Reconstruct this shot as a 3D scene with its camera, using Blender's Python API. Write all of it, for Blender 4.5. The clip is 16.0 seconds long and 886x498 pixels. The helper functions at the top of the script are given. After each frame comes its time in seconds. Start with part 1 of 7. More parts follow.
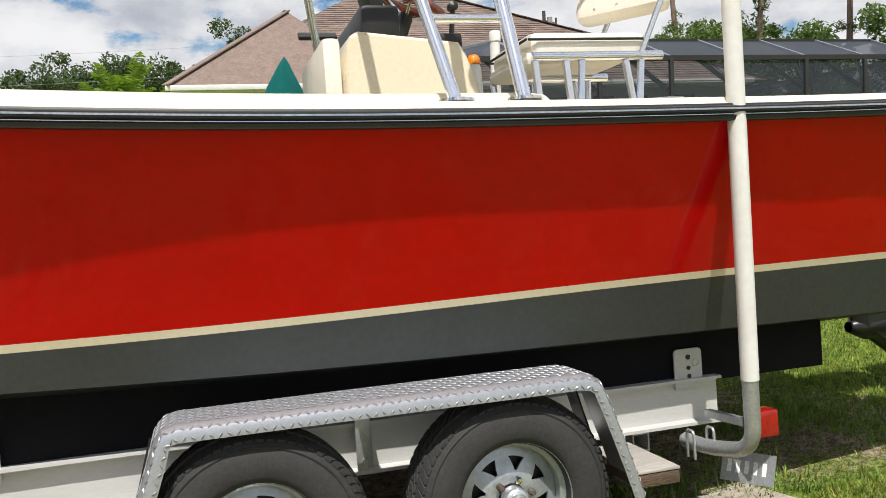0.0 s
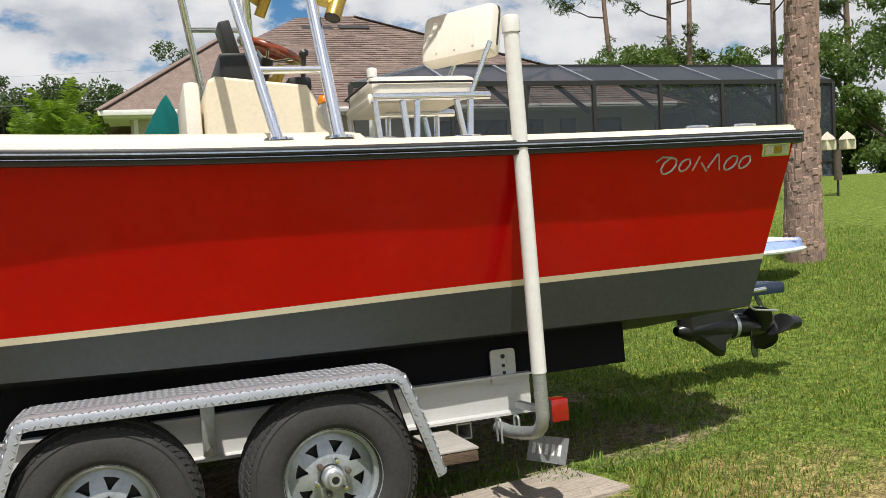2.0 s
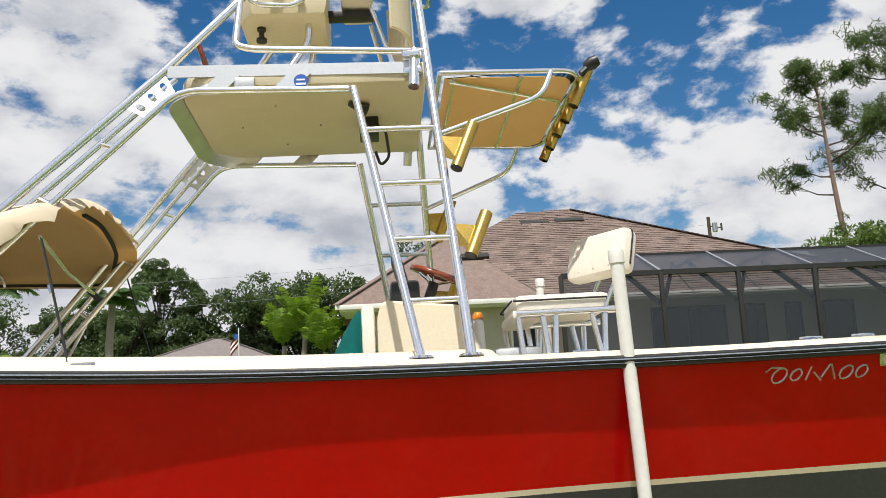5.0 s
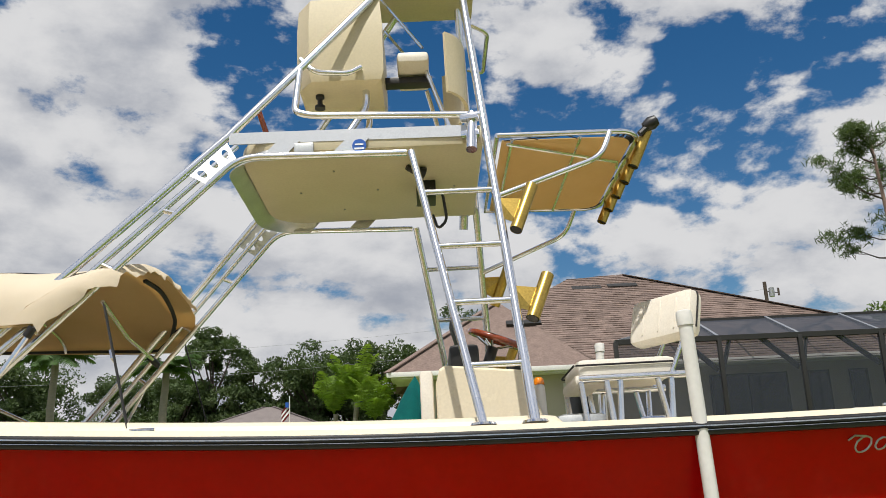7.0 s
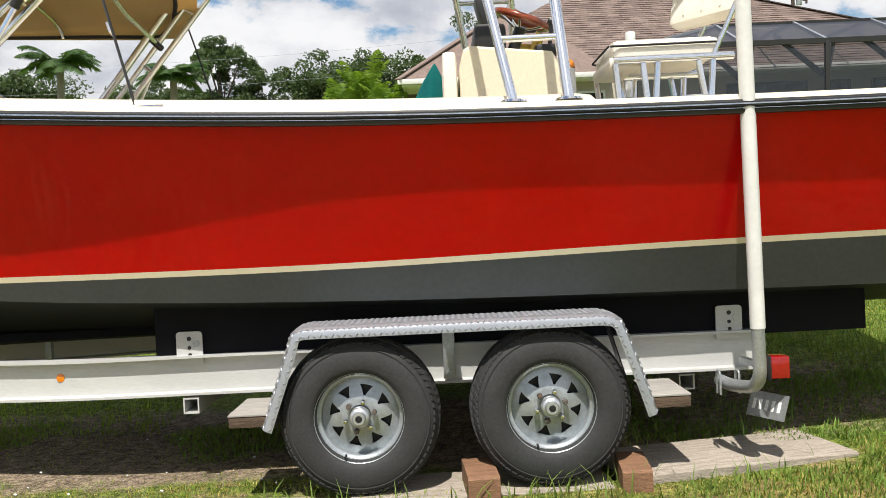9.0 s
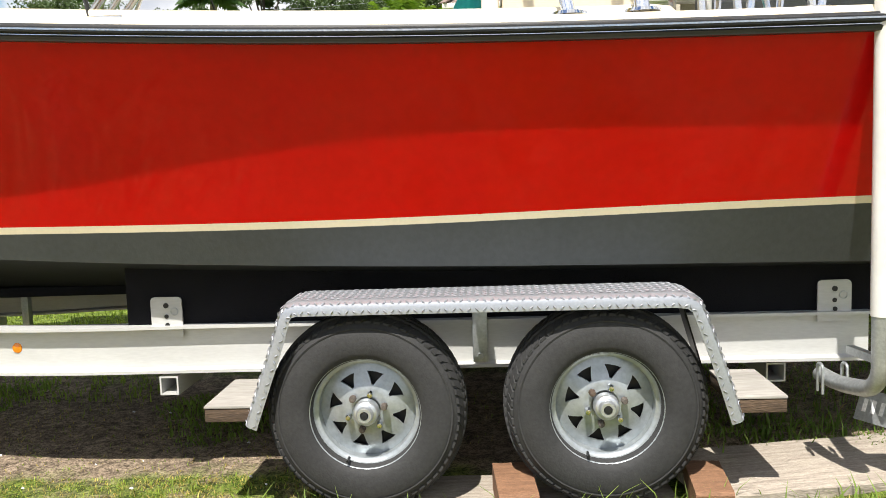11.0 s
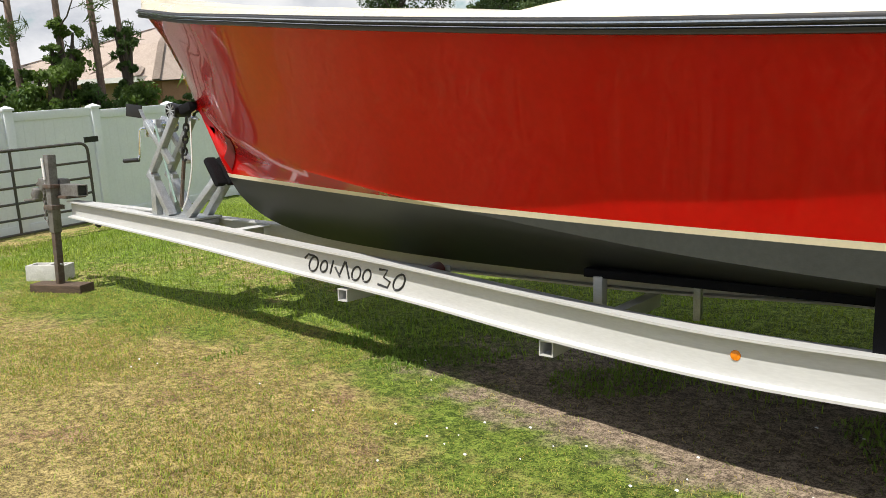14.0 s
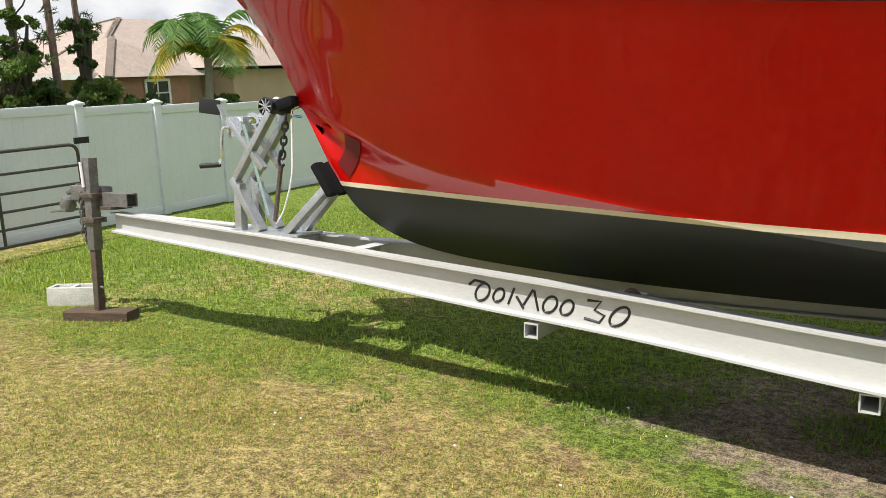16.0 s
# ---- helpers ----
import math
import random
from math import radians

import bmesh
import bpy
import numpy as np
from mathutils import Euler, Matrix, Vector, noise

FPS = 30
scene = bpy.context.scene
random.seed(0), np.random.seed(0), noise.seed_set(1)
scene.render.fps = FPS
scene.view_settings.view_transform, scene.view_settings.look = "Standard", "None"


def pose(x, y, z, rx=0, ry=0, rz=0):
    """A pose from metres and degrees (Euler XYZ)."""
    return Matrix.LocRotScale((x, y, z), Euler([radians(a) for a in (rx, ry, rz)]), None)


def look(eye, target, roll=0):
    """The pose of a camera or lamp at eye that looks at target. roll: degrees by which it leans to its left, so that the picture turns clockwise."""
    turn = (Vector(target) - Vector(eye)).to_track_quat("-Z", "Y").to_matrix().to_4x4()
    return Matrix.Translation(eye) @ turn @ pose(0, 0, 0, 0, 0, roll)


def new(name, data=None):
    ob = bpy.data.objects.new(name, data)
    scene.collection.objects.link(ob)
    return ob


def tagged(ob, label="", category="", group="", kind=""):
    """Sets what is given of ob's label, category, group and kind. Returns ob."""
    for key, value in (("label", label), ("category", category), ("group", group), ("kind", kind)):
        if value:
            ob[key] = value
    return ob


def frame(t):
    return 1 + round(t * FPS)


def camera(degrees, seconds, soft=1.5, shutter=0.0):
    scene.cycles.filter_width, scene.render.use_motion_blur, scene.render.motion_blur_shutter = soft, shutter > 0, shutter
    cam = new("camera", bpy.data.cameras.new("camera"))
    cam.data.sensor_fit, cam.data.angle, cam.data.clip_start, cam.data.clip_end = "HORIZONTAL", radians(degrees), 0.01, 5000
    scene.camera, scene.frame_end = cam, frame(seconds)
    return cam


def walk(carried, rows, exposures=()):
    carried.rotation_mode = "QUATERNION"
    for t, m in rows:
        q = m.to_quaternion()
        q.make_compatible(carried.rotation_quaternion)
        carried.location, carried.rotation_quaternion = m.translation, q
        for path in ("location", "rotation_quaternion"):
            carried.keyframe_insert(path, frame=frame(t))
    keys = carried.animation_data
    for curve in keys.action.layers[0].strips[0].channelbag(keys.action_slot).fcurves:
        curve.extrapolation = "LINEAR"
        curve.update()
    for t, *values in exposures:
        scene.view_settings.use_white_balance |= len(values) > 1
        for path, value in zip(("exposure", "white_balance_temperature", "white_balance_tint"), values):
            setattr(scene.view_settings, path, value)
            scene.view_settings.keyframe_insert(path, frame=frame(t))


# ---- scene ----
cam = camera(54.9, 16.0, 0.6)
# the boat and its trailer stand on a slope: boat frame to world
AXIS = Vector((-3.5, -0.5, 0.0))
PIVOT = Matrix.Translation((0.8, 3.0, 0.0))
BOAT = PIVOT @ Matrix.Rotation(radians(AXIS.length), 4, AXIS.normalized()) @ PIVOT.inverted()
PATH = [
    (0, (0.32, 0.133, 1.341), (0.872, 2.055, 1.289), -4.1),
    (0.5, (0.451, 0.044, 1.324), (1.053, 1.95, 1.262), -4.4),
    (1, (0.521, -0.143, 1.303), (1.16, 1.751, 1.244), -5.1),
    (1.5, (0.56, -0.331, 1.298), (1.216, 1.558, 1.24), -4.9),
    (2, (0.657, -0.547, 1.294), (1.316, 1.341, 1.281), -4.7),
    (2.5, (0.781, -0.775, 1.274), (1.379, 1.133, 1.276), -4.2),
    (3, (0.839, -1.006, 1.243), (1.35, 0.927, 1.26), -3.7),
    (3.5, (0.868, -1.166, 1.263), (1.275, 0.793, 1.281), -3.4),
    (4, (0.943, -1.266, 1.277), (1.199, 0.716, 1.341), -3.3),
    (4.5, (0.984, -1.312, 1.3), (1.184, 0.666, 1.517), -3.4),
    (5, (0.999, -1.331, 1.338), (1.157, 0.612, 1.784), -3.7),
    (5.2, (1.001, -1.332, 1.344), (1.145, 0.593, 1.866), -3.8),
    (7.3, (0.94, -1.246, 1.327), (0.966, 0.66, 1.933), -3.3),
    (7.5, (0.94, -1.243, 1.312), (0.946, 0.699, 1.789), -3.2),
    (8, (0.876, -1.177, 1.263), (0.872, 0.806, 1.522), -2.8),
    (8.5, (0.856, -1.098, 1.222), (0.851, 0.901, 1.269), -2.8),
    (10.8, (0.867, -0.171, 1.235), (0.874, 1.821, 1.067), -2.6),
    (11, (0.913, -0.117, 1.274), (0.798, 1.869, 1.07), -2.0),
    (11.5, (1.01, -0.012, 1.317), (0.437, 1.887, 1.062), -0.9),
    (12, (0.941, -0.004, 1.358), (0.165, 1.818, 1.078), -1.4),
    (12.5, (0.764, -0.067, 1.369), (-0.179, 1.674, 1.092), -0.6),
    (13, (0.549, -0.154, 1.476), (-0.497, 1.522, 1.166), -1.9),
    (13.5, (0.267, -0.057, 1.497), (-0.903, 1.533, 1.174), -2.1),
    (14, (-0.056, 0.005, 1.514), (-1.24, 1.587, 1.207), -1.2),
    (14.5, (-0.5, -0.049, 1.521), (-1.691, 1.531, 1.228), -0.9),
    (15, (-0.924, -0.039, 1.488), (-2.116, 1.539, 1.193), -0.1),
    (15.5, (-1.378, 0.012, 1.49), (-2.57, 1.59, 1.188), -0.2),
    (16, (-1.797, -0.063, 1.506), (-2.834, 1.62, 1.205), -0.7),
]
EXPOSURES = [(0.0, 0.24), (1.5, 0.12), (2.5, 0.12), (3.5, 0.17), (5.0, 0.14), (7.3, -0.14), (8.0, -0.02), (8.5, 0.15), (11.0, 0.66), (12.5, 0.52), (13.5, 0.30), (14.5, 0.34), (16.0, 0.38)]
walk(cam, [(t, BOAT @ look(eye, target, roll)) for t, eye, target, roll in PATH], EXPOSURES)

# ---- world, sun ----
world = bpy.data.worlds.new("sky")
scene.world = world
world.use_nodes = True
SUN_WAY = (BOAT.to_3x3() @ Vector((-0.10, -0.55, 1.0))).normalized()
SUN_UP = math.asin(SUN_WAY.z)
SUN_TURN = math.atan2(SUN_WAY.x, SUN_WAY.y)


def build_sky():
    nt = world.node_tree
    nt.nodes.clear()
    def n(kind, **kw):
        node = nt.nodes.new(kind)
        for k, v in kw.items():
            node.inputs[k].default_value = v
        return node
    L = nt.links.new
    sky = n("ShaderNodeTexSky")
    sky.sky_type, sky.sun_disc = "NISHITA", False
    sky.sun_elevation, sky.sun_rotation = SUN_UP, SUN_TURN
    sky.air_density, sky.dust_density, sky.ozone_density = 1.0, 0.6, 1.6
    tc = n("ShaderNodeTexCoord")
    sep = n("ShaderNodeSeparateXYZ")
    L(tc.outputs["Generated"], sep.inputs[0])
    # cumulus: heaped puffs, flatter towards the horizon, lit from the sun's side and grey below
    def puffs(shift):
        mp = n("ShaderNodeMapping")
        mp.inputs["Scale"].default_value = (1.0, 1.0, 1.75)
        mp.inputs["Location"].default_value = (0.35 + shift[0], 0.1 + shift[1], 0.2 + shift[2])
        L(tc.outputs["Generated"], mp.inputs["Vector"])
        big = n("ShaderNodeTexNoise", Scale=3.4, Detail=12.0, Roughness=0.60, Lacunarity=2.1, Distortion=0.1)
        L(mp.outputs[0], big.inputs["Vector"])
        heap = n("ShaderNodeTexVoronoi", Scale=9.0, Detail=2.0, Roughness=0.55, Randomness=1.0)
        heap.feature = "SMOOTH_F1"
        L(mp.outputs[0], heap.inputs["Vector"])
        less = n("ShaderNodeMath")
        less.operation = "MULTIPLY_ADD"
        L(heap.outputs["Distance"], less.inputs[0])
        less.inputs[1].default_value = -0.22
        L(big.outputs["Fac"], less.inputs[2])
        return less.outputs[0]
    here = puffs((0, 0, 0))
    above = puffs((SUN_WAY.x * 0.035, SUN_WAY.y * 0.035, 0.075))
    cover = n("ShaderNodeMapRange")
    cover.inputs["From Min"].default_value, cover.inputs["From Max"].default_value = 0.0, 0.75
    cover.inputs["To Min"].default_value, cover.inputs["To Max"].default_value = 0.255, 0.21
    L(sep.outputs["Z"], cover.inputs["Value"])
    add = n("ShaderNodeMath")
    add.operation = "ADD"
    L(here, add.inputs[0]), L(cover.outputs[0], add.inputs[1])
    edge = n("ShaderNodeMapRange")
    edge.interpolation_type = "SMOOTHSTEP"
    edge.inputs["From Min"].default_value, edge.inputs["From Max"].default_value = 0.455, 0.53
    L(add.outputs[0], edge.inputs["Value"])
    diff = n("ShaderNodeMath")
    diff.operation = "SUBTRACT"
    L(above, diff.inputs[0]), L(here, diff.inputs[1])
    depth = n("ShaderNodeMath")
    depth.operation = "MULTIPLY_ADD"
    L(add.outputs[0], depth.inputs[0])
    depth.inputs[1].default_value = 0.55
    L(diff.outputs[0], depth.inputs[2])
    thick = n("ShaderNodeMapRange")
    thick.interpolation_type = "SMOOTHSTEP"
    thick.inputs["From Min"].default_value, thick.inputs["From Max"].default_value = 0.20, 0.52
    L(depth.outputs[0], thick.inputs["Value"])
    tone = n("ShaderNodeMix")
    tone.data_type = "RGBA"
    tone.inputs["A"].default_value = (7.6, 7.6, 7.7, 1)
    tone.inputs["B"].default_value = (3.9, 4.15, 4.75, 1)
    L(thick.outputs[0], tone.inputs["Factor"])
    blue = n("ShaderNodeHueSaturation", Saturation=1.4, Value=0.85)
    L(sky.outputs[0], blue.inputs["Color"])
    mix = n("ShaderNodeMix")
    mix.data_type = "RGBA"
    L(edge.outputs[0], mix.inputs["Factor"]), L(blue.outputs[0], mix.inputs["A"]), L(tone.outputs["Result"], mix.inputs["B"])
    bg = n("ShaderNodeBackground", Strength=0.10)
    L(mix.outputs["Result"], bg.inputs["Color"])
    out = n("ShaderNodeOutputWorld")
    L(bg.outputs[0], out.inputs[0])


build_sky()
sun = new("sun", bpy.data.lights.new("sun", "SUN"))
sun.data.energy, sun.data.angle, sun.data.color = 5.0, radians(0.53), (1.0, 0.955, 0.88)
sun.matrix_world = look(SUN_WAY * 40, (0, 0, 0))

# ---- materials ----
def material(name, base, rough=0.5, metal=0.0, second=None, scale=8.0, amount=0.5, fine=90.0, fine_amount=0.15, bump=0.0, bump_scale=60.0,
             coat=0.0, spec=0.5, rough_vary=0.08, stretch=(1, 1, 1), per_object=0.0, transmission=0.0, alpha=1.0, sheen=0.0, sub=None):
    """A principled surface whose colour varies at two scales, with fine relief. Coordinates are the object's own, in metres."""
    m = bpy.data.materials.new(name)
    m.use_nodes = True
    nt = m.node_tree
    b = nt.nodes["Principled BSDF"]
    L = nt.links.new
    def n(kind):
        return nt.nodes.new(kind)
    tc = n("ShaderNodeTexCoord")
    mp = n("ShaderNodeMapping")
    mp.inputs["Scale"].default_value = stretch
    L(tc.outputs["Object"], mp.inputs["Vector"])
    large = n("ShaderNodeTexNoise")
    large.inputs["Scale"].default_value, large.inputs["Detail"].default_value, large.inputs["Roughness"].default_value = scale, 5.0, 0.6
    L(mp.outputs[0], large.inputs["Vector"])
    ramp = n("ShaderNodeMapRange")
    ramp.inputs["From Min"].default_value, ramp.inputs["From Max"].default_value = 0.35, 0.68
    ramp.inputs["To Max"].default_value = amount
    L(large.outputs["Fac"], ramp.inputs["Value"])
    mix = n("ShaderNodeMix")
    mix.data_type = "RGBA"
    second = second or tuple(c * 0.72 for c in base)
    mix.inputs["A"].default_value, mix.inputs["B"].default_value = (*base, 1), (*second, 1)
    L(ramp.outputs[0], mix.inputs["Factor"])
    small = n("ShaderNodeTexNoise")
    small.inputs["Scale"].default_value, small.inputs["Detail"].default_value = fine, 3.0
    L(mp.outputs[0], small.inputs["Vector"])
    grain = n("ShaderNodeMapRange")
    grain.inputs["From Min"].default_value, grain.inputs["From Max"].default_value = 0.3, 0.7
    grain.inputs["To Min"].default_value, grain.inputs["To Max"].default_value = 1 - fine_amount, 1 + fine_amount
    L(small.outputs["Fac"], grain.inputs["Value"])
    hsv = n("ShaderNodeHueSaturation")
    L(mix.outputs["Result"], hsv.inputs["Color"])
    if per_object:
        info = n("ShaderNodeObjectInfo")
        vary = n("ShaderNodeMapRange")
        vary.inputs["To Min"].default_value, vary.inputs["To Max"].default_value = 1 - per_object, 1 + per_object
        L(info.outputs["Random"], vary.inputs["Value"])
        mul = n("ShaderNodeMath")
        mul.operation = "MULTIPLY"
        L(grain.outputs[0], mul.inputs[0]), L(vary.outputs[0], mul.inputs[1])
        L(mul.outputs[0], hsv.inputs["Value"])
    else:
        L(grain.outputs[0], hsv.inputs["Value"])
    L(hsv.outputs[0], b.inputs["Base Color"])
    rv = n("ShaderNodeMapRange")
    rv.inputs["To Min"].default_value, rv.inputs["To Max"].default_value = max(0.01, rough - rough_vary), min(1.0, rough + rough_vary)
    L(large.outputs["Fac"], rv.inputs["Value"])
    L(rv.outputs[0], b.inputs["Roughness"])
    b.inputs["Metallic"].default_value = metal
    b.inputs["Specular IOR Level"].default_value = spec
    b.inputs["Coat Weight"].default_value = coat
    b.inputs["Coat Roughness"].default_value = 0.03
    b.inputs["Transmission Weight"].default_value = transmission
    b.inputs["Alpha"].default_value = alpha
    b.inputs["Sheen Weight"].default_value = sheen
    if bump:
        bt = n("ShaderNodeTexNoise")
        bt.inputs["Scale"].default_value, bt.inputs["Detail"].default_value = bump_scale, 4.0
        L(mp.outputs[0], bt.inputs["Vector"])
        bn = n("ShaderNodeBump")
        bn.inputs["Strength"].default_value, bn.inputs["Distance"].default_value = min(1.0, bump), 0.01
        L(bt.outputs["Fac"], bn.inputs["Height"])
        L(bn.outputs[0], b.inputs["Normal"])
    return m


RED = material("red gelcoat", (0.52, 0.0035, 0.0025), 0.20, second=(0.43, 0.004, 0.003), scale=1.3, amount=0.7, fine=26, fine_amount=0.05, coat=1.0, spec=0.05, rough_vary=0.05, bump=0.010, bump_scale=3.0)
RED.node_tree.nodes["Principled BSDF"].inputs["Coat IOR"].default_value = 1.29
CREAM_PAINT = material("cream boot stripe", (0.74, 0.66, 0.48), 0.35, scale=3, amount=0.3, fine_amount=0.03)
BLACK_BOTTOM = material("black hull bottom", (0.008, 0.010, 0.009), 0.48, second=(0.013, 0.015, 0.014), scale=2.0, amount=0.8, fine=40, fine_amount=0.1)
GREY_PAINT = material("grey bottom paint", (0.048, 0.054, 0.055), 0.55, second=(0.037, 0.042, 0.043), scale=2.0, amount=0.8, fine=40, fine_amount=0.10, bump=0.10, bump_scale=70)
CREAM_GEL = material("cream gelcoat", (0.74, 0.66, 0.50), 0.28, second=(0.66, 0.58, 0.43), scale=2.0, amount=0.6, fine=60, fine_amount=0.04, coat=0.3)
TOP_GEL = material("pale yellow moulded fibreglass", (0.60, 0.53, 0.37), 0.42, second=(0.53, 0.465, 0.32), scale=2.2, amount=0.6, fine=60, fine_amount=0.04)
RUBBER_BLACK = material("black rubber", (0.018, 0.018, 0.020), 0.42, second=(0.035, 0.035, 0.037), scale=5, amount=0.5, fine=120, fine_amount=0.15)
STEEL_STRIP = material("steel rub strip", (0.62, 0.64, 0.66), 0.22, metal=1.0, scale=6, amount=0.3)
POLISHED = material("polished aluminium tube", (0.78, 0.81, 0.88), 0.17, metal=0.93, second=(0.66, 0.67, 0.69), scale=9, amount=0.5, fine=160, fine_amount=0.05, rough_vary=0.06)
CHROME = material("bright chrome", (0.78, 0.79, 0.80), 0.07, metal=1.0, scale=10, amount=0.2)
ALU_BEAM = material("painted white aluminium beam", (0.54, 0.54, 0.525), 0.40, metal=0.08, second=(0.45, 0.45, 0.44), scale=2.5, amount=0.8, fine=70, fine_amount=0.05, stretch=(0.4, 1, 2))
ALU_DULL = material("dull galvanised steel", (0.50, 0.52, 0.53), 0.45, metal=0.75, second=(0.36, 0.38, 0.39), scale=14, amount=0.8, fine=90, fine_amount=0.12)
TREAD_PLATE = material("bright tread plate", (0.43, 0.45, 0.485), 0.36, metal=0.6, second=(0.35, 0.37, 0.405), scale=6, amount=0.6, fine=90, fine_amount=0.08)
RIM_STEEL = material("galvanised wheel steel", (0.43, 0.46, 0.48), 0.36, metal=0.6, second=(0.32, 0.35, 0.37), scale=18, amount=0.7, fine=60, fine_amount=0.10)
TYRE = material("worn tyre rubber", (0.024, 0.024, 0.025), 0.78, second=(0.036, 0.036, 0.036), scale=7, amount=0.6, fine=70, fine_amount=0.18, bump=0.15, bump_scale=120)
CARPET = material("black bunk carpet", (0.010, 0.010, 0.012), 0.95, fine=300, fine_amount=0.4, bump=0.4, bump_scale=350, spec=0.15)
PVC = material("white pvc pipe", (0.74, 0.74, 0.72), 0.38, second=(0.62, 0.61, 0.58), scale=5, amount=0.6, fine=40, fine_amount=0.05)
VINYL = material("cream seat vinyl", (0.74, 0.70, 0.62), 0.48, second=(0.66, 0.61, 0.52), scale=5, amount=0.6, fine=90, fine_amount=0.05, bump=0.12, bump_scale=25)
CANVAS = material("tan canvas", (0.58, 0.45, 0.25), 0.85, second=(0.50, 0.38, 0.20), scale=3, amount=0.7, fine=260, fine_amount=0.12, bump=0.25, bump_scale=14, spec=0.2)
CANVAS_PALE = material("pale cream canvas", (0.80, 0.72, 0.58), 0.85, second=(0.70, 0.62, 0.48), scale=3, amount=0.6, fine=260, fine_amount=0.10, bump=0.25, bump_scale=12, spec=0.2)


def lets_light_through(mat, tint, amount):
    """Thin cloth: part of the light that falls on one side comes out on the other."""
    nt = mat.node_tree
    tr = nt.nodes.new("ShaderNodeBsdfTranslucent")
    tr.inputs["Color"].default_value = (*tint, 1)
    mix = nt.nodes.new("ShaderNodeMixShader")
    mix.inputs[0].default_value = amount
    nt.links.new(nt.nodes["Principled BSDF"].outputs[0], mix.inputs[1]), nt.links.new(tr.outputs[0], mix.inputs[2])
    nt.links.new(mix.outputs[0], nt.nodes["Material Output"].inputs[0])


lets_light_through(CANVAS, (0.72, 0.52, 0.24), 0.38)
lets_light_through(CANVAS_PALE, (0.82, 0.70, 0.48), 0.30)
SIDE_ALU = material("brushed aluminium plate", (0.62, 0.64, 0.66), 0.38, metal=0.8, second=(0.50, 0.52, 0.54), scale=8, amount=0.6, fine=120, fine_amount=0.06)
GOLD = material("gold anodised aluminium", (0.50, 0.345, 0.085), 0.34, metal=0.9, second=(0.40, 0.27, 0.06), scale=10, amount=0.5)
BLACK_PLASTIC = material("black plastic", (0.012, 0.012, 0.013), 0.45, scale=9, amount=0.4)
BLACK_WEB = material("black webbing", (0.016, 0.016, 0.018), 0.8, fine=200, fine_amount=0.3)
TEAL = material("teal canvas cover", (0.010, 0.43, 0.41), 0.75, second=(0.006, 0.28, 0.27), scale=6, amount=0.7, fine=200, fine_amount=0.1, bump=0.3, bump_scale=9)
MAHOGANY = material("varnished mahogany", (0.26, 0.055, 0.022), 0.22, second=(0.16, 0.03, 0.012), scale=20, amount=0.8, fine=120, fine_amount=0.2, coat=0.5)
AMBER = material("amber lens", (0.75, 0.22, 0.01), 0.15, scale=30, amount=0.3, coat=0.5)
RED_LENS = material("red lens", (0.30, 0.008, 0.006), 0.15, scale=30, amount=0.3, coat=0.5)
CLEAR_LENS = material("clear lens", (0.62, 0.62, 0.55), 0.12, scale=30, amount=0.5, coat=0.5)
PLANK = material("weathered plank", (0.40, 0.35, 0.29), 0.85, second=(0.24, 0.20, 0.165), scale=6, amount=0.9, fine=50, fine_amount=0.3, bump=0.5, bump_scale=30, stretch=(1, 9, 9), per_object=0.10)
TIMBER_BROWN = material("brown timber block", (0.25, 0.13, 0.07), 0.8, second=(0.15, 0.075, 0.04), scale=8, amount=0.9, fine=60, fine_amount=0.3, bump=0.4, bump_scale=40, stretch=(1, 6, 6))
TIMBER_DARK = material("dark rotten timber", (0.105, 0.068, 0.042), 0.9, second=(0.06, 0.04, 0.027), scale=9, amount=0.9, fine=60, fine_amount=0.3, bump=0.5, bump_scale=40, stretch=(1, 6, 6))
CONCRETE = material("concrete block", (0.52, 0.51, 0.48), 0.9, second=(0.40, 0.39, 0.36), scale=12, amount=0.8, fine=120, fine_amount=0.25, bump=0.5, bump_scale=90)
BARE_RUST = material("old rusty steel", (0.13, 0.115, 0.10), 0.65, metal=0.4, second=(0.10, 0.055, 0.032), scale=14, amount=0.9, fine=80, fine_amount=0.25, bump=0.2)
OLD_STEEL = material("weathered grey steel", (0.21, 0.205, 0.195), 0.55, metal=0.45, second=(0.13, 0.118, 0.105), scale=16, amount=0.9, fine=80, fine_amount=0.2, bump=0.1)
GATE_STEEL = material("dark painted gate tube", (0.060, 0.064, 0.064), 0.5, metal=0.3, second=(0.095, 0.070, 0.055), scale=5, amount=0.8, fine=60, fine_amount=0.2)
BLUE_HULL = material("pale blue fibreglass board", (0.24, 0.33, 0.62), 0.3, second=(0.32, 0.40, 0.66), scale=5, amount=0.5)
WHITE_PLASTIC = material("white vinyl fence", (0.72, 0.76, 0.80), 0.42, second=(0.65, 0.69, 0.73), scale=1.5, amount=0.6, fine=30, fine_amount=0.03)
INK = material("black vinyl lettering", (0.012, 0.012, 0.013), 0.4, scale=10, amount=0.3)
DECAL_BLUE = material("blue decal", (0.02, 0.10, 0.42), 0.35, scale=20, amount=0.2)
DECAL_WHITE = material("white decal", (0.8, 0.8, 0.8), 0.35, scale=20, amount=0.2)
BRONZE_BLACK = material("black painted running gear", (0.010, 0.010, 0.011), 0.30, second=(0.022, 0.022, 0.023), scale=9, amount=0.6)
RED_TAPE = material("dark red tape", (0.13, 0.002, 0.004), 0.55, scale=9, amount=0.4)
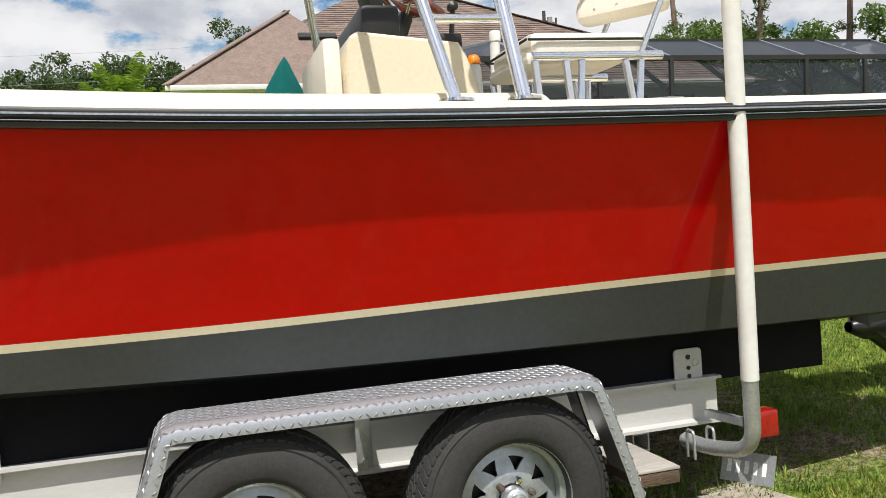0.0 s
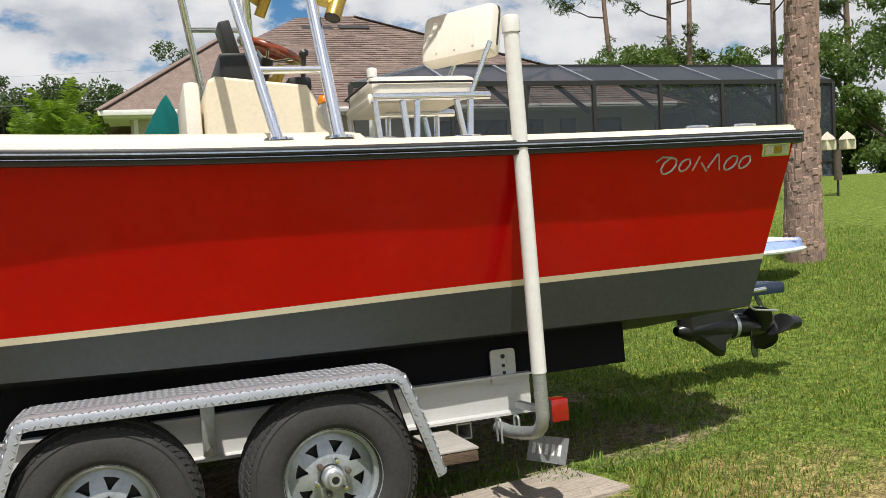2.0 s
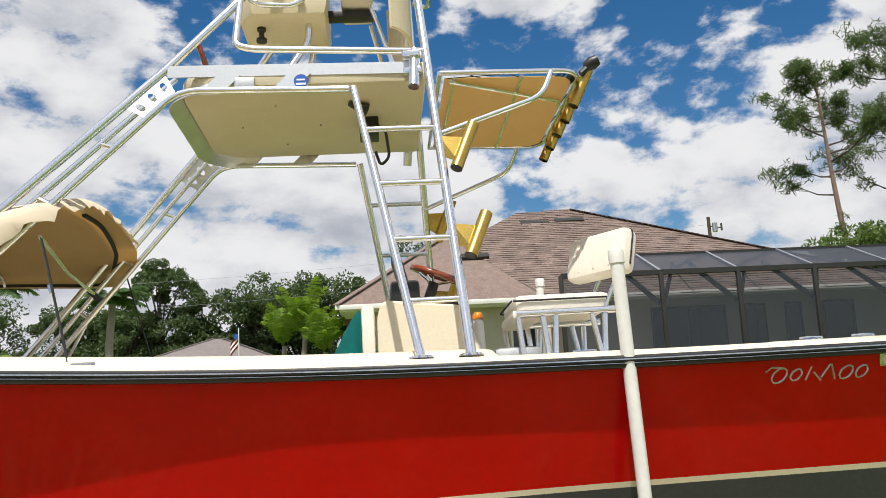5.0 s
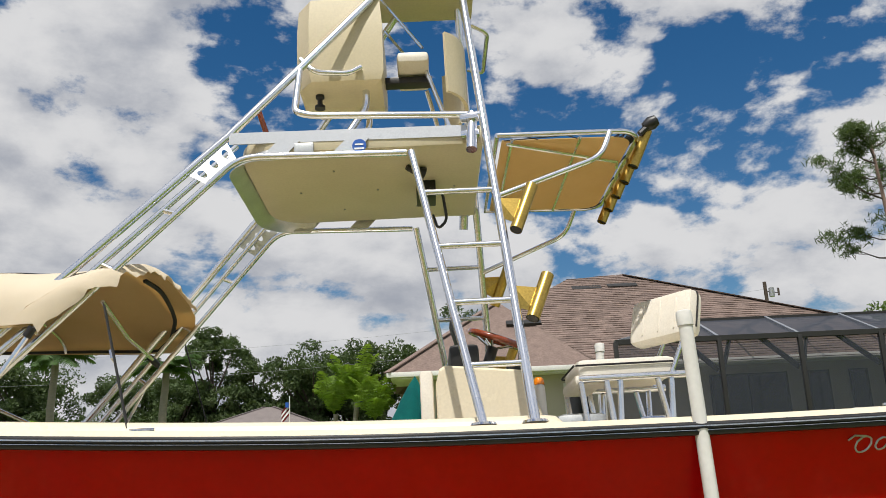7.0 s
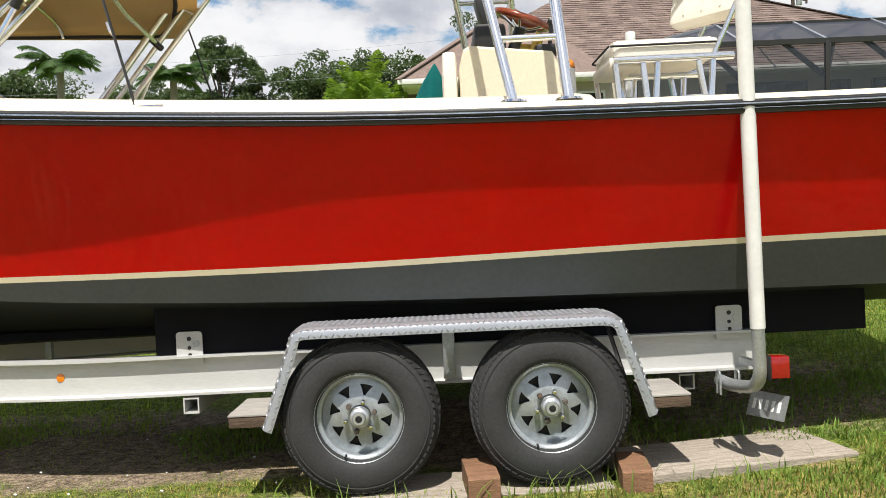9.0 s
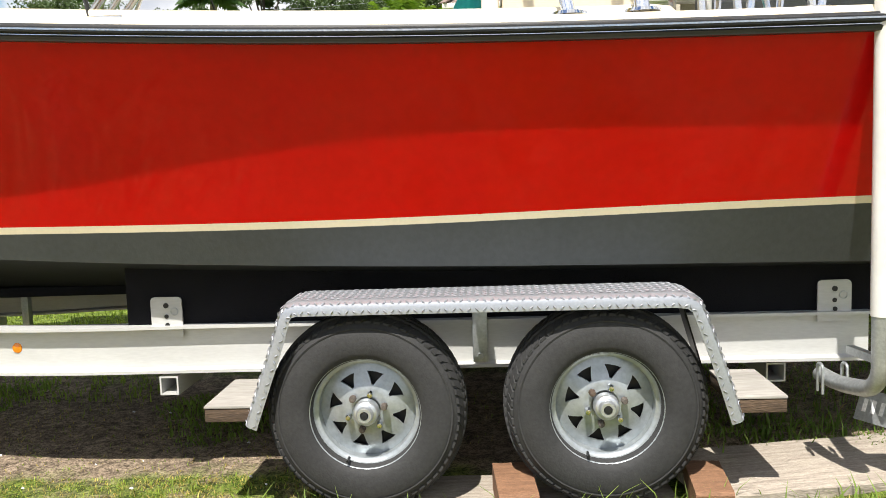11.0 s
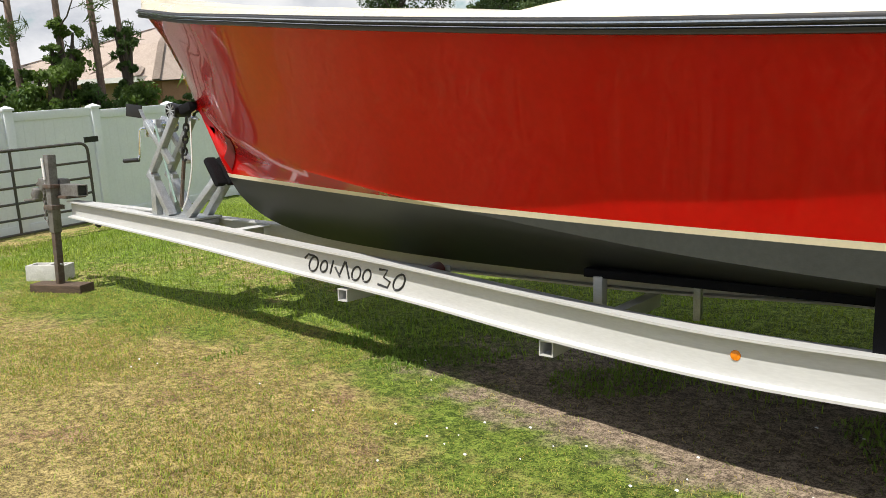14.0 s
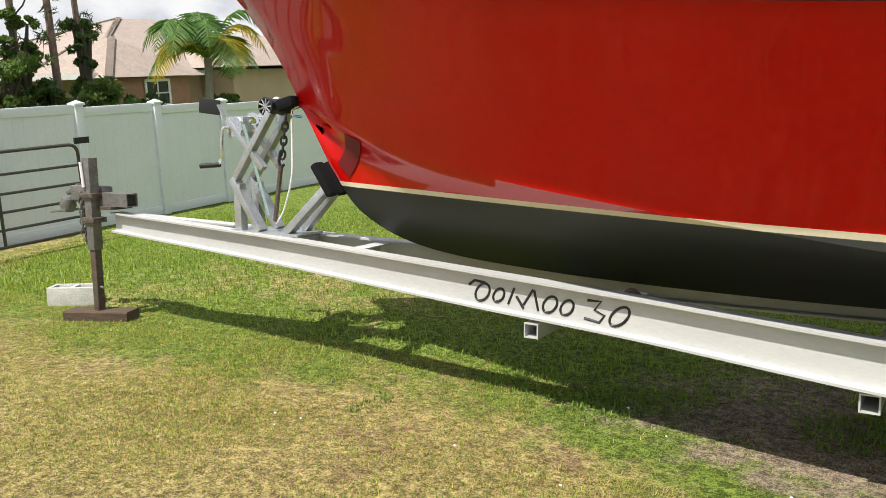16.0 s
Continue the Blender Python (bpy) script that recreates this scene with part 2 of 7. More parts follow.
STUCCO = material("grey-beige stucco wall", (0.52, 0.47, 0.385), 0.9, second=(0.45, 0.405, 0.33), scale=1.2, amount=0.6, fine=40, fine_amount=0.08, bump=0.4, bump_scale=25)
STUCCO_TAN = material("tan stucco wall", (0.50, 0.38, 0.26), 0.9, second=(0.42, 0.31, 0.21), scale=1.2, amount=0.6, fine=40, fine_amount=0.08)
WHITE_TRIM = material("white painted trim", (0.74, 0.74, 0.71), 0.5, scale=3, amount=0.3)
SHINGLE = material("brown roof shingle", (0.205, 0.150, 0.128), 0.95, second=(0.150, 0.110, 0.096), scale=5, amount=0.8, fine=22, fine_amount=0.22, per_object=0.12, bump=0.3, bump_scale=60)
SHINGLE_TAN = material("pinkish roof shingle", (0.36, 0.295, 0.25), 0.95, second=(0.29, 0.235, 0.20), scale=3, amount=0.8, fine=20, fine_amount=0.2, bump=0.3, bump_scale=60)
SHINGLE_GREY = material("grey-brown roof shingle", (0.19, 0.165, 0.16), 0.95, second=(0.15, 0.13, 0.125), scale=3, amount=0.8, fine=20, fine_amount=0.2)
DARK_FRAME = material("bronze cage frame", (0.020, 0.019, 0.018), 0.45, scale=5, amount=0.4)
DARK_GLASS = material("dark window glass", (0.012, 0.016, 0.018), 0.06, scale=3, amount=0.4, spec=0.6)
BARK = material("pine bark", (0.270, 0.185, 0.145), 0.95, second=(0.150, 0.105, 0.088), scale=11, amount=0.95, fine=50, fine_amount=0.3, bump=1.0, bump_scale=22, stretch=(1, 1, 0.35), per_object=0.05)
TRUNK_GREY = material("grey palm trunk", (0.30, 0.27, 0.23), 0.9, second=(0.22, 0.20, 0.17), scale=6, amount=0.8, stretch=(1, 1, 5), bump=0.4)
LIMB = material("dark tree limb", (0.085, 0.065, 0.052), 0.95, scale=8, amount=0.8)
BRICK_RED = material("reddish brick wall", (0.36, 0.20, 0.13), 0.9, second=(0.28, 0.15, 0.10), scale=4, amount=0.7)
SOIL = material("bare sandy soil", (0.25, 0.20, 0.155), 0.95, scale=5, amount=0.8)


def leaf_material(name, base, second, through_amount=0.35):
    m = material(name, base, 0.62, second=second, scale=0.9, amount=1.0, fine=7, fine_amount=0.35, spec=0.3)
    nt = m.node_tree
    b = nt.nodes["Principled BSDF"]
    tr = nt.nodes.new("ShaderNodeBsdfTranslucent")
    tr.inputs["Color"].default_value = (base[0] * 2.0, base[1] * 1.9, base[2] * 0.9, 1)
    mix = nt.nodes.new("ShaderNodeMixShader")
    mix.inputs[0].default_value = through_amount
    out = nt.nodes["Material Output"]
    nt.links.new(b.outputs[0], mix.inputs[1]), nt.links.new(tr.outputs[0], mix.inputs[2]), nt.links.new(mix.outputs[0], out.inputs[0])
    return m


NEEDLES = leaf_material("dark pine needles", (0.065, 0.105, 0.042), (0.100, 0.140, 0.055))
OAK_LEAF = leaf_material("dark broad leaves", (0.060, 0.110, 0.036), (0.100, 0.160, 0.052))
FAR_LEAF = leaf_material("deep green far leaves", (0.050, 0.084, 0.032), (0.092, 0.130, 0.050), 0.25)
PALM_LEAF = leaf_material("palm leaves", (0.045, 0.095, 0.030), (0.085, 0.150, 0.045))
PALM_BRIGHT = leaf_material("bright green palm leaves", (0.150, 0.250, 0.036), (0.230, 0.320, 0.052), 0.45)
PALM_YELLOW = leaf_material("yellowing palm leaves", (0.420, 0.330, 0.030), (0.300, 0.290, 0.035), 0.4)
SHRUB_LEAF = leaf_material("shrub leaves", (0.070, 0.125, 0.032), (0.135, 0.190, 0.052))
GRASS_LEAF = leaf_material("lawn grass blades", (0.155, 0.245, 0.030), (0.260, 0.290, 0.050), 0.3)
WEED_LEAF = leaf_material("green weed blades", (0.120, 0.200, 0.034), (0.190, 0.255, 0.056), 0.35)


def mesh_screen():
    m = bpy.data.materials.new("black insect mesh")
    m.use_nodes = True
    nt = m.node_tree
    b = nt.nodes["Principled BSDF"]
    b.inputs["Base Color"].default_value, b.inputs["Roughness"].default_value = (0.028, 0.034, 0.048, 1), 0.55
    tr = nt.nodes.new("ShaderNodeBsdfTransparent")
    mix = nt.nodes.new("ShaderNodeMixShader")
    mix.inputs[0].default_value = 0.68
    nt.links.new(tr.outputs[0], mix.inputs[1]), nt.links.new(b.outputs[0], mix.inputs[2])
    nt.links.new(mix.outputs[0], nt.nodes["Material Output"].inputs[0])
    return m


SCREEN = mesh_screen()


def ground_material():
    m = bpy.data.materials.new("patchy lawn")
    m.use_nodes = True
    nt = m.node_tree
    b = nt.nodes["Principled BSDF"]
    L = nt.links.new
    tc = nt.nodes.new("ShaderNodeTexCoord")
    def noise_node(scale, detail, rough=0.6):
        x = nt.nodes.new("ShaderNodeTexNoise")
        x.inputs["Scale"].default_value, x.inputs["Detail"].default_value, x.inputs["Roughness"].default_value = scale, detail, rough
        L(tc.outputs["Object"], x.inputs["Vector"])
        return x
    def rng(src, a, c):
        r = nt.nodes.new("ShaderNodeMapRange")
        r.interpolation_type = "SMOOTHSTEP"
        r.inputs["From Min"].default_value, r.inputs["From Max"].default_value = a, c
        L(src, r.inputs["Value"])
        return r.outputs[0]
    def mixc(fac, a, c):
        x = nt.nodes.new("ShaderNodeMix")
        x.data_type = "RGBA"
        L(fac, x.inputs["Factor"])
        for s, v in (("A", a), ("B", c)):
            if isinstance(v, tuple):
                x.inputs[s].default_value = (*v, 1)
            else:
                L(v, x.inputs[s])
        return x.outputs["Result"]
    patch = noise_node(0.55, 5)
    blade = noise_node(26, 6, 0.75)
    clump = noise_node(4.5, 5, 0.65)
    speck = noise_node(95, 3, 0.7)
    blade_mix = nt.nodes.new("ShaderNodeMath")
    blade_mix.operation = "MULTIPLY_ADD"
    L(speck.outputs["Fac"], blade_mix.inputs[0])
    blade_mix.inputs[1].default_value = 0.8
    half = nt.nodes.new("ShaderNodeMath")
    half.operation = "MULTIPLY"
    L(blade.outputs["Fac"], half.inputs[0])
    half.inputs[1].default_value = 0.6
    L(half.outputs[0], blade_mix.inputs[2])
    grainy = rng(blade_mix.outputs[0], 0.60, 0.80)
    green = mixc(grainy, (0.052, 0.090, 0.013), (0.205, 0.265, 0.046))
    earth = noise_node(2.1, 6, 0.7)
    straw = mixc(grainy, (0.155, 0.120, 0.050), (0.450, 0.360, 0.150))
    dry = mixc(rng(earth.outputs["Fac"], 0.54, 0.66), straw, mixc(grainy, (0.16, 0.10, 0.055), (0.38, 0.265, 0.150)))
    # the lawn is dry near the boat's outer side and greener behind it
    att = nt.nodes.new("ShaderNodeAttribute")
    att.attribute_name = "dryness"
    sumn = nt.nodes.new("ShaderNodeMath")
    sumn.operation = "MULTIPLY_ADD"
    L(clump.outputs["Fac"], sumn.inputs[0])
    sumn.inputs[1].default_value = 0.9
    L(att.outputs["Fac"], sumn.inputs[2])
    mid = nt.nodes.new("ShaderNodeMath")
    mid.operation = "MULTIPLY_ADD"
    L(patch.outputs["Fac"], mid.inputs[0])
    mid.inputs[1].default_value = 0.6
    L(sumn.outputs[0], mid.inputs[2])
    lawn = mixc(rng(mid.outputs[0], 1.0, 1.32), green, dry)
    att2 = nt.nodes.new("ShaderNodeAttribute")
    att2.attribute_name = "bare"
    add = nt.nodes.new("ShaderNodeMath")
    add.operation = "MULTIPLY_ADD"
    L(clump.outputs["Fac"], add.inputs[0])
    add.inputs[1].default_value = 0.8
    L(att2.outputs["Fac"], add.inputs[2])
    soil = mixc(grainy, (0.140, 0.105, 0.075), (0.370, 0.290, 0.210))
    tuftn = noise_node(13, 4, 0.65)
    shade = nt.nodes.new("ShaderNodeMapRange")
    shade.inputs["From Min"].default_value, shade.inputs["From Max"].default_value = 0.32, 0.68
    shade.inputs["To Min"].default_value, shade.inputs["To Max"].default_value = 0.62, 1.32
    L(tuftn.outputs["Fac"], shade.inputs["Value"])
    vary = nt.nodes.new("ShaderNodeHueSaturation")
    L(mixc(rng(add.outputs[0], 0.75, 1.05), lawn, soil), vary.inputs["Color"])
    L(shade.outputs[0], vary.inputs["Value"]), L(vary.outputs[0], b.inputs["Base Color"])
    b.inputs["Roughness"].default_value = 0.95
    b.inputs["Specular IOR Level"].default_value = 0.15
    bump = nt.nodes.new("ShaderNodeBump")
    bump.inputs["Strength"].default_value, bump.inputs["Distance"].default_value = 0.9, 0.03
    L(blade.outputs["Fac"], bump.inputs["Height"]), L(bump.outputs[0], b.inputs["Normal"])
    return m


LAWN = ground_material()

# ---- builders ----
ORIGIN = {}
IDENT = Matrix.Identity(4)


def thing(name, label, category, base=(0, 0, 0), boat=False, group="", kind="", turn=0.0):
    """An empty at the thing's base; its parts are built in the frame of the boat or of the world."""
    ob = new(name)
    ob.empty_display_size = 0.1
    ob.matrix_world = (BOAT if boat else IDENT) @ pose(*base, 0, 0, turn)
    ORIGIN[ob.name] = (Vector(base), turn)
    return tagged(ob, label, category, group, kind)


def to_mesh(name, geos, mat, smooth=40, origin=None):
    verts, faces = [], []
    for v, f in geos:
        o = len(verts)
        verts.extend(v)
        faces.extend([tuple(i + o for i in q) for q in f])
    me = bpy.data.meshes.new(name)
    if origin is not None:
        inv = pose(*origin[0], 0, 0, origin[1]).inverted()
        verts = [inv @ Vector(v) for v in verts]
    me.from_pydata([tuple(v) for v in verts], [], faces)
    me.materials.append(mat)
    if smooth:
        me.polygons.foreach_set("use_smooth", [True] * len(me.polygons))
        me.set_sharp_from_angle(angle=radians(smooth))
    me.update()
    return me


def part(name, geos, mat, parent, label="", smooth=40):
    """One mesh object under a thing or a part of it."""
    if isinstance(geos, tuple):
        geos = [geos]
    root = parent
    while root.parent:
        root = root.parent
    org = ORIGIN[root.name]
    ob = new(name, to_mesh(name, geos, mat, smooth, org))
    ob.parent = parent
    ORIGIN[ob.name] = org
    return tagged(ob, label)


def solo(name, geos, mat, label, category="", base=None, boat=False, kind="", group="", smooth=40):
    """A thing that is one mesh."""
    if isinstance(geos, tuple):
        geos = [geos]
    base = base or (0, 0, 0)
    ob = new(name, to_mesh(name, geos, mat, smooth, (base, 0.0)))
    ob.matrix_world = (BOAT if boat else IDENT) @ pose(*base)
    ORIGIN[ob.name] = (Vector(base), 0.0)
    return tagged(ob, label, category, group, kind)


def moved(geo, m):
    return [m @ Vector(v) for v in geo[0]], geo[1]


def box(lo, hi, bev=0.0):
    """A box from corner to corner, its edges chamfered by bev."""
    lo, hi = Vector(lo), Vector(hi)
    lo, hi = Vector(map(min, lo, hi)), Vector(map(max, lo, hi))
    c, h = (lo + hi) / 2, (hi - lo) / 2
    bev = min(bev, min(h) * 0.9)
    if bev <= 0:
        v = [c + Vector((sx * h.x, sy * h.y, sz * h.z)) for sx in (-1, 1) for sy in (-1, 1) for sz in (-1, 1)]
        return v, [(0, 1, 3, 2), (4, 6, 7, 5), (0, 4, 5, 1), (2, 3, 7, 6), (0, 2, 6, 4), (1, 5, 7, 3)]
    bm = bmesh.new()
    bmesh.ops.create_cube(bm, size=1.0)
    for v in bm.verts:
        v.co = Vector((v.co.x * 2 * h.x, v.co.y * 2 * h.y, v.co.z * 2 * h.z)) + c
    bmesh.ops.bevel(bm, geom=bm.edges[:], offset=bev, segments=2, profile=0.6, affect="EDGES")
    out = bm_geo(bm)
    return out


def bm_geo(bm):
    bm.verts.index_update()
    out = [v.co.copy() for v in bm.verts], [tuple(v.index for v in f.verts) for f in bm.faces]
    bm.free()
    return out


def slab(a, b, width, thick, up=(0, 0, 1), bev=0.0):
    """A bar from a to b; width runs across, thick along up."""
    a, b = Vector(a), Vector(b)
    x = (b - a).normalized()
    y = Vector(up).cross(x).normalized()
    z = x.cross(y)
    m = Matrix((x, y, z)).transposed().to_4x4()
    m.translation = (a + b) / 2
    n = (b - a).length / 2
    return moved(box((-n, -width / 2, -thick / 2), (n, width / 2, thick / 2), bev), m)


def bend(points, radius=0.06, steps=5):
    """The line through the points, its corners rounded."""
    pts = [Vector(p) for p in points]
    out = [pts[0]]
    for a, b, c in zip(pts, pts[1:], pts[2:]):
        r = min(radius, (b - a).length * 0.45, (c - b).length * 0.45)
        p, q = b + (a - b).normalized() * r, b + (c - b).normalized() * r
        for i in range(steps + 1):
            t = i / steps
            out.append(p.lerp(b, t).lerp(b.lerp(q, t), t))
    out.append(pts[-1])
    return out


def tube(points, r, n=10, caps=True, radii=None):
    pts = [Vector(p) for p in points]
    verts, faces = [], []
    side = None
    for i, p in enumerate(pts):
        d = ((pts[i + 1] - p).normalized() if i + 1 < len(pts) else Vector()) + ((p - pts[i - 1]).normalized() if i else Vector())
        d.normalize()
        if side is None:
            side = d.orthogonal().normalized()
        side = (side - d * side.dot(d)).normalized()
        up = d.cross(side)
        rr = radii[i] if radii else r
        verts += [p + (side * math.cos(a) + up * math.sin(a)) * rr for a in (2 * math.pi * k / n for k in range(n))]
    for i in range(len(pts) - 1):
        for k in range(n):
            a, b = i * n + k, i * n + (k + 1) % n
            faces.append((a, b, b + n, a + n))
    if caps:
        faces += [tuple(range(n - 1, -1, -1)), tuple(range(len(verts) - n, len(verts)))]
    return verts, faces


def rod(a, b, r, n=10):
    return tube([a, b], r, n)


def lathe(profile, centre, axis=(0, 0, 1), n=32):
    """A turned body: profile of (radius, height along axis)."""
    m = Vector(axis).normalized().to_track_quat("Z", "Y").to_matrix().to_4x4()
    m.translation = centre
    verts, faces = [], []
    for r, h in profile:
        verts += [m @ Vector((max(r, 1e-4) * math.cos(a), max(r, 1e-4) * math.sin(a), h)) for a in (2 * math.pi * k / n for k in range(n))]
    for i in range(len(profile) - 1):
        for k in range(n):
            a, b = i * n + k, i * n + (k + 1) % n
            faces.append((a, b, b + n, a + n))
    return verts, faces


def prism(poly, m, depth, bev=0.0):
    """A flat outline in the plane of m, made depth thick along its z."""
    n = len(poly)
    v = [m @ Vector((x, y, 0)) for x, y in poly] + [m @ Vector((x, y, depth)) for x, y in poly]
    return v, [tuple(range(n - 1, -1, -1)), tuple(range(n, 2 * n))] + [(i, (i + 1) % n, n + (i + 1) % n, n + i) for i in range(n)]


def sheet(rows, closed=False):
    """A surface through rows of points."""
    m = len(rows[0])
    verts = [Vector(p) for r in rows for p in r]
    faces = []
    for i in range(len(rows) - 1):
        for k in range(m if closed else m - 1):
            a, b = i * m + k, i * m + (k + 1) % m
            faces.append((a, b, b + m, a + m))
    return verts, faces


def thick_sheet(rows, t, way=None):
    """A surface with thickness t, along way or along its normals."""
    r, c = len(rows), len(rows[0])
    P = [[Vector(p) for p in row] for row in rows]
    def normal(i, j):
        a = P[min(i + 1, r - 1)][j] - P[max(i - 1, 0)][j]
        b = P[i][min(j + 1, c - 1)] - P[i][max(j - 1, 0)]
        return a.cross(b).normalized()
    Q = [[P[i][j] + (Vector(way) if way else normal(i, j)) * t for j in range(c)] for i in range(r)]
    v1, f1 = sheet(P)
    v2, f2 = sheet(Q)
    o = len(v1)
    faces = [tuple(reversed(f)) for f in f1] + [tuple(i + o for i in f) for f in f2]
    rim = [(0, j) for j in range(c)] + [(i, c - 1) for i in range(1, r)] + [(r - 1, j) for j in range(c - 2, -1, -1)] + [(i, 0) for i in range(r - 2, 0, -1)]
    ids = [i * c + j for i, j in rim]
    for a, b in zip(ids, ids[1:] + ids[:1]):
        faces.append((a, b, b + o, a + o))
    return v1 + v2, faces


def curve_at(keys, s):
    """A smooth curve through rows (s, values...)."""
    k = [row[0] for row in keys]
    i = max(0, min(len(k) - 2, int(np.searchsorted(k, s, side="right")) - 1))
    def slope(j, c):
        if j == 0:
            return (keys[1][c] - keys[0][c]) / (k[1] - k[0])
        if j == len(k) - 1:
            return (keys[-1][c] - keys[-2][c]) / (k[-1] - k[-2])
        return (keys[j + 1][c] - keys[j - 1][c]) / (k[j + 1] - k[j - 1])
    h = k[i + 1] - k[i]
    t = (s - k[i]) / h
    out = []
    for c in range(1, len(keys[0])):
        p, q, a, b = keys[i][c], keys[i + 1][c], slope(i, c) * h, slope(i + 1, c) * h
        out.append((2 * t**3 - 3 * t**2 + 1) * p + (t**3 - 2 * t**2 + t) * a + (-2 * t**3 + 3 * t**2) * q + (t**3 - t**2) * b)
    return out


def smooth01(x):
    x = max(0.0, min(1.0, x))
    return x * x * (3 - 2 * x)


def ground_z(x, y):
    """The lawn's height: a slope under the trailer, rising to the house, falling to the fence."""
    u = max(-9.0, min(1.5, y - 3.0))
    z = -0.061 * u + 0.009 * max(-16.0, min(6.0, x - 0.8))
    r = (x - 2.5) * 0.077 + (y - 3.0) * 0.065
    r = 0.5 * (r + math.sqrt(r * r + 0.004))
    r = r / (1 + max(0.0, r - 0.8) * 0.32)
    back = smooth01((y + 6) / 8)
    z += min(r, 1.55) * back * smooth01((x + 7) / 8)
    z -= 0.22 * smooth01((-8.5 - x) / 4)
    return z

# ---- ground ----
def build_ground():
    def steps(lo, hi, near_lo, near_hi, fine):
        out, x, d = [], near_lo, fine
        while x <= near_hi:
            out.append(x)
            x += fine
        d = fine
        while out[-1] < hi:
            d *= 1.25
            out.append(out[-1] + d)
        d, left = fine, [near_lo]
        while left[-1] > lo:
            d *= 1.25
            left.append(left[-1] - d)
        return left[:0:-1] + out
    xs, ys = steps(-2500, 2500, -13, 9, 0.14), steps(-2500, 2500, -3, 12, 0.14)
    bare, dry, rows = [], [], []
    for y in ys:
        row = []
        for x in xs:
            z = ground_z(x, y) + 0.02 * noise.noise((x * 0.9, y * 0.9, 0)) * (1 if abs(x) < 40 else 0)
            row.append((x, y, z))
            under = max(0.0, 1 - ((x - 0.3) / 4.4) ** 4) * math.exp(-((y - 4.2) / 0.95) ** 4)
            worn = 0.40 * math.exp(-((x + 0.3) / 1.9) ** 2 - ((y - 2.75) / 0.65) ** 2)
            bare.append(0.78 * under + worn + 0.2 * noise.noise((x * 0.7, y * 0.7, 3)))
            d = 0.50 * smooth01((3.9 - y) / 1.2) * smooth01((5.5 - x) / 3.0)
            d += 0.26 * smooth01((-2.0 - x) / 3.0) - 0.22 * smooth01((x - 2.8) / 2) * smooth01((y - 3.2) / 1.0) - 0.1 * smooth01((y - 6) / 3)
            dry.append(d + 0.30 * noise.noise((x * 0.45, y * 0.45, 7)))
        rows.append(row)
    ob = new("ground", to_mesh("ground", [sheet(rows)], LAWN, 180))
    for key, vals in (("bare", bare), ("dryness", dry)):
        ob.data.attributes.new(key, "FLOAT", "POINT").data.foreach_set("value", vals)
    tagged(ob, "patchy green and straw-coloured lawn with bare soil under the boat", "lawn", kind="structure")


build_ground()

# ---- the boat's hull ----
C = 4.15
STERN = 3.70
SHEER = [(0.0, -6.05, 0.015, 2.395), (0.05, -5.72, 0.24, 2.345), (0.12, -5.20, 0.49, 2.27), (0.2, -4.55, 0.77, 2.175), (0.3, -3.70, 1.02, 2.075), (0.42, -2.60, 1.215, 1.955),
         (0.55, -1.20, 1.33, 1.83), (0.7, 0.50, 1.375, 1.735), (0.85, 2.20, 1.375, 1.705), (1.0, 3.70, 1.345, 1.705)]
CHINE = [(0.0, -5.46, 0.0, 1.64), (0.03, -5.28, 0.07, 1.565), (0.07, -5.00, 0.175, 1.455), (0.12, -4.65, 0.30, 1.365), (0.2, -4.10, 0.47, 1.265), (0.3, -3.38, 0.65, 1.168), (0.42, -2.40, 0.805, 1.057),
         (0.55, -1.10, 0.965, 0.947), (0.7, 0.50, 1.05, 0.884), (0.85, 2.15, 1.04, 0.855), (1.0, 3.62, 1.0, 0.837)]
KEEL = [(0.0, -5.46, 0.0, 1.64), (0.03, -5.33, 0.0, 1.42), (0.06, -5.20, 0.0, 1.20), (0.12, -4.98, 0.0, 0.945), (0.2, -4.55, 0.0, 0.765), (0.3, -3.80, 0.0, 0.68), (0.42, -2.60, 0.0, 0.64),
        (0.55, -1.10, 0.0, 0.65), (0.7, 0.50, 0.0, 0.65), (0.85, 2.10, 0.0, 0.655), (1.0, 3.58, 0.0, 0.66)]
STRIPE_LOW, STRIPE_HIGH = -0.014, 0.014
WATER = [(-6.2, 1.135), (-5.15, 1.118), (-3.0, 1.085), (-1.2, 1.062), (0.3, 1.056), (2.0, 1.084), (3.75, 1.096)]


def hull_point(s, v, side):
    """v: 0 keel, 1 chine, 2 sheer. side: -1 faces the camera's walk."""
    k, c, g = curve_at(KEEL, s), curve_at(CHINE, s), curve_at(SHEER, s)
    bow = max(0.0, 1 - s / 0.5)
    if v <= 1:
        x, h, z = (k[i] * (1 - v) + c[i] * v for i in range(3))
        z -= 0.03 * math.sin(math.pi * v) * bow
        h -= 0.060 * math.sin(math.pi * v * v) * bow
    else:
        w = v - 1
        x, h, z = (c[i] * (1 - w) + g[i] * w for i in range(3))
        swell = math.sin(math.pi * w)
        h -= 0.13 * swell * bow * (1 - bow) * 2.2
        h -= 0.045 * swell * math.exp(-((s - 0.52) / 0.14) ** 2)
        x += 0.06 * swell * max(0.0, 1 - s / 0.12)
    return Vector((x, C + side * max(h, 0.0), z))


STATIONS = [((i / 90) ** 1.25) for i in range(91)]


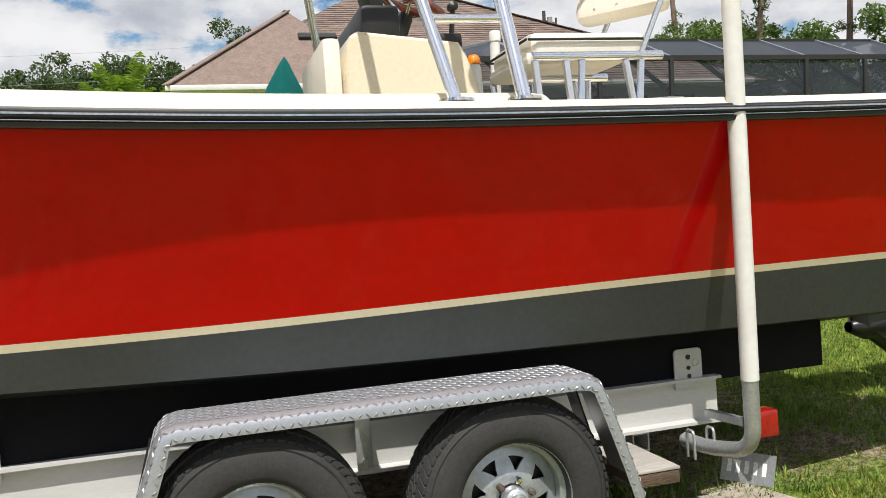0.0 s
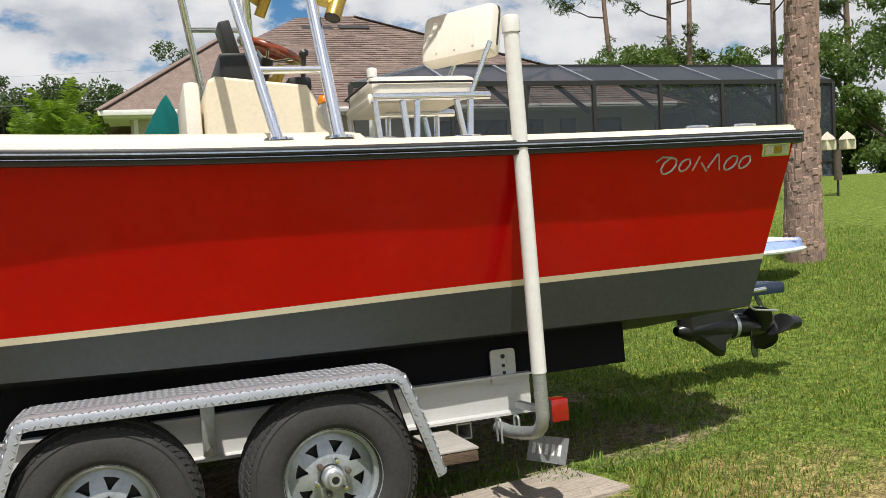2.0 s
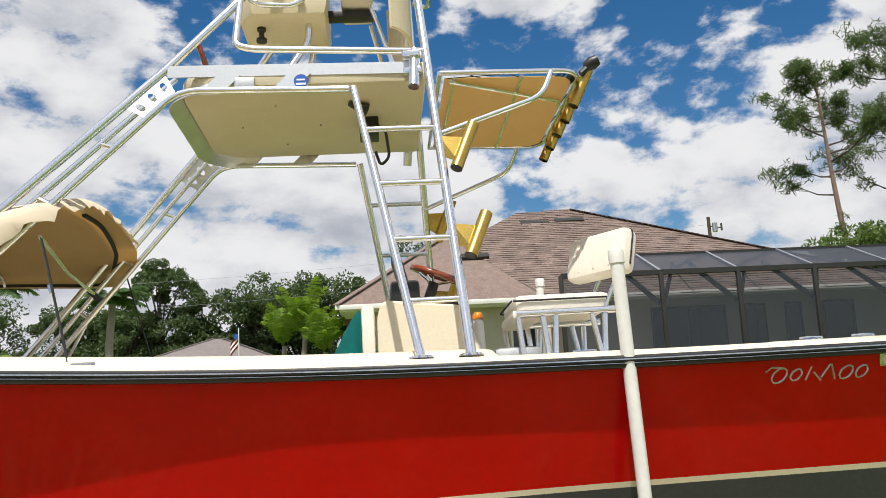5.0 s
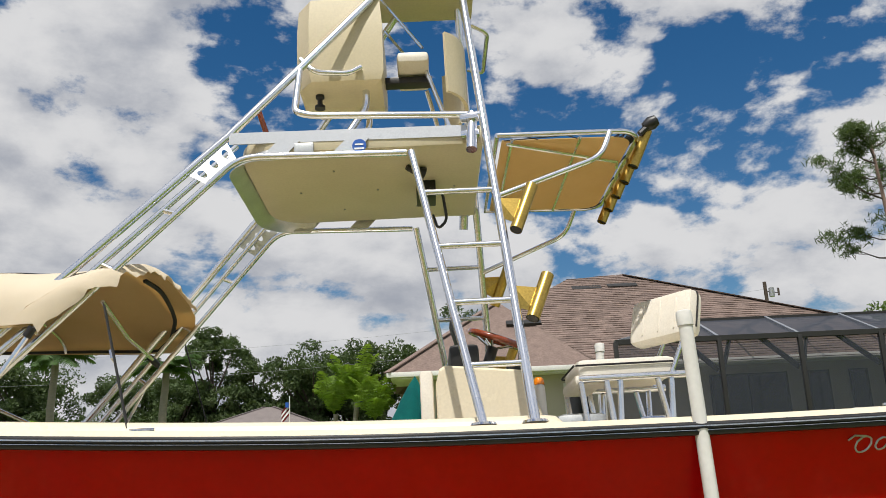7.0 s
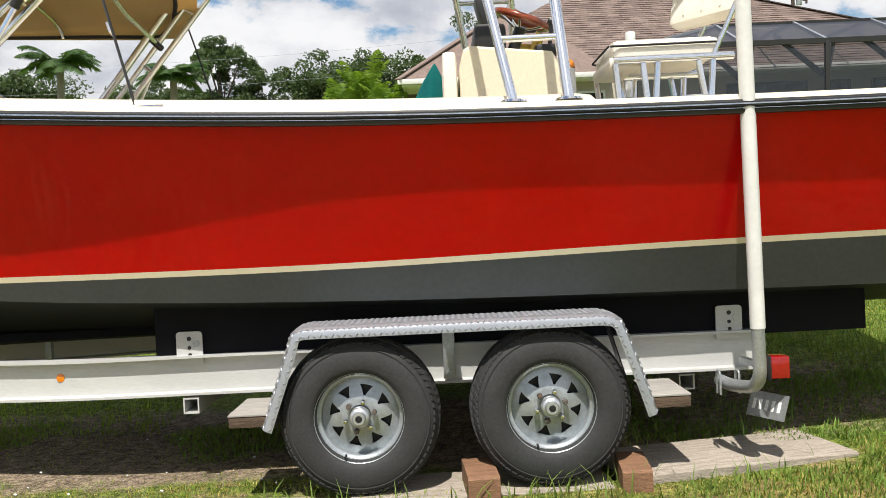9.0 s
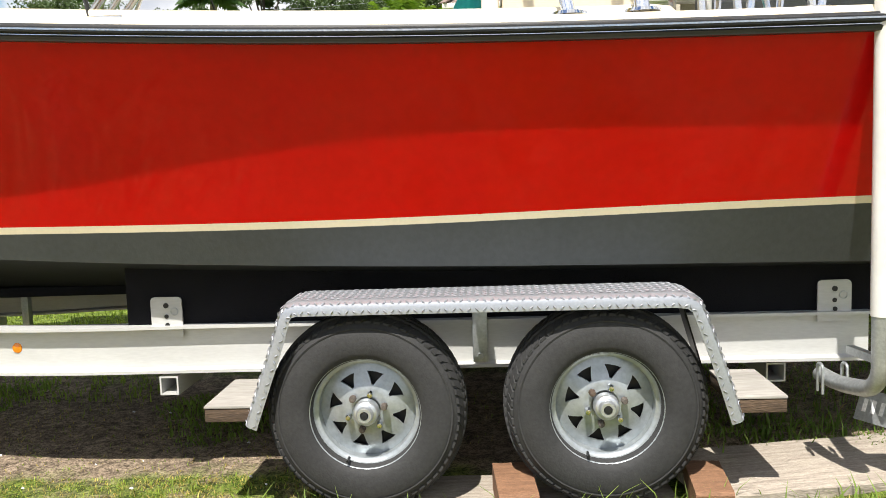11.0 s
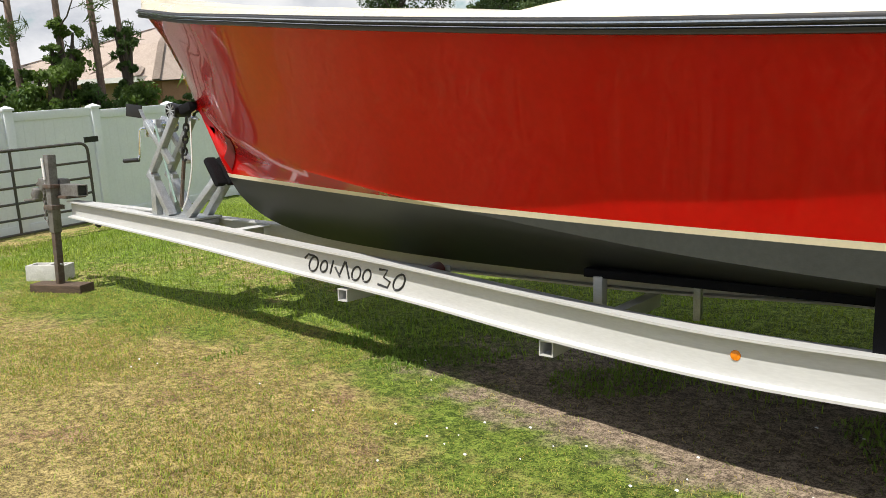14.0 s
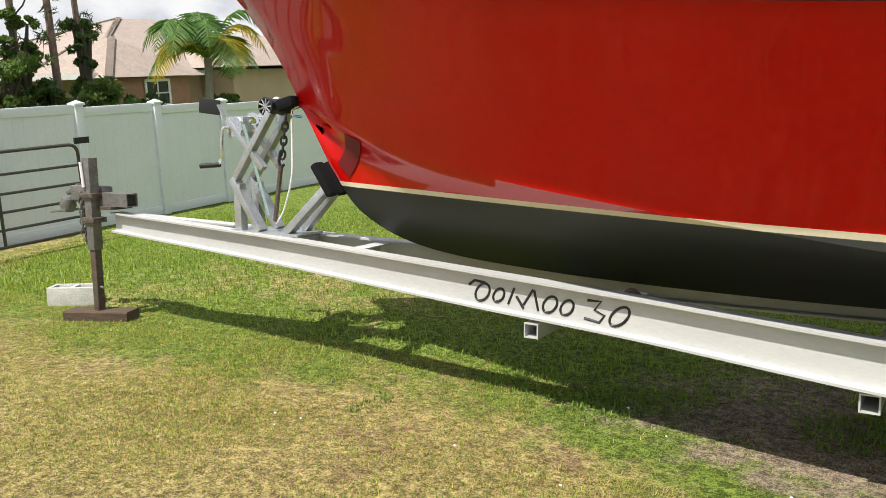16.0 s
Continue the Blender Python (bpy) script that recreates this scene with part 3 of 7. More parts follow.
def hull_shell():
    """Both sides and the transom, parted by height into bottom paint, stripe and topsides."""
    vs = [i / 10 for i in range(11)] + [1 + i / 16 for i in range(1, 17)]
    bm = bmesh.new()
    for side in (-1, 1):
        grid = [[bm.verts.new(hull_point(s, v, side)) for v in vs] for s in STATIONS]
        for a, b in zip(grid, grid[1:]):
            for i in range(len(vs) - 1):
                q = [a[i], a[i + 1], b[i + 1], b[i]]
                bm.faces.new(q if side > 0 else q[::-1])
    edge = [hull_point(1.0, v, -1) for v in vs], [hull_point(1.0, v, 1) for v in vs]
    cols = [[bm.verts.new(p.lerp(q, k / 6)) for k in range(7)] for p, q in zip(*edge)]
    for a, b in zip(cols, cols[1:]):
        for i in range(6):
            bm.faces.new([a[i], a[i + 1], b[i + 1], b[i]])
    bmesh.ops.remove_doubles(bm, verts=bm.verts[:], dist=0.0008)
    for v in bm.verts:
        v.co.z -= curve_at(WATER, v.co.x)[0]
    for z in (STRIPE_LOW, STRIPE_HIGH):
        bmesh.ops.bisect_plane(bm, geom=bm.verts[:] + bm.edges[:] + bm.faces[:], plane_co=(0, 0, z), plane_no=(0, 0, 1))
    out = []
    for lo, hi in ((-9, STRIPE_LOW), (STRIPE_LOW, STRIPE_HIGH), (STRIPE_HIGH, 9)):
        verts, faces, ids = [], [], {}
        for f in bm.faces:
            if lo <= f.calc_center_median().z < hi:
                q = []
                for v in f.verts:
                    if v not in ids:
                        ids[v] = len(verts)
                        verts.append(v.co + Vector((0, 0, curve_at(WATER, v.co.x)[0])))
                    q.append(ids[v])
                faces.append(tuple(q))
        out.append((verts, faces))
    bm.free()
    return out


boat = thing("sport_fishing_boat", "red fibreglass fishing boat with cream deck, on a trailer", "boat", (0, C, 0.53), boat=True)
bottom, stripe, topsides = hull_shell()
hull = part("hull_side", topsides, RED, boat, "glossy red gelcoat hull side", 30)
# bottom faces under the chine take a near-black material, those above it the grey
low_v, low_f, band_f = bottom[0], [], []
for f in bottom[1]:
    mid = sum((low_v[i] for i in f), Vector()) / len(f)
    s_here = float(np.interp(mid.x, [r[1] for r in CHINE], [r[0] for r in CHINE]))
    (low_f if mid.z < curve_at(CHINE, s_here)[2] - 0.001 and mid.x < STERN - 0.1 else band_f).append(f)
part("hull_bottom", (low_v, low_f), BLACK_BOTTOM, boat, "near-black underside below the chine", 30)
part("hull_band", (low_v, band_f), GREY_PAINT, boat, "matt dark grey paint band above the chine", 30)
part("boot_stripe", stripe, CREAM_PAINT, boat, "narrow cream waterline stripe", 30)


def gunwale_sweep(profile, s0=0.0, s1=1.0, side=-1):
    """A profile (outward, up) swept along the sheer."""
    rows = []
    for s in [s0 + (s1 - s0) * (i / 100) ** 1.15 for i in range(101)]:
        p = hull_point(s, 2.0, side)
        a, b = hull_point(max(0, s - 0.004), 2.0, side), hull_point(min(1, s + 0.004), 2.0, side)
        d = (b - a)
        d.z = 0
        d.normalize()
        out = Vector((d.y, -d.x, 0)) * (1 if side < 0 else -1)
        rows.append([p + out * o + Vector((0, 0, u)) for o, u in profile])
    return sheet(rows, closed=True)


for sd in (-1, 1):
    rub = part("rub_rail", gunwale_sweep([(0.0, -0.062), (0.022, -0.060), (0.026, -0.045), (0.020, -0.041), (0.020, -0.036), (0.036, -0.030), (0.036, -0.012), (0.022, -0.006), (0.020, 0.0), (0.0, 0.0)], side=sd), RUBBER_BLACK, boat, "black rubber rub rail with ribs")
    part("metal_strip", gunwale_sweep([(0.030, -0.026), (0.0405, -0.024), (0.0405, -0.018), (0.030, -0.016)], side=sd), STEEL_STRIP, rub, "thin stainless strip")
    part("groove_strip", gunwale_sweep([(0.018, -0.0395), (0.0235, -0.0395), (0.0235, -0.0372), (0.018, -0.0372)], side=sd), STEEL_STRIP, rub)
# stern rub rail
part("stern_rub_rail", box((STERN - 0.01, C - 1.36, 1.643), (STERN + 0.035, C + 1.36, 1.705), 0.014), RUBBER_BLACK, boat)


def deck():
    """Side decks, foredeck with camber and the cockpit well, one moulding."""
    geos = []
    for side in (-1, 1):
        rows = []
        for i in range(101):
            s = (i / 100) ** 1.15
            p = hull_point(s, 2.0, side)
            h = abs(p.y - C)
            inner = max(0.0, h - 0.30) if p.x > -1.9 else 0.0
            blend = smooth01((p.x + 2.3) / 0.5)
            inner = max(0.0, h - 0.30) * blend
            row = []
            for t in (0, 0.04, 0.1, 0.25, 0.5, 0.75, 1.0):
                hh = h + (inner - h) * t
                up = (0.030 * min(1, t / 0.1) if t < 0.1 else 0.030) + 0.07 * (1 - blend) * (1 - (hh / max(h, 0.01)) ** 2)
                row.append(Vector((p.x, C + side * hh, p.z + up)))
            if inner > 0.02:
                low = Vector((p.x, C + side * (inner - 0.01), p.z - 0.55))
            else:
                low = row[-1] + Vector((0, 0, -0.01))
            row.append(low)
            rows.append(row if side < 0 else row[::-1])
        geos.append(sheet(rows))
    return geos


part("deck", deck(), CREAM_GEL, boat, "cream moulded side deck and foredeck", 35)
part("cockpit_floor", box((-1.2, C - 1.0, 1.16), (STERN - 0.05, C + 1.0, 1.20)), CREAM_GEL, boat)
part("transom_deck", box((2.95, C - 1.33, 1.69), (STERN + 0.01, C + 1.33, 1.738), 0.02), CREAM_GEL, boat, "cream stern deck")
part("cuddy_bulkhead", box((-2.05, C - 0.80, 1.2), (-2.0, C + 0.80, 1.95), 0.01), CREAM_GEL, boat)
def coaming(side):
    """A raised lip along the side deck: rolled on its outer side, rounded off at its after end."""
    rows = []
    for i in range(61):
        x = -2.15 + 3.78 * i / 60
        s = float(np.interp(x, [r[1] for r in SHEER], [r[0] for r in SHEER]))
        p = hull_point(s, 2.0, side)
        grow = smooth01((x + 2.15) / 0.5) * (1 - smooth01((x - 1.55) / 0.08))
        h = abs(p.y - C)
        row = [(0.185, 0.026), (0.200, 0.034), (0.212, 0.060), (0.224, 0.082), (0.245, 0.092), (0.300, 0.092), (0.312, 0.080), (0.316, 0.0), (0.318, -0.5)]
        rows.append([Vector((x, C + side * (h - inset), p.z + (0.024 + (up - 0.024) * grow if up > 0.03 else up))) for inset, up in row])
    return sheet(rows if side < 0 else [r[::-1] for r in rows])


for sd in (-1, 1):
    part("coaming", coaming(sd), CREAM_GEL, boat, "raised cream coaming along the cockpit", 40)


def hull_y(x, z, side=-1):
    """The hull side's y at a length and height."""
    lo, hi = 0.0, 1.0
    best = None
    for v in [1 + i / 40 for i in range(41)]:
        lo, hi = 0.0, 1.0
        for _ in range(18):
            mid = (lo + hi) / 2
            if hull_point(mid, v, side).x < x:
                lo = mid
            else:
                hi = mid
        p = hull_point(lo, v, side)
        if best is None or abs(p.z - z) < abs(best.z - z):
            best = p
    return best.y

# ---- the trailer ----
trailer = thing("boat_trailer", "tandem-axle boat trailer with white aluminium beams and tread-plate fenders", "trailer", (0.87, C, 0.0), boat=True)
RAIL = [(0.0, 2.39, 0.90, 0.636, 0.195), (0.24, -0.10, 0.90, 0.643, 0.196), (0.33, -1.10, 0.885, 0.642, 0.196), (0.42, -2.00, 0.70, 0.650, 0.205), (0.52, -3.06, 0.495, 0.680, 0.197), (0.62, -4.07, 0.36, 0.715, 0.195),
        (0.76, -5.50, 0.20, 0.772, 0.175), (1.0, -7.32, 0.055, 0.836, 0.150)]


def rail(side):
    rows = []
    for i in range(73):
        s = i / 72
        x, h, top, tall = curve_at(RAIL, s)
        x2, h2 = curve_at(RAIL, min(1, s + 0.01))[:2]
        x1, h1 = curve_at(RAIL, max(0, s - 0.01))[:2]
        d = Vector((x2 - x1, side * (h2 - h1), 0)).normalized()
        out = Vector((-d.y, d.x, 0))
        if out.y * side < 0:
            out = -out
        p = Vector((x, C + side * h, top))
        w, t, web = 0.050, 0.012, 0.007
        prof = [(0, 0), (0, -t), (-w + web, -t - 0.006), (-w + web, -tall + t + 0.006), (0, -tall + t), (0, -tall), (-2 * w, -tall), (-2 * w, -tall + t), (-w - web, -tall + t + 0.006), (-w - web, -t - 0.006), (-2 * w, -t), (-2 * w, 0)]
        rows.append([p + out * o + Vector((0, 0, u)) for o, u in prof])
    v, f = sheet(rows, closed=True)
    n = len(rows[0])
    f += [tuple(range(n)), tuple(range(len(v) - n, len(v)))[::-1]]
    return v, f


beams = {sd: part("side_beam", rail(sd), ALU_BEAM, trailer, "white aluminium beam", 25) for sd in (-1, 1)}


def hollow(a, b, size=0.078, wall=0.007):
    """An open square tube."""
    a, b = Vector(a), Vector(b)
    d = (b - a).normalized()
    u, w = Vector((0, 0, 1)), d.cross(Vector((0, 0, 1))).normalized()
    def ring(p, r):
        return [p + u * (r * i) + w * (r * k) for i, k in ((1, 1), (1, -1), (-1, -1), (-1, 1))]
    o, i = size / 2, size / 2 - wall
    return sheet([ring(a, i), ring(a, o), ring(b, o), ring(b, i), ring(a, i)], closed=True)


for x, h, z in ((-0.43, 0.90, 0.395), (-2.06, 0.655, 0.395), (-3.62, 0.42, 0.445), (2.05, 0.80, 0.375)):
    part("crossmember", hollow((x, C - h, z), (x, C + h, z)), ALU_BEAM, trailer, "white square cross tube with open end")
part("front_crossmember", [box((-4.98, C - 0.15, 0.63), (-4.95, C + 0.15, 0.735), 0.004), box((-4.98, C - 0.15, 0.727), (-4.88, C + 0.15, 0.737), 0.003)], ALU_BEAM, trailer, "aluminium channel across the tongue")
part("front_crossmember", box((-5.50, C - 0.11, 0.69), (-5.42, C + 0.11, 0.765), 0.004), ALU_DULL, trailer)
for sd in (-1, 1):
    part("bunk_board", sheet([[(x, C + sd * (0.85 - 0.05 * k), z) for k, z in ((0, 0.61), (0, top), (1, top), (1, 0.61))] for x, top in ((-0.60, 0.915), (0.4, 0.885), (1.2, 0.862), (2.0, 0.838), (2.935, 0.812))], closed=True), CARPET, trailer, "black carpeted bunk board", 30)
    part("bunk_end", box((2.930, C + sd * 0.80, 0.61), (2.940, C + sd * 0.85, 0.810)), CARPET, trailer)
    part("bunk_end", box((-0.605, C + sd * 0.80, 0.61), (-0.598, C + sd * 0.85, 0.912)), CARPET, trailer)


def plate(x, z, side):
    y = C + side * 0.868
    m = Matrix.Translation((x, y, z)) @ Matrix.Rotation(radians(90), 4, "X")
    pts = []
    for cx, cz, a0 in ((0.047, 0.062, 0), (-0.047, 0.062, 90)):
        pts += [(cx + 0.018 * math.cos(radians(a0 + k * 18)), cz + 0.018 * math.sin(radians(a0 + k * 18))) for k in range(6)]
    pts += [(-0.065, -0.085), (0.065, -0.085)]
    return prism(pts, m, 0.008)


for x in (-0.43, 2.25):
    for sd in (-1, 1):
        p = part("bunk_bracket", plate(x, 0.68, sd), ALU_BEAM, trailer, "light grey bracket plate with bolt holes")
        yy = C + sd * 0.878
        for dx, dz, r in ((0.0, 0.045, 0.011), (0.0, 0.0, 0.009), (0.002, -0.035, 0.009)):
            part("bolt_hole", lathe([(0, 0.0015), (r, 0.0015), (r, -0.004)], (x + dx, yy, 0.68 + dz), (0, sd, 0), 12), BLACK_PLASTIC, p)
        part("scuff_ring", lathe([(0.017, 0.0), (0.017, 0.003), (0.013, 0.003), (0.013, 0)], (x + 0.034, yy, 0.70), (0, sd, 0), 16), ALU_DULL, p)


FEND = [(0.005, 0.358), (0.050, 0.48), (0.095, 0.60), (0.130, 0.70), (0.147, 0.757), (0.172, 0.789), (0.215, 0.801), (0.9, 0.801), (1.545, 0.800), (1.598, 0.790), (1.634, 0.762), (1.668, 0.675), (1.706, 0.565), (1.742, 0.455), (1.775, 0.347)]
FEND_IN, FEND_OUT = 1.085, 1.345
# across the fender: flat sheet, rolled outer edge, turned-down lip (half width, drop)
FEND_ACROSS = [(FEND_IN, 0.0), (1.20, 0.0), (1.305, 0.0), (1.326, 0.004), (1.339, 0.013), (FEND_OUT, 0.027), (FEND_OUT, 0.052)]


def fender_frame(s):
    """Point, outward normal and direction at a distance along the fender's outline."""
    length = [0.0]
    for a, b in zip(FEND, FEND[1:]):
        length.append(length[-1] + math.hypot(b[0] - a[0], b[1] - a[1]))
    s = max(0.0, min(length[-1] - 1e-6, s))
    i = max(0, min(len(FEND) - 2, int(np.searchsorted(length, s, side="right")) - 1))
    t = (s - length[i]) / (length[i + 1] - length[i])
    def way(k):
        k = max(0, min(len(FEND) - 2, k))
        return Vector((FEND[k + 1][0] - FEND[k][0], 0, FEND[k + 1][1] - FEND[k][1])).normalized()
    d = ((way(i - 1) + way(i)) * (1 - t) + (way(i) + way(i + 1)) * t).normalized()
    (xa, za), (xb, zb) = FEND[i], FEND[i + 1]
    return Vector((xa + (xb - xa) * t, 0, za + (zb - za) * t)), Vector((-d.z, 0, d.x)), d, length


def fender(side):
    length = fender_frame(0)[3]
    rows = []
    for s in length:
        p, n, d, _ = fender_frame(s)
        rows.append([p - n * drop + Vector((0, C + side * h, 0)) for h, drop in FEND_ACROSS])
    return [thick_sheet(rows if side < 0 else [r[::-1] for r in rows], 0.004)]


def tread(side):
    """Raised lozenges, crossed by turns, over the fender's sheet and lip."""
    verts, faces = [], []
    total = fender_frame(0)[3][-1]
    pitch = 0.027
    spots = [(FEND_OUT - 0.045 - k * pitch, 0.0, Vector((0, 0, 0))) for k in range(8)]
    spots += [(1.337, 0.011, Vector((0, side * 0.7, 0))), (FEND_OUT, 0.040, Vector((0, side * 50.0, 0)))]
    i = 0
    s = 0.014
    while s < total - 0.012:
        p0, n0, d, _ = fender_frame(s)
        for k, (h, drop, tip) in enumerate(spots):
            n = (n0 + tip).normalized()
            p = p0 - n0 * drop + Vector((0, C + side * h, 0)) + n * 0.0022
            across = d.cross(n).normalized()
            sign = 1 if (i + k) % 2 else -1
            u = (d + across * 0.9 * sign).normalized() * (0.0145 if k < 8 else 0.010)
            w = n.cross(u).normalized() * 0.0038
            o = len(verts)
            verts += [p - u, p + w, p + u, p - w, p - u * 0.45 + n * 0.0028, p + u * 0.45 + n * 0.0028]
            faces += [(o, o + 1, o + 4), (o + 1, o + 2, o + 5), (o + 1, o + 5, o + 4), (o + 2, o + 3, o + 5), (o + 3, o, o + 4), (o + 3, o + 4, o + 5)]
        s += pitch
        i += 1
    return verts, faces


for sd in (-1, 1):
    f = part("fender", fender(sd), TREAD_PLATE, trailer, "aluminium diamond tread-plate fender over both wheels", 25)
    tr = part("tread_pattern", tread(sd), TREAD_PLATE, f)
    tagged(tr, kind="stuff")
    part("fender_strap", [box((0.825, C + sd * 0.905, 0.47), (0.885, C + sd * 0.915, 0.735), 0.003), slab((0.855, C + sd * 0.91, 0.735), (0.855, C + sd * 1.12, 0.793), 0.06, 0.006)], ALU_DULL, f)
    part("strap_bolt", lathe([(0, 0.012), (0.012, 0.012), (0.014, 0)], (0.855, C + sd * 0.915, 0.495), (0, sd, 0), 6), ALU_DULL, f)
    STEP_GREY = material("grey composite step", (0.36, 0.34, 0.31), 0.7, second=(0.26, 0.245, 0.22), scale=9, amount=0.8, fine=60, fine_amount=0.15, stretch=(0.3, 2, 2)) if sd < 0 else STEP_GREY
    for x0, x1 in ((-0.145, 0.035), (1.755, 1.925)):
        st = part("step", [box((x0, C + sd * 1.305, 0.362), (x1, C + sd * 0.92, 0.410), 0.004)], TIMBER_DARK, f, "dark timber step at the fender's end")
        part("step_tread", [box((x0 - 0.002, C + sd * 1.308, 0.412), (x1 + 0.002, C + sd * 0.92, 0.422), 0.003)], STEP_GREY, st, "grey weathered tread")
    for x0, x1 in ((0.125, 0.165), (1.60, 1.64)):
        part("fender_bracket", slab((x0, C + sd * 1.12, 0.72), (x0 - (0.08 if x0 < 0.8 else -0.08), C + sd * 1.12, 0.44), 0.10, 0.006, (1, 0, 0.3)), BLACK_PLASTIC, f)


def build_wheel(x, z, side):
    o, ax = Vector((x, C + side * 1.195, z)), Vector((0, side, 0))
    prof = [(0.196, 0.080), (0.205, 0.103), (0.228, 0.113), (0.262, 0.117), (0.300, 0.112), (0.325, 0.101), (0.343, 0.086), (0.353, 0.066), (0.360, 0.040), (0.362, 0.0), (0.360, -0.040), (0.353, -0.066), (0.325, -0.101), (0.262, -0.117), (0.205, -0.105), (0.196, -0.085), (0.196, 0.080)]
    w = part("wheel", lathe([(0.055, -0.1), (0.055, 0.02), (0.0, 0.02)], o, ax, 20), ALU_DULL, trailer, "trailer wheel with galvanised spoke rim")
    tyre = part("tyre", lathe(prof, o, ax, 72), TYRE, w, "worn black trailer tyre", 50)
    # tread ribs and shoulder lugs
    lug_v, lug_f = [], []
    for k in range(64):
        a = 2 * math.pi * k / 64
        for h0, h1, r0, skew in ((0.070, 0.098, 0.349, 0.03), (-0.098, -0.070, 0.349, -0.03), (0.028, 0.058, 0.3595, 0.05), (-0.058, -0.028, 0.3595, -0.05), (-0.018, 0.018, 0.3625, 0.05)):
            c = []
            for da, h, lift in ((-0.033, h0, 0), (0.033, h0, 0), (0.033, h1, 0), (-0.033, h1, 0)):
                aa = a + da + skew * (1 if h == h1 else -1)
                drop = 0.012 if abs(h) > 0.09 else 0.0
                c.append((aa, h, r0 - drop))
            n0 = len(lug_v)
            for rr in (-0.004, 0.0045):
                lug_v += [o + Vector(((r + rr) * math.cos(aa), side * h, (r + rr) * math.sin(aa))) for aa, h, r in c]
            lug_f += [(n0 + 4, n0 + 5, n0 + 6, n0 + 7)] + [(n0 + i, n0 + (i + 1) % 4, n0 + 4 + (i + 1) % 4, n0 + 4 + i) for i in range(4)]
    tagged(part("tyre_tread", (lug_v, lug_f), TYRE, tyre), kind="stuff")
    part("sidewall_ring", lathe([(0.312, 0.1095), (0.317, 0.1105), (0.322, 0.1050)], o, ax, 72), TYRE, tyre)
    rim = part("rim", lathe([(0.202, 0.098), (0.210, 0.104), (0.212, 0.098), (0.206, 0.090), (0.199, 0.084), (0.196, 0.060), (0.190, 0.052), (0.179, 0.048), (0.177, 0.012), (0.176, -0.08), (0.184, -0.085), (0.190, -0.02), (0.200, 0.085), (0.202, 0.098)], o, ax, 56), RIM_STEEL, w, "galvanised steel rim")
    # disc with eight wedge windows
    bm = bmesh.new()
    def dish(r):
        return 0.040 if r < 0.080 else 0.040 - (r - 0.080) * 0.30
    radii = [0.050, 0.070, 0.084, 0.095, 0.107, 0.119, 0.131, 0.142, 0.156, 0.1765]
    def half(r):
        return 0.06 + 0.22 * max(0.0, min(1.0, (r - 0.095) / 0.047))
    def turns(r):
        """Angles round the disc: eight sectors, each with a wedge window that widens outwards."""
        out = []
        for q in range(8):
            l, h = 0.5 - half(r), 0.5 + half(r)
            for f in [l * j / 3 for j in range(3)] + [l + (h - l) * j / 4 for j in range(4)] + [h + (1 - h) * j / 3 for j in range(3)]:
                out.append(2 * math.pi * (q + f + 0.2) / 8)
        return out
    ring = [[bm.verts.new(o + Vector((r * math.cos(a), side * dish(r), r * math.sin(a)))) for a in turns(r)] for r in radii]
    N = 80
    for i in range(len(radii) - 1):
        for k in range(N):
            if 3 <= i <= 6 and 3 <= k % 10 <= 6:
                continue
            q = [ring[i][k], ring[i][(k + 1) % N], ring[i + 1][(k + 1) % N], ring[i + 1][k]]
            bm.faces.new(q if side > 0 else q[::-1])
    ext = bmesh.ops.extrude_face_region(bm, geom=bm.faces[:])
    for v in [g for g in ext["geom"] if isinstance(g, bmesh.types.BMVert)]:
        v.co.y -= side * 0.010
    part("spoke_disc", bm_geo(bm), RIM_STEEL, rim, "", 35)
    # black disc behind the windows, standing in for the shade inside the wheel
    part("brake_shade", lathe([(0.0, -0.01), (0.172, -0.012)], o, ax, 24), BLACK_PLASTIC, w)
    part("hub_cap", lathe([(0.046, 0.050), (0.046, 0.090), (0.040, 0.098), (0.032, 0.100), (0.030, 0.118), (0.026, 0.124), (0.016, 0.124), (0.014, 0.118), (0.0, 0.118)], o, ax, 24), SIDE_ALU, w, "bright bearing cap")
    part("cap_plug", lathe([(0.015, 0.119), (0.012, 0.126), (0.0, 0.127)], o, ax, 14), BLACK_PLASTIC, w)
    for k in range(6):
        a = 2 * math.pi * (k + 0.25) / 6
        part("lug_nut", lathe([(0.013, 0.055), (0.013, 0.074), (0.009, 0.086), (0.0, 0.087)], o + Vector((0.068 * math.cos(a), 0, 0.068 * math.sin(a))), ax, 8), CHROME if k % 2 else BARE_RUST, w)
    part("tyre_valve", lathe([(0.006, 0.07), (0.005, 0.112), (0.0, 0.112)], o + Vector((-0.07, 0, -0.17)), ax, 8), BLACK_PLASTIC, w)


for sd in (-1, 1):
    for x, z in ((0.439, 0.378), (1.304, 0.384)):
        build_wheel(x, z, sd)
for x, z in ((0.439, 0.378), (1.304, 0.384)):
    part("axle", rod((x, C - 1.1, z), (x, C + 1.1, z), 0.035, 14), ALU_DULL, trailer)

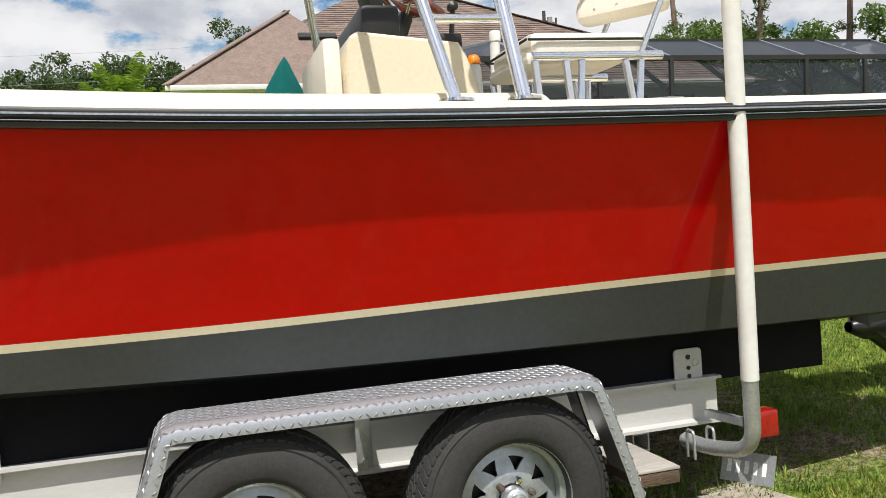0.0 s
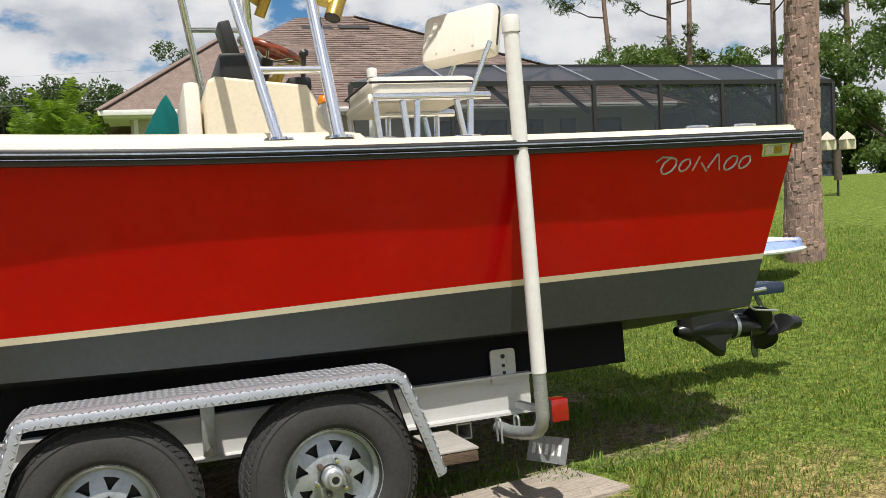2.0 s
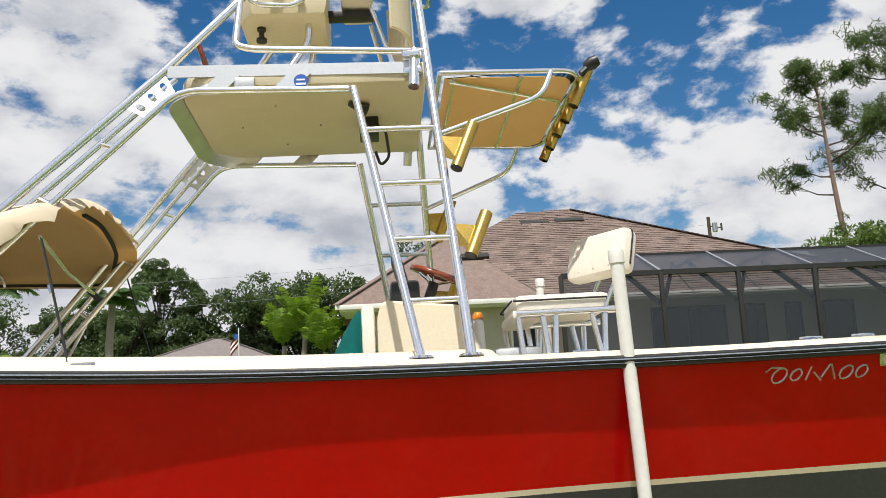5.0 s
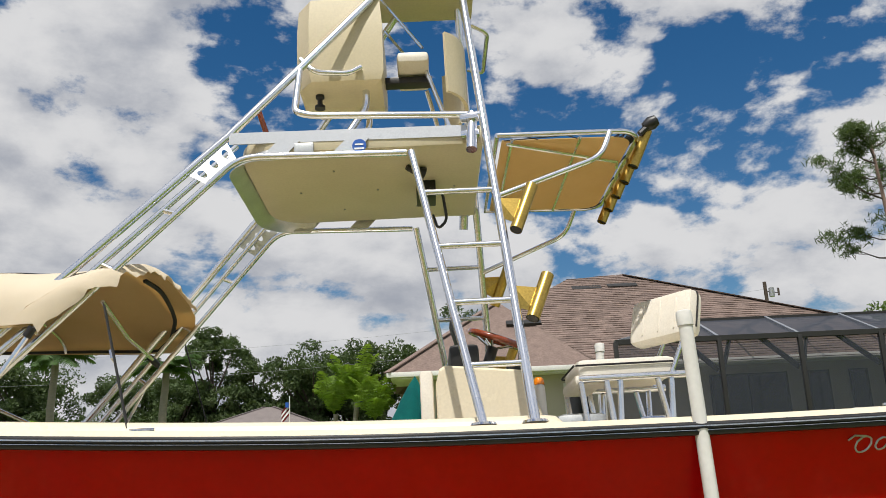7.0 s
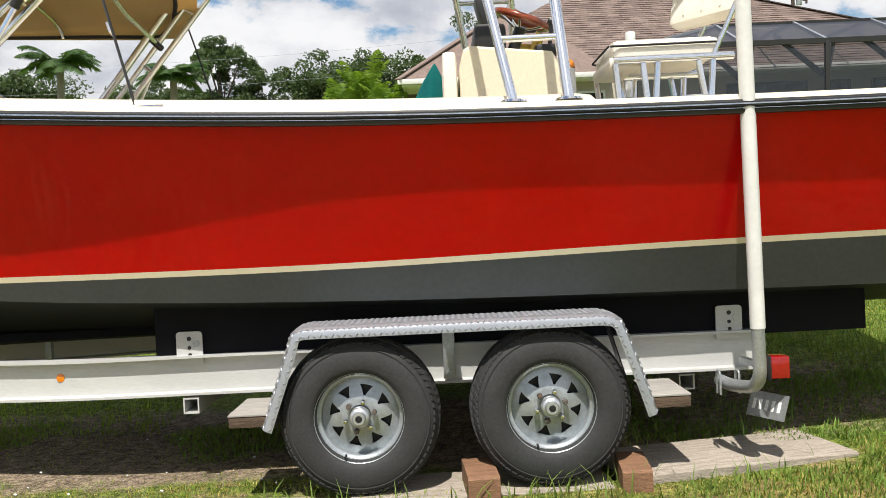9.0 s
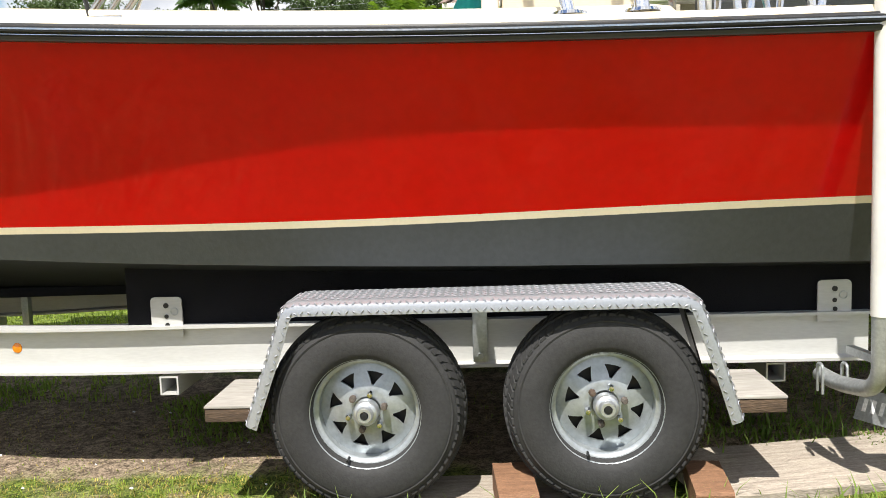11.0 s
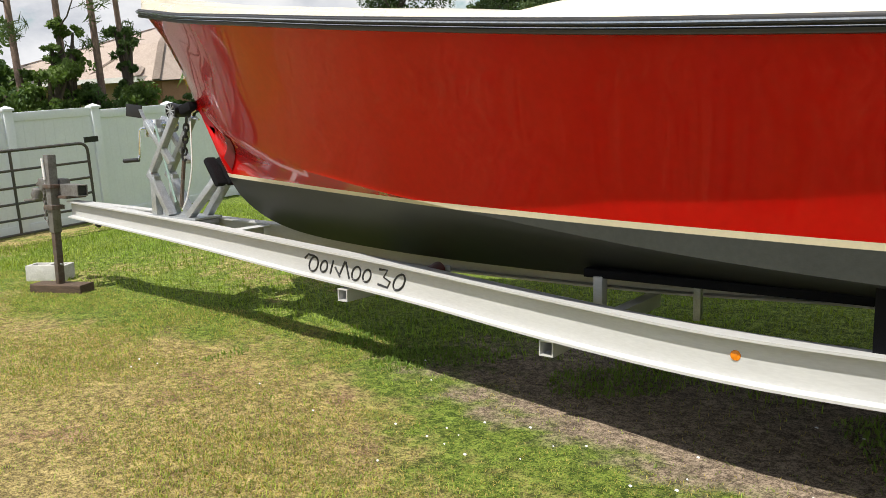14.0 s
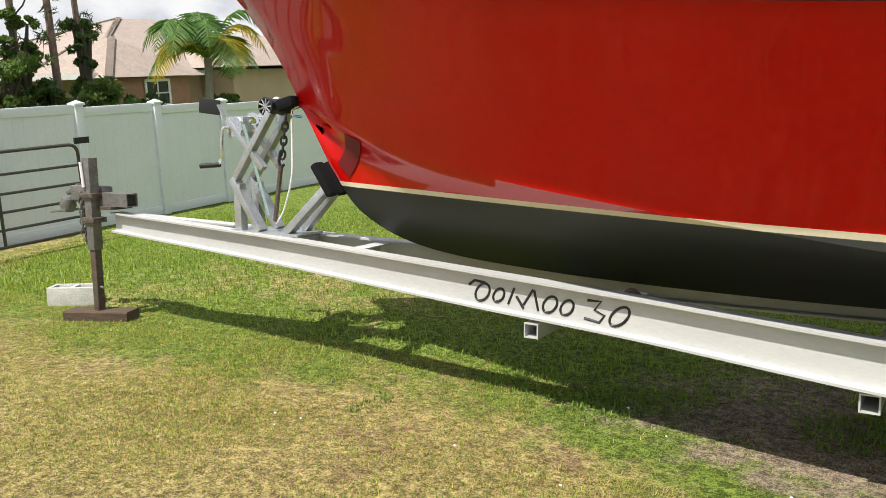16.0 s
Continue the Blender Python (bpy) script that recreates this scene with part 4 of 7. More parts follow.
# guide poles at the stern end
for sd in (-1, 1):
    def yy(near):
        return C + sd * (C - near)
    top_of = Vector((2.19, yy(2.745), 2.215)) if sd < 0 else Vector((2.345, yy(2.745), 2.61))
    pole = part("guide_pole", tube([(2.230, yy(2.83), 0.700), top_of], 0.0335, 20), PVC, trailer, "white pvc guide pole")
    part("pole_cap", lathe([(0.0385, -0.055), (0.0395, 0.0), (0.036, 0.014), (0.018, 0.020), (0, 0.020)], top_of, (-0.034 * -sd, -0.056 * -sd, 1), 20), PVC, pole)
    part("pole_bracket", tube(bend([(2.230, yy(2.83), 0.702), (2.238, yy(2.842), 0.43), (2.18, yy(3.05), 0.405), (2.17, yy(3.2), 0.405)], 0.10, 8), 0.030, 14), ALU_DULL, pole, "galvanised bent tube")
    for x in (2.13, 2.22):
        part("u_bolt", tube(bend([(x, yy(3.07), 0.36), (x, yy(3.07), 0.47), (x, yy(3.12), 0.47), (x, yy(3.12), 0.36)], 0.02), 0.006, 8), ALU_DULL, pole)
    lamp = part("tail_lamp", box((2.305, yy(2.90), 0.455), (2.395, yy(2.98), 0.557), 0.008), RED_LENS, trailer, "red tail lamp")
    part("lamp_housing", box((2.296, yy(2.895), 0.448), (2.310, yy(2.985), 0.562), 0.004), BLACK_PLASTIC, lamp)
    part("lamp_arm", slab((2.31, yy(2.99), 0.50), (2.28, yy(3.2), 0.50), 0.03, 0.03), ALU_DULL, lamp)
plate_m = Matrix.Translation((2.33, 3.02, 0.31)) @ Matrix.Rotation(radians(-62), 4, "Z") @ Matrix.Rotation(radians(68), 4, "X")
tagp = part("registration_plate", moved(box((-0.11, -0.06, -0.001), (0.11, 0.06, 0.001)), plate_m), ALU_DULL, trailer, "small grey registration plate with plain bars")
for k in range(5):
    part("bar", moved(box((-0.085 + k * 0.036, -0.025, 0.001), (-0.068 + k * 0.036, 0.025, 0.002)), plate_m), DECAL_WHITE, tagp)

for x in (-1.093,):
    part("side_marker", lathe([(0.0, 0.016), (0.020, 0.014), (0.026, 0.0)], (x, 3.318, 0.556), (0, -1, 0), 18), AMBER, trailer, "small amber side marker lamp")

# ---- the tower over the console ----
def leg_h(z):
    """Half the tower's width at a height."""
    return 1.24 - 0.32 * (z - 1.76)


def tp(x, z, side, h=None):
    return Vector((x, C + side * (leg_h(z) if h is None else h), z))


tower = thing("tuna_tower", "polished aluminium fishing tower with cream hardtop and upper helm", "boat tower", (1.3, C, 1.75), boat=True)
for sd in (-1, 1):
    fore, aft = (lambda z: 1.201 - 0.171 * (z - 1.763)), (lambda z: 1.452 - 0.045 * (z - 1.757))
    part("ladder_leg", tube([tp(fore(1.765), 1.765, sd), tp(fore(3.45), 3.45, sd)], 0.0235, 14), POLISHED, tower)
    part("ladder_leg", tube([tp(aft(1.76), 1.76, sd), tp(aft(3.6), 3.6, sd), tp(aft(5.02), 5.02, sd)], 0.0265, 14), POLISHED, tower)
    for x in (fore(1.76), aft(1.76)):
        part("leg_foot", lathe([(0.0, 0.012), (0.035, 0.012), (0.060, 0.008), (0.068, -0.004)], tp(x, 1.762, sd), (0, 0, 1), 22), CHROME, tower, "round deck flange")
    for z in (2.068, 2.425, 2.776, 3.145):
        part("ladder_rung", rod(tp(fore(z), z, sd), tp(aft(z), z, sd), 0.017, 10), POLISHED, tower)
    main = [tp(-1.80, 1.90, sd, 0.98), tp(-1.38, 2.36, sd, 0.92), tp(-0.20, 3.635, sd, 0.635), tp(0.24, 4.205, sd, 0.465), tp(0.83, 4.98, sd, 0.25)]
    part("forward_leg", tube(main, 0.026, 14), POLISHED, tower)
    second = [p + Vector((0.055, 0, -0.065)) for p in main[:3]]
    part("forward_leg", tube(second, 0.018, 12), POLISHED, tower)
    low = bend([tp(-1.56, 1.90, sd, 0.97), tp(-1.33, 2.16, sd, 0.92), tp(-0.12, 3.470, sd, 0.69), tp(0.885, 3.445, sd, 0.70)], 0.12, 6)
    part("lower_brace", tube(low, 0.020, 12), POLISHED, tower)
    for t in (0.12, 0.40, 0.66):
        a = (main[1].lerp(main[2], t)) + Vector((0.055, 0, -0.065))
        b = tp(-1.33, 2.16, sd, 0.92).lerp(tp(-0.12, 3.470, sd, 0.69), t + 0.06)
        part("brace_rung", rod(a, b, 0.015, 8), POLISHED, tower)
    for p in (main[0], tp(-1.56, 1.90, sd, 0.97)):
        part("leg_foot", lathe([(0.0, 0.012), (0.04, 0.010), (0.055, -0.02)], p, (0, 0, 1), 18), CHROME, tower)
    hoop = bend([tp(0.215, 4.17, sd, 0.475), tp(0.20, 3.80, sd, 0.60), tp(0.30, 3.765, sd, 0.61), tp(1.36, 3.715, sd, 0.62)], 0.16, 8)
    part("guard_rail", tube(hoop, 0.022, 12), POLISHED, tower)
    part("side_plate", [slab(tp(-0.19, 3.610, sd, 0.650), tp(1.30, 3.590, sd, 0.660), 0.010, 0.075)], SIDE_ALU, tower, "silver side plate under the hardtop edge")
    for x0 in (0.10, 0.52):
        v = [(x0, 3.57), (x0 + 0.14, 3.57), (x0 + 0.03, 3.455), (x0 - 0.11, 3.455)]
        gu = [tp(x, z, sd, 0.662) for x, z in v]
        part("gusset", (gu + [p + Vector((0, sd * 0.006, 0)) for p in gu], [(0, 1, 2, 3), (7, 6, 5, 4), (0, 4, 5, 1), (1, 5, 6, 2), (2, 6, 7, 3), (3, 7, 4, 0)]), SIDE_ALU, tower)
    part("outrigger_socket", rod(tp(1.295, 3.70, sd, 0.66), tp(1.272, 3.43, sd, 0.735), 0.034, 14), POLISHED, tower)
    for z in (3.66, 3.55):
        part("socket_clamp", slab(tp(1.22, z, sd, 0.68), tp(1.33, z, sd, 0.70), 0.06, 0.035, bev=0.006), POLISHED, tower)
    # gold holders on the ladder's aft leg
    for (xa, za), (xb, zb) in (((1.603, 3.158), (1.478, 2.858)), ((1.616, 2.562), (1.505, 2.309))):
        a, b = tp(xa, za, sd), tp(xb, zb, sd)
        rh = part("rod_holder", tube([a, b], 0.036, 16, caps=False), GOLD, tower, "gold rod holder tube")
        part("holder_liner", tube([a + (a - b) * 0.003, b], 0.031, 14), BLACK_PLASTIC, rh)
        mid = a.lerp(b, 0.55)
        root = tp(aft(mid.z + 0.02), mid.z + 0.02, sd)
        web = [root + Vector((0, 0, 0.06)), a.lerp(b, 0.30), a.lerp(b, 0.85), root + Vector((0, 0, -0.055)), root.lerp(mid, 0.45) + Vector((0, 0, -0.03))]
        part("holder_bracket", (web + [p + Vector((0, 0.007, 0)) for p in web], [(0, 1, 2, 3), (8, 7, 6, 5), (0, 5, 6, 1), (1, 6, 7, 2), (2, 7, 8, 3), (3, 8, 5, 0)]), GOLD, rh)
    # struts under the aft shade
    part("shade_strut", tube(bend([tp(1.40, 3.10, sd, 0.80), tp(2.04, 3.345, sd, 0.735), tp(2.12, 3.52, sd, 0.69)], 0.10, 6), 0.017, 12), POLISHED, tower)


def hardtop():
    """A slab with rounded front corners and a slightly bellied underside."""
    out = []
    n = 10
    outline = [(1.36, -0.655), (1.36, 0.655)]
    for cx, cy, a0 in ((0.10, 0.405, 90), (0.10, -0.405, 180)):
        outline += [(cx + 0.25 * math.cos(radians(a0 + 90 * k / n)), cy + 0.25 * math.sin(radians(a0 + 90 * k / n))) for k in range(n + 1)]
    rings = [(0.93, 3.500), (0.985, 3.512), (1.0, 3.545), (1.0, 3.60), (0.98, 3.63), (0.4, 3.66)]
    rows = [[Vector((0.62 + (x - 0.62) * k, C + y * k, z)) for x, y in outline] for k, z in rings]
    v, f = sheet(rows, closed=True)
    m = len(outline)
    f += [tuple(range(m))[::-1], tuple(range(len(v) - m, len(v)))]
    return v, f


part("hardtop", hardtop(), TOP_GEL, tower, "pale yellow fibreglass hardtop")
for k in range(5):
    for sd in (-0.35, 0.0, 0.35):
        if (k + int(sd * 10)) % 2 == 0:
            part("screw", lathe([(0, 0.0), (0.007, 0.0), (0.007, 0.006)], (0.15 + k * 0.26, C + sd, 3.4985), (0, 0, -1), 8), ALU_DULL, tower)
# curved web hugging the hardtop's front, and pierced plates joining each pair of legs
edge_in = [(0.16, -0.665), (0.10, -0.66)] + [(0.10 + 0.27 * math.cos(radians(a)), sg * (0.40 + 0.27 * abs(math.sin(radians(a))))) for sg, angs in ((-1, range(100, 181, 10)), (1, range(180, 99, -10))) for a in angs] + [(0.10, 0.66), (0.16, 0.665)]
web_rows = []
for x, y in edge_in:
    d = Vector((x - 0.55, y * 0.9, 0)).normalized()
    web_rows.append([(x - d.x * 0.03, C + y - d.y * 0.03, 3.530), (x - d.x * 0.005, C + y - d.y * 0.01, 3.490), (x + d.x * 0.07, C + y + d.y * 0.02, 3.445)])
part("front_web", thick_sheet(web_rows, 0.006), SIDE_ALU, tower, "grey curved plate under the hardtop's front")


def pierced(a0, a1, b0, b1, cells, hole=0.30):
    """A thin plate between two edges with a row of round holes."""
    verts, faces = [], []
    for i in range(cells):
        q = [Vector(a0).lerp(Vector(a1), i / cells), Vector(a0).lerp(Vector(a1), (i + 1) / cells), Vector(b0).lerp(Vector(b1), (i + 1) / cells), Vector(b0).lerp(Vector(b1), i / cells)]
        def at(u, w):
            return q[0] * (1 - u) * (1 - w) + q[1] * u * (1 - w) + q[2] * u * w + q[3] * (1 - u) * w
        o = len(verts)
        n = 12
        for j in range(n):
            c, d = math.cos(2 * math.pi * (j + 0.5) / n), math.sin(2 * math.pi * (j + 0.5) / n)
            m = max(abs(c), abs(d))
            verts += [at(0.5 + 0.5 * c / m, 0.5 + 0.5 * d / m), at(0.5 + hole * c, 0.5 + hole * d)]
        for j in range(n):
            k = (j + 1) % n
            faces.append((o + 2 * j, o + 2 * k, o + 2 * k + 1, o + 2 * j + 1))
    return verts, faces


for sd in (-1, 1):
    m1, m2 = tp(-1.38, 2.36, sd, 0.92), tp(-0.20, 3.635, sd, 0.635)
    l1, l2 = tp(-1.33, 2.16, sd, 0.92), tp(-0.12, 3.470, sd, 0.69)
    part("pierced_plate", pierced(m1.lerp(m2, 0.80), m1.lerp(m2, 0.985), l1.lerp(l2, 0.86), l1.lerp(l2, 0.99), 3, 0.22), SIDE_ALU, tower, "aluminium plate with lightening holes")
part("vhf_radio", box((0.93, C - 0.12, 3.40), (1.06, C + 0.12, 3.505), 0.01), BLACK_PLASTIC, tower)
part("radio_cord", tube(bend([(1.02, C - 0.16, 3.42), (1.10, C - 0.20, 3.38), (1.12, C - 0.20, 3.18), (1.06, C - 0.20, 3.12), (1.03, C - 0.20, 3.22)], 0.05), 0.010, 8), BLACK_PLASTIC, tower)
part("horn", lathe([(0.05, 0.0), (0.028, 0.05), (0.02, 0.12), (0.0, 0.12)], (0.98, C - 0.34, 3.45), (-0.6, -0.3, 0.2), 16), BLACK_PLASTIC, tower)
part("switch_box", box((0.205, C - 0.675, 3.475), (0.325, C - 0.655, 3.555), 0.008), ALU_DULL, tower, "small grey switch box")
dec = part("round_decal", lathe([(0, 0.003), (0.043, 0.003), (0.043, 0)], (0.60, C - 0.668, 3.520), (0, -1, 0), 24), DECAL_BLUE, tower, "round blue decal with white bar")
part("bar", box((0.57, C - 0.6735, 3.494), (0.63, C - 0.6715, 3.506)), DECAL_WHITE, dec)
part("bar", box((0.575, C - 0.6735, 3.522), (0.625, C - 0.6715, 3.532)), DECAL_WHITE, dec)

# aft sun shade, laced into its frame
def shade_outline(grow=0.0):
    pts = [(1.44, -0.665), (2.18, -0.68)]
    pts += [(2.18 + 0.13 * math.sin(radians(a)), -0.55 - 0.13 * math.cos(radians(a))) for a in range(15, 91, 15)]
    pts += [(2.18 + 0.13 * math.cos(radians(a)), 0.55 + 0.13 * math.sin(radians(a))) for a in range(0, 91, 15)]
    pts += [(1.44, 0.665)]
    cx = 1.87
    return [(cx + (x - cx) * (1 + grow), y * (1 + grow)) for x, y in pts]


shade = thing("sun_shade", "tan canvas sun shade laced into an aluminium frame behind the hardtop", "sun shade", (1.87, C, 3.52), boat=True)
frame_pts = [Vector((x, C + y, 3.545 - 0.02 * (x - 1.44))) for x, y in shade_outline()]
part("shade_frame", tube(frame_pts + frame_pts[:1], 0.016, 10), POLISHED, shade)
cv = [Vector((x, C + y, 3.530 - 0.02 * (x - 1.44))) for x, y in shade_outline(-0.07)]
part("canvas", (cv + [p + Vector((0, 0, 0.004)) for p in cv], [tuple(range(len(cv)))[::-1], tuple(range(len(cv), 2 * len(cv)))]), CANVAS, shade, "tan canvas panel")
for x in (1.53, 1.95):
    part("batten", rod((x, C - 0.64, 3.522), (x, C + 0.64, 3.522), 0.011, 8), POLISHED, shade)
part("cross_brace", tube([(1.50, C - 0.62, 3.505), (2.24, C - 0.30, 3.49), (2.26, C - 0.2, 3.49)], 0.012, 8), POLISHED, shade)
for i in range(46):
    t = (i + 0.5) / 46
    k = t * len(frame_pts)
    a, b = frame_pts[int(k) % len(frame_pts)], frame_pts[(int(k) + 1) % len(frame_pts)]
    c1, c2 = cv[int(k) % len(cv)], cv[(int(k) + 1) % len(cv)]
    if int(k) + 1 < len(frame_pts):
        part("lacing", rod(a.lerp(b, k % 1), c1.lerp(c2, (k + 0.15) % 1), 0.0035, 5), BLACK_WEB, shade)
for k in range(5):
    y = C - 0.52 + k * 0.26
    rh = part("rod_holder", tube([(2.40, y, 3.60), (2.28, y, 3.36)], 0.034, 14, caps=False), GOLD, shade, "gold rod holder tube")
    part("holder_liner", tube([(2.40, y, 3.60), (2.285, y, 3.37)], 0.029, 12), BLACK_PLASTIC, rh)
part("spreader_light", [lathe([(0, 0.05), (0.035, 0.04), (0.045, 0.0), (0.03, -0.05), (0, -0.06)], (2.42, C - 0.56, 3.63), (0.8, -0.2, 0.4), 14), rod((2.34, C - 0.56, 3.56), (2.42, C - 0.56, 3.63), 0.02, 8)], BLACK_PLASTIC, shade, "black lamp at the corner")

# upper helm
helm = thing("upper_helm_station", "cream upper steering station with backrest on the tower", "helm station", (0.7, C, 3.72), boat=True)
body_rows = []
for k, z in ((0.80, 4.16), (0.94, 4.18), (1.0, 4.24), (1.0, 4.62), (0.96, 4.80), (0.9, 4.82)):
    body_rows.append([Vector((0.45 + dx * k, C + dy * k, z)) for dx, dy in ((-0.20, -0.30), (0.30, -0.30), (0.30, 0.30), (-0.20, 0.30), (-0.30, 0.16), (-0.30, -0.16))])
v, f = sheet(body_rows, closed=True)
f += [tuple(range(6))[::-1], tuple(range(len(v) - 6, len(v)))]
part("console_pod", (v, f), TOP_GEL, helm, "pale yellow moulded console", 30)
part("compass_lamp", lathe([(0.03, 0.02), (0.03, -0.02), (0.018, -0.03), (0.018, -0.07), (0.036, -0.08), (0.036, -0.10), (0, -0.10)], (0.30, C - 0.12, 4.16), (0, 0, 1), 16), BLACK_PLASTIC, helm)
for y in (-0.16, 0.16):
    part("pod_support", tube(bend([(0.62, C + y, 4.18), (0.62, C + y, 4.04), (0.42, C + y * 1.6, 3.68)], 0.08), 0.024, 10), POLISHED, helm)
    part("pod_flange", lathe([(0, 0.0), (0.05, 0.0), (0.045, 0.012)], (0.62, C + y, 4.172), (0, 0, -1), 16), ALU_DULL, helm)
part("grab_rail", tube(bend([(0.20, C - 0.34, 4.32), (0.30, C - 0.37, 4.20), (0.52, C - 0.34, 4.20), (0.60, C - 0.31, 4.26)], 0.06), 0.018, 10), POLISHED, helm)
part("copper_pipe", rod((0.02, C - 0.44, 3.66), (-0.04, C - 0.50, 3.86), 0.018, 10), MAHOGANY, helm, "copper-coloured brace")
part("backrest", thick_sheet([[(1.10 + 0.16 * math.cos(a) * 1.4, C + 0.34 * math.sin(a), z) for a in [radians(-70 + 14 * i) for i in range(11)]] for z in (4.05, 4.25, 4.47, 4.50)], 0.025), TOP_GEL, helm, "curved pale backrest")
part("seat_pad", box((0.84, C - 0.22, 4.34), (1.06, C + 0.22, 4.42), 0.03), VINYL, helm)
part("seat_bracket", box((0.74, C - 0.05, 4.27), (1.08, C + 0.05, 4.32), 0.01), BLACK_PLASTIC, helm)
for y in (-0.2, 0.2):
    part("seat_leg", rod((1.04, C + y * 0.7, 4.30), (1.20, C + y * 1.6, 3.68), 0.016, 8), POLISHED, helm)
    part("stay", rod((0.75, C + y, 4.85), (1.02, C + y, 4.45), 0.010, 6), POLISHED, helm)
part("aft_rail", tube(bend([(1.36, C - 0.30, 4.55), (1.47, C - 0.28, 4.50), (1.47, C + 0.28, 4.50), (1.36, C + 0.30, 4.55)], 0.08), 0.016, 8), POLISHED, helm)
part("sun_roof", box((0.55, C - 0.34, 5.00), (1.42, C + 0.34, 5.05), 0.02), TOP_GEL, helm, "small pale roof over the upper helm")

# ---- bimini over the cuddy ----
bimini = thing("bimini_top", "tan canvas bimini top stretched over folding bows above the foredeck", "bimini", (-1.6, C, 1.9), boat=True)


def bimini_point(x, a, drop=0.0):
    """a from 0 (near hem) to 1 (far hem); the far hem is hitched up higher."""
    arch = math.sin(math.pi * a) ** 0.62 if 0 < a < 1 else 0.0
    hem = 2.43 + 0.21 * a + 0.05 * max(0.0, -1.2 - x) * a
    crown = 2.875 - 0.03 * max(0.0, -1.2 - x) + 0.018 * math.sin(7.0 * x) + 0.010 * noise.noise((x * 5, a * 9, 2))
    return Vector((x, C - 0.95 * math.cos(math.pi * a), hem + (crown - hem) * arch - drop))


def mouth(a):
    return float(np.interp(a, (0.0, 0.06, 0.14, 0.3, 0.5, 0.75, 0.9, 1.0), (-1.13, -0.95, -0.80, -0.70, -0.69, -0.72, -0.80, -0.93)))


brows = [[bimini_point(-2.75 + (mouth(j / 36) + 2.75) * i / 26, j / 36) for j in range(37)] for i in range(27)]
part("canvas", thick_sheet(brows, 0.006), CANVAS, bimini, "tan canvas canopy with a loose hem", 60)
cover = [[p + Vector((0, -0.004 if j < 14 else 0.0, 0.012)) for j, p in enumerate(row[0:34])] for row in brows[:25]]
part("top_cover", thick_sheet(cover, 0.004), CANVAS_PALE, bimini, "sun-bleached cream outer canvas", 60)
flap = [[], [], []]
for j in range(0, 49):
    q = 0.70 * j / 48
    p = bimini_point(mouth(q), q) + Vector((0.004, -0.006, 0.012))
    n = Vector((0.0, -math.cos(math.pi * q), math.sin(math.pi * q)))
    wave = 0.018 * math.sin(j * 1.1) + 0.012 * math.sin(j * 2.3)
    hang = 0.075 * (1 - q) + 0.02 * math.sin(j * 0.8)
    flap[0].append(p + Vector((-0.12, 0, 0)) + n * 0.008)
    flap[1].append(p + n * 0.012)
    flap[2].append(p + Vector((0.02 + 0.5 * hang * min(1, q * 4), -0.012, -0.6 * hang)) - n * (0.3 * hang) + n * wave * 0.7)
part("mouth_flap", thick_sheet(flap, 0.004), CANVAS_PALE, bimini, "folded pale edge flap", 60)
for x0 in (-2.6, -1.75):
    part("bow_tube", tube([bimini_point(x0, 0.02 + 0.96 * j / 20, 0.018) for j in range(21)], 0.013, 8), POLISHED, bimini)
part("zip_seam", tube([bimini_point(mouth(q) - 0.13 - 0.03 * math.sin(9 * q), q, 0.010) for q in [0.43 + 0.56 * j / 20 for j in range(21)]], 0.015, 6), BLACK_WEB, bimini, "dark seam inside the canopy")
part("hem_band", tube([bimini_point(-2.7 + 1.66 * j / 20, 0.992, 0.0) for j in range(21)], 0.012, 6), BLACK_WEB, bimini)
part("top_seam", tube([bimini_point(-2.2 + 1.3 * j / 20, 0.30, -0.02) for j in range(21)], 0.005, 5), BLACK_WEB, bimini)
part("strap", slab((-0.80, 3.29, 2.56), (-0.54, 3.02, 1.845), 0.034, 0.005, (1, 0, 0.2)), BLACK_WEB, bimini, "black webbing strap to the deck")
part("strap", slab((-0.88, 5.08, 2.76), (-0.62, 5.17, 1.83), 0.026, 0.006, (1, 0, 0.2)), BLACK_WEB, bimini, "black webbing strap to the deck")
part("strap_buckle", slab((-0.705, 3.185, 2.27), (-0.685, 3.165, 2.22), 0.042, 0.012, (1, 0, 0.2)), CHROME, bimini)
part("folding_bow", tube([(-0.82, 3.32, 2.58), (-0.84, 3.8, 2.48), (-0.88, 4.4, 2.46)], 0.012, 8), POLISHED, bimini)
part("bow_knuckle", lathe([(0, 0.05), (0.022, 0.05), (0.022, -0.05), (0, -0.05)], (-0.885, 4.44, 2.455), (0.3, 1, -0.4), 10), BLACK_PLASTIC, bimini)
for sd in (-1, 1):
    part("folding_bow", rod((-1.13, C + sd * 0.95, 2.42), (-1.42, C + sd * 1.02, 1.90), 0.013, 8), POLISHED, bimini)
    part("folding_bow", rod((-2.55, C + sd * 0.90, 2.45), (-1.42, C + sd * 1.02, 1.90), 0.013, 8), POLISHED, bimini)
    part("bow_knuckle", lathe([(0, 0.03), (0.024, 0.03), (0.024, -0.03), (0, -0.03)], (-1.145, C + sd * 0.955, 2.40), (0.3, 0, 0.5), 10), BLACK_PLASTIC, bimini)
    part("deck_hinge", box((-1.46, C + sd * 1.04, 1.875), (-1.38, C + sd * 1.00, 1.915), 0.008), BLACK_PLASTIC, bimini)

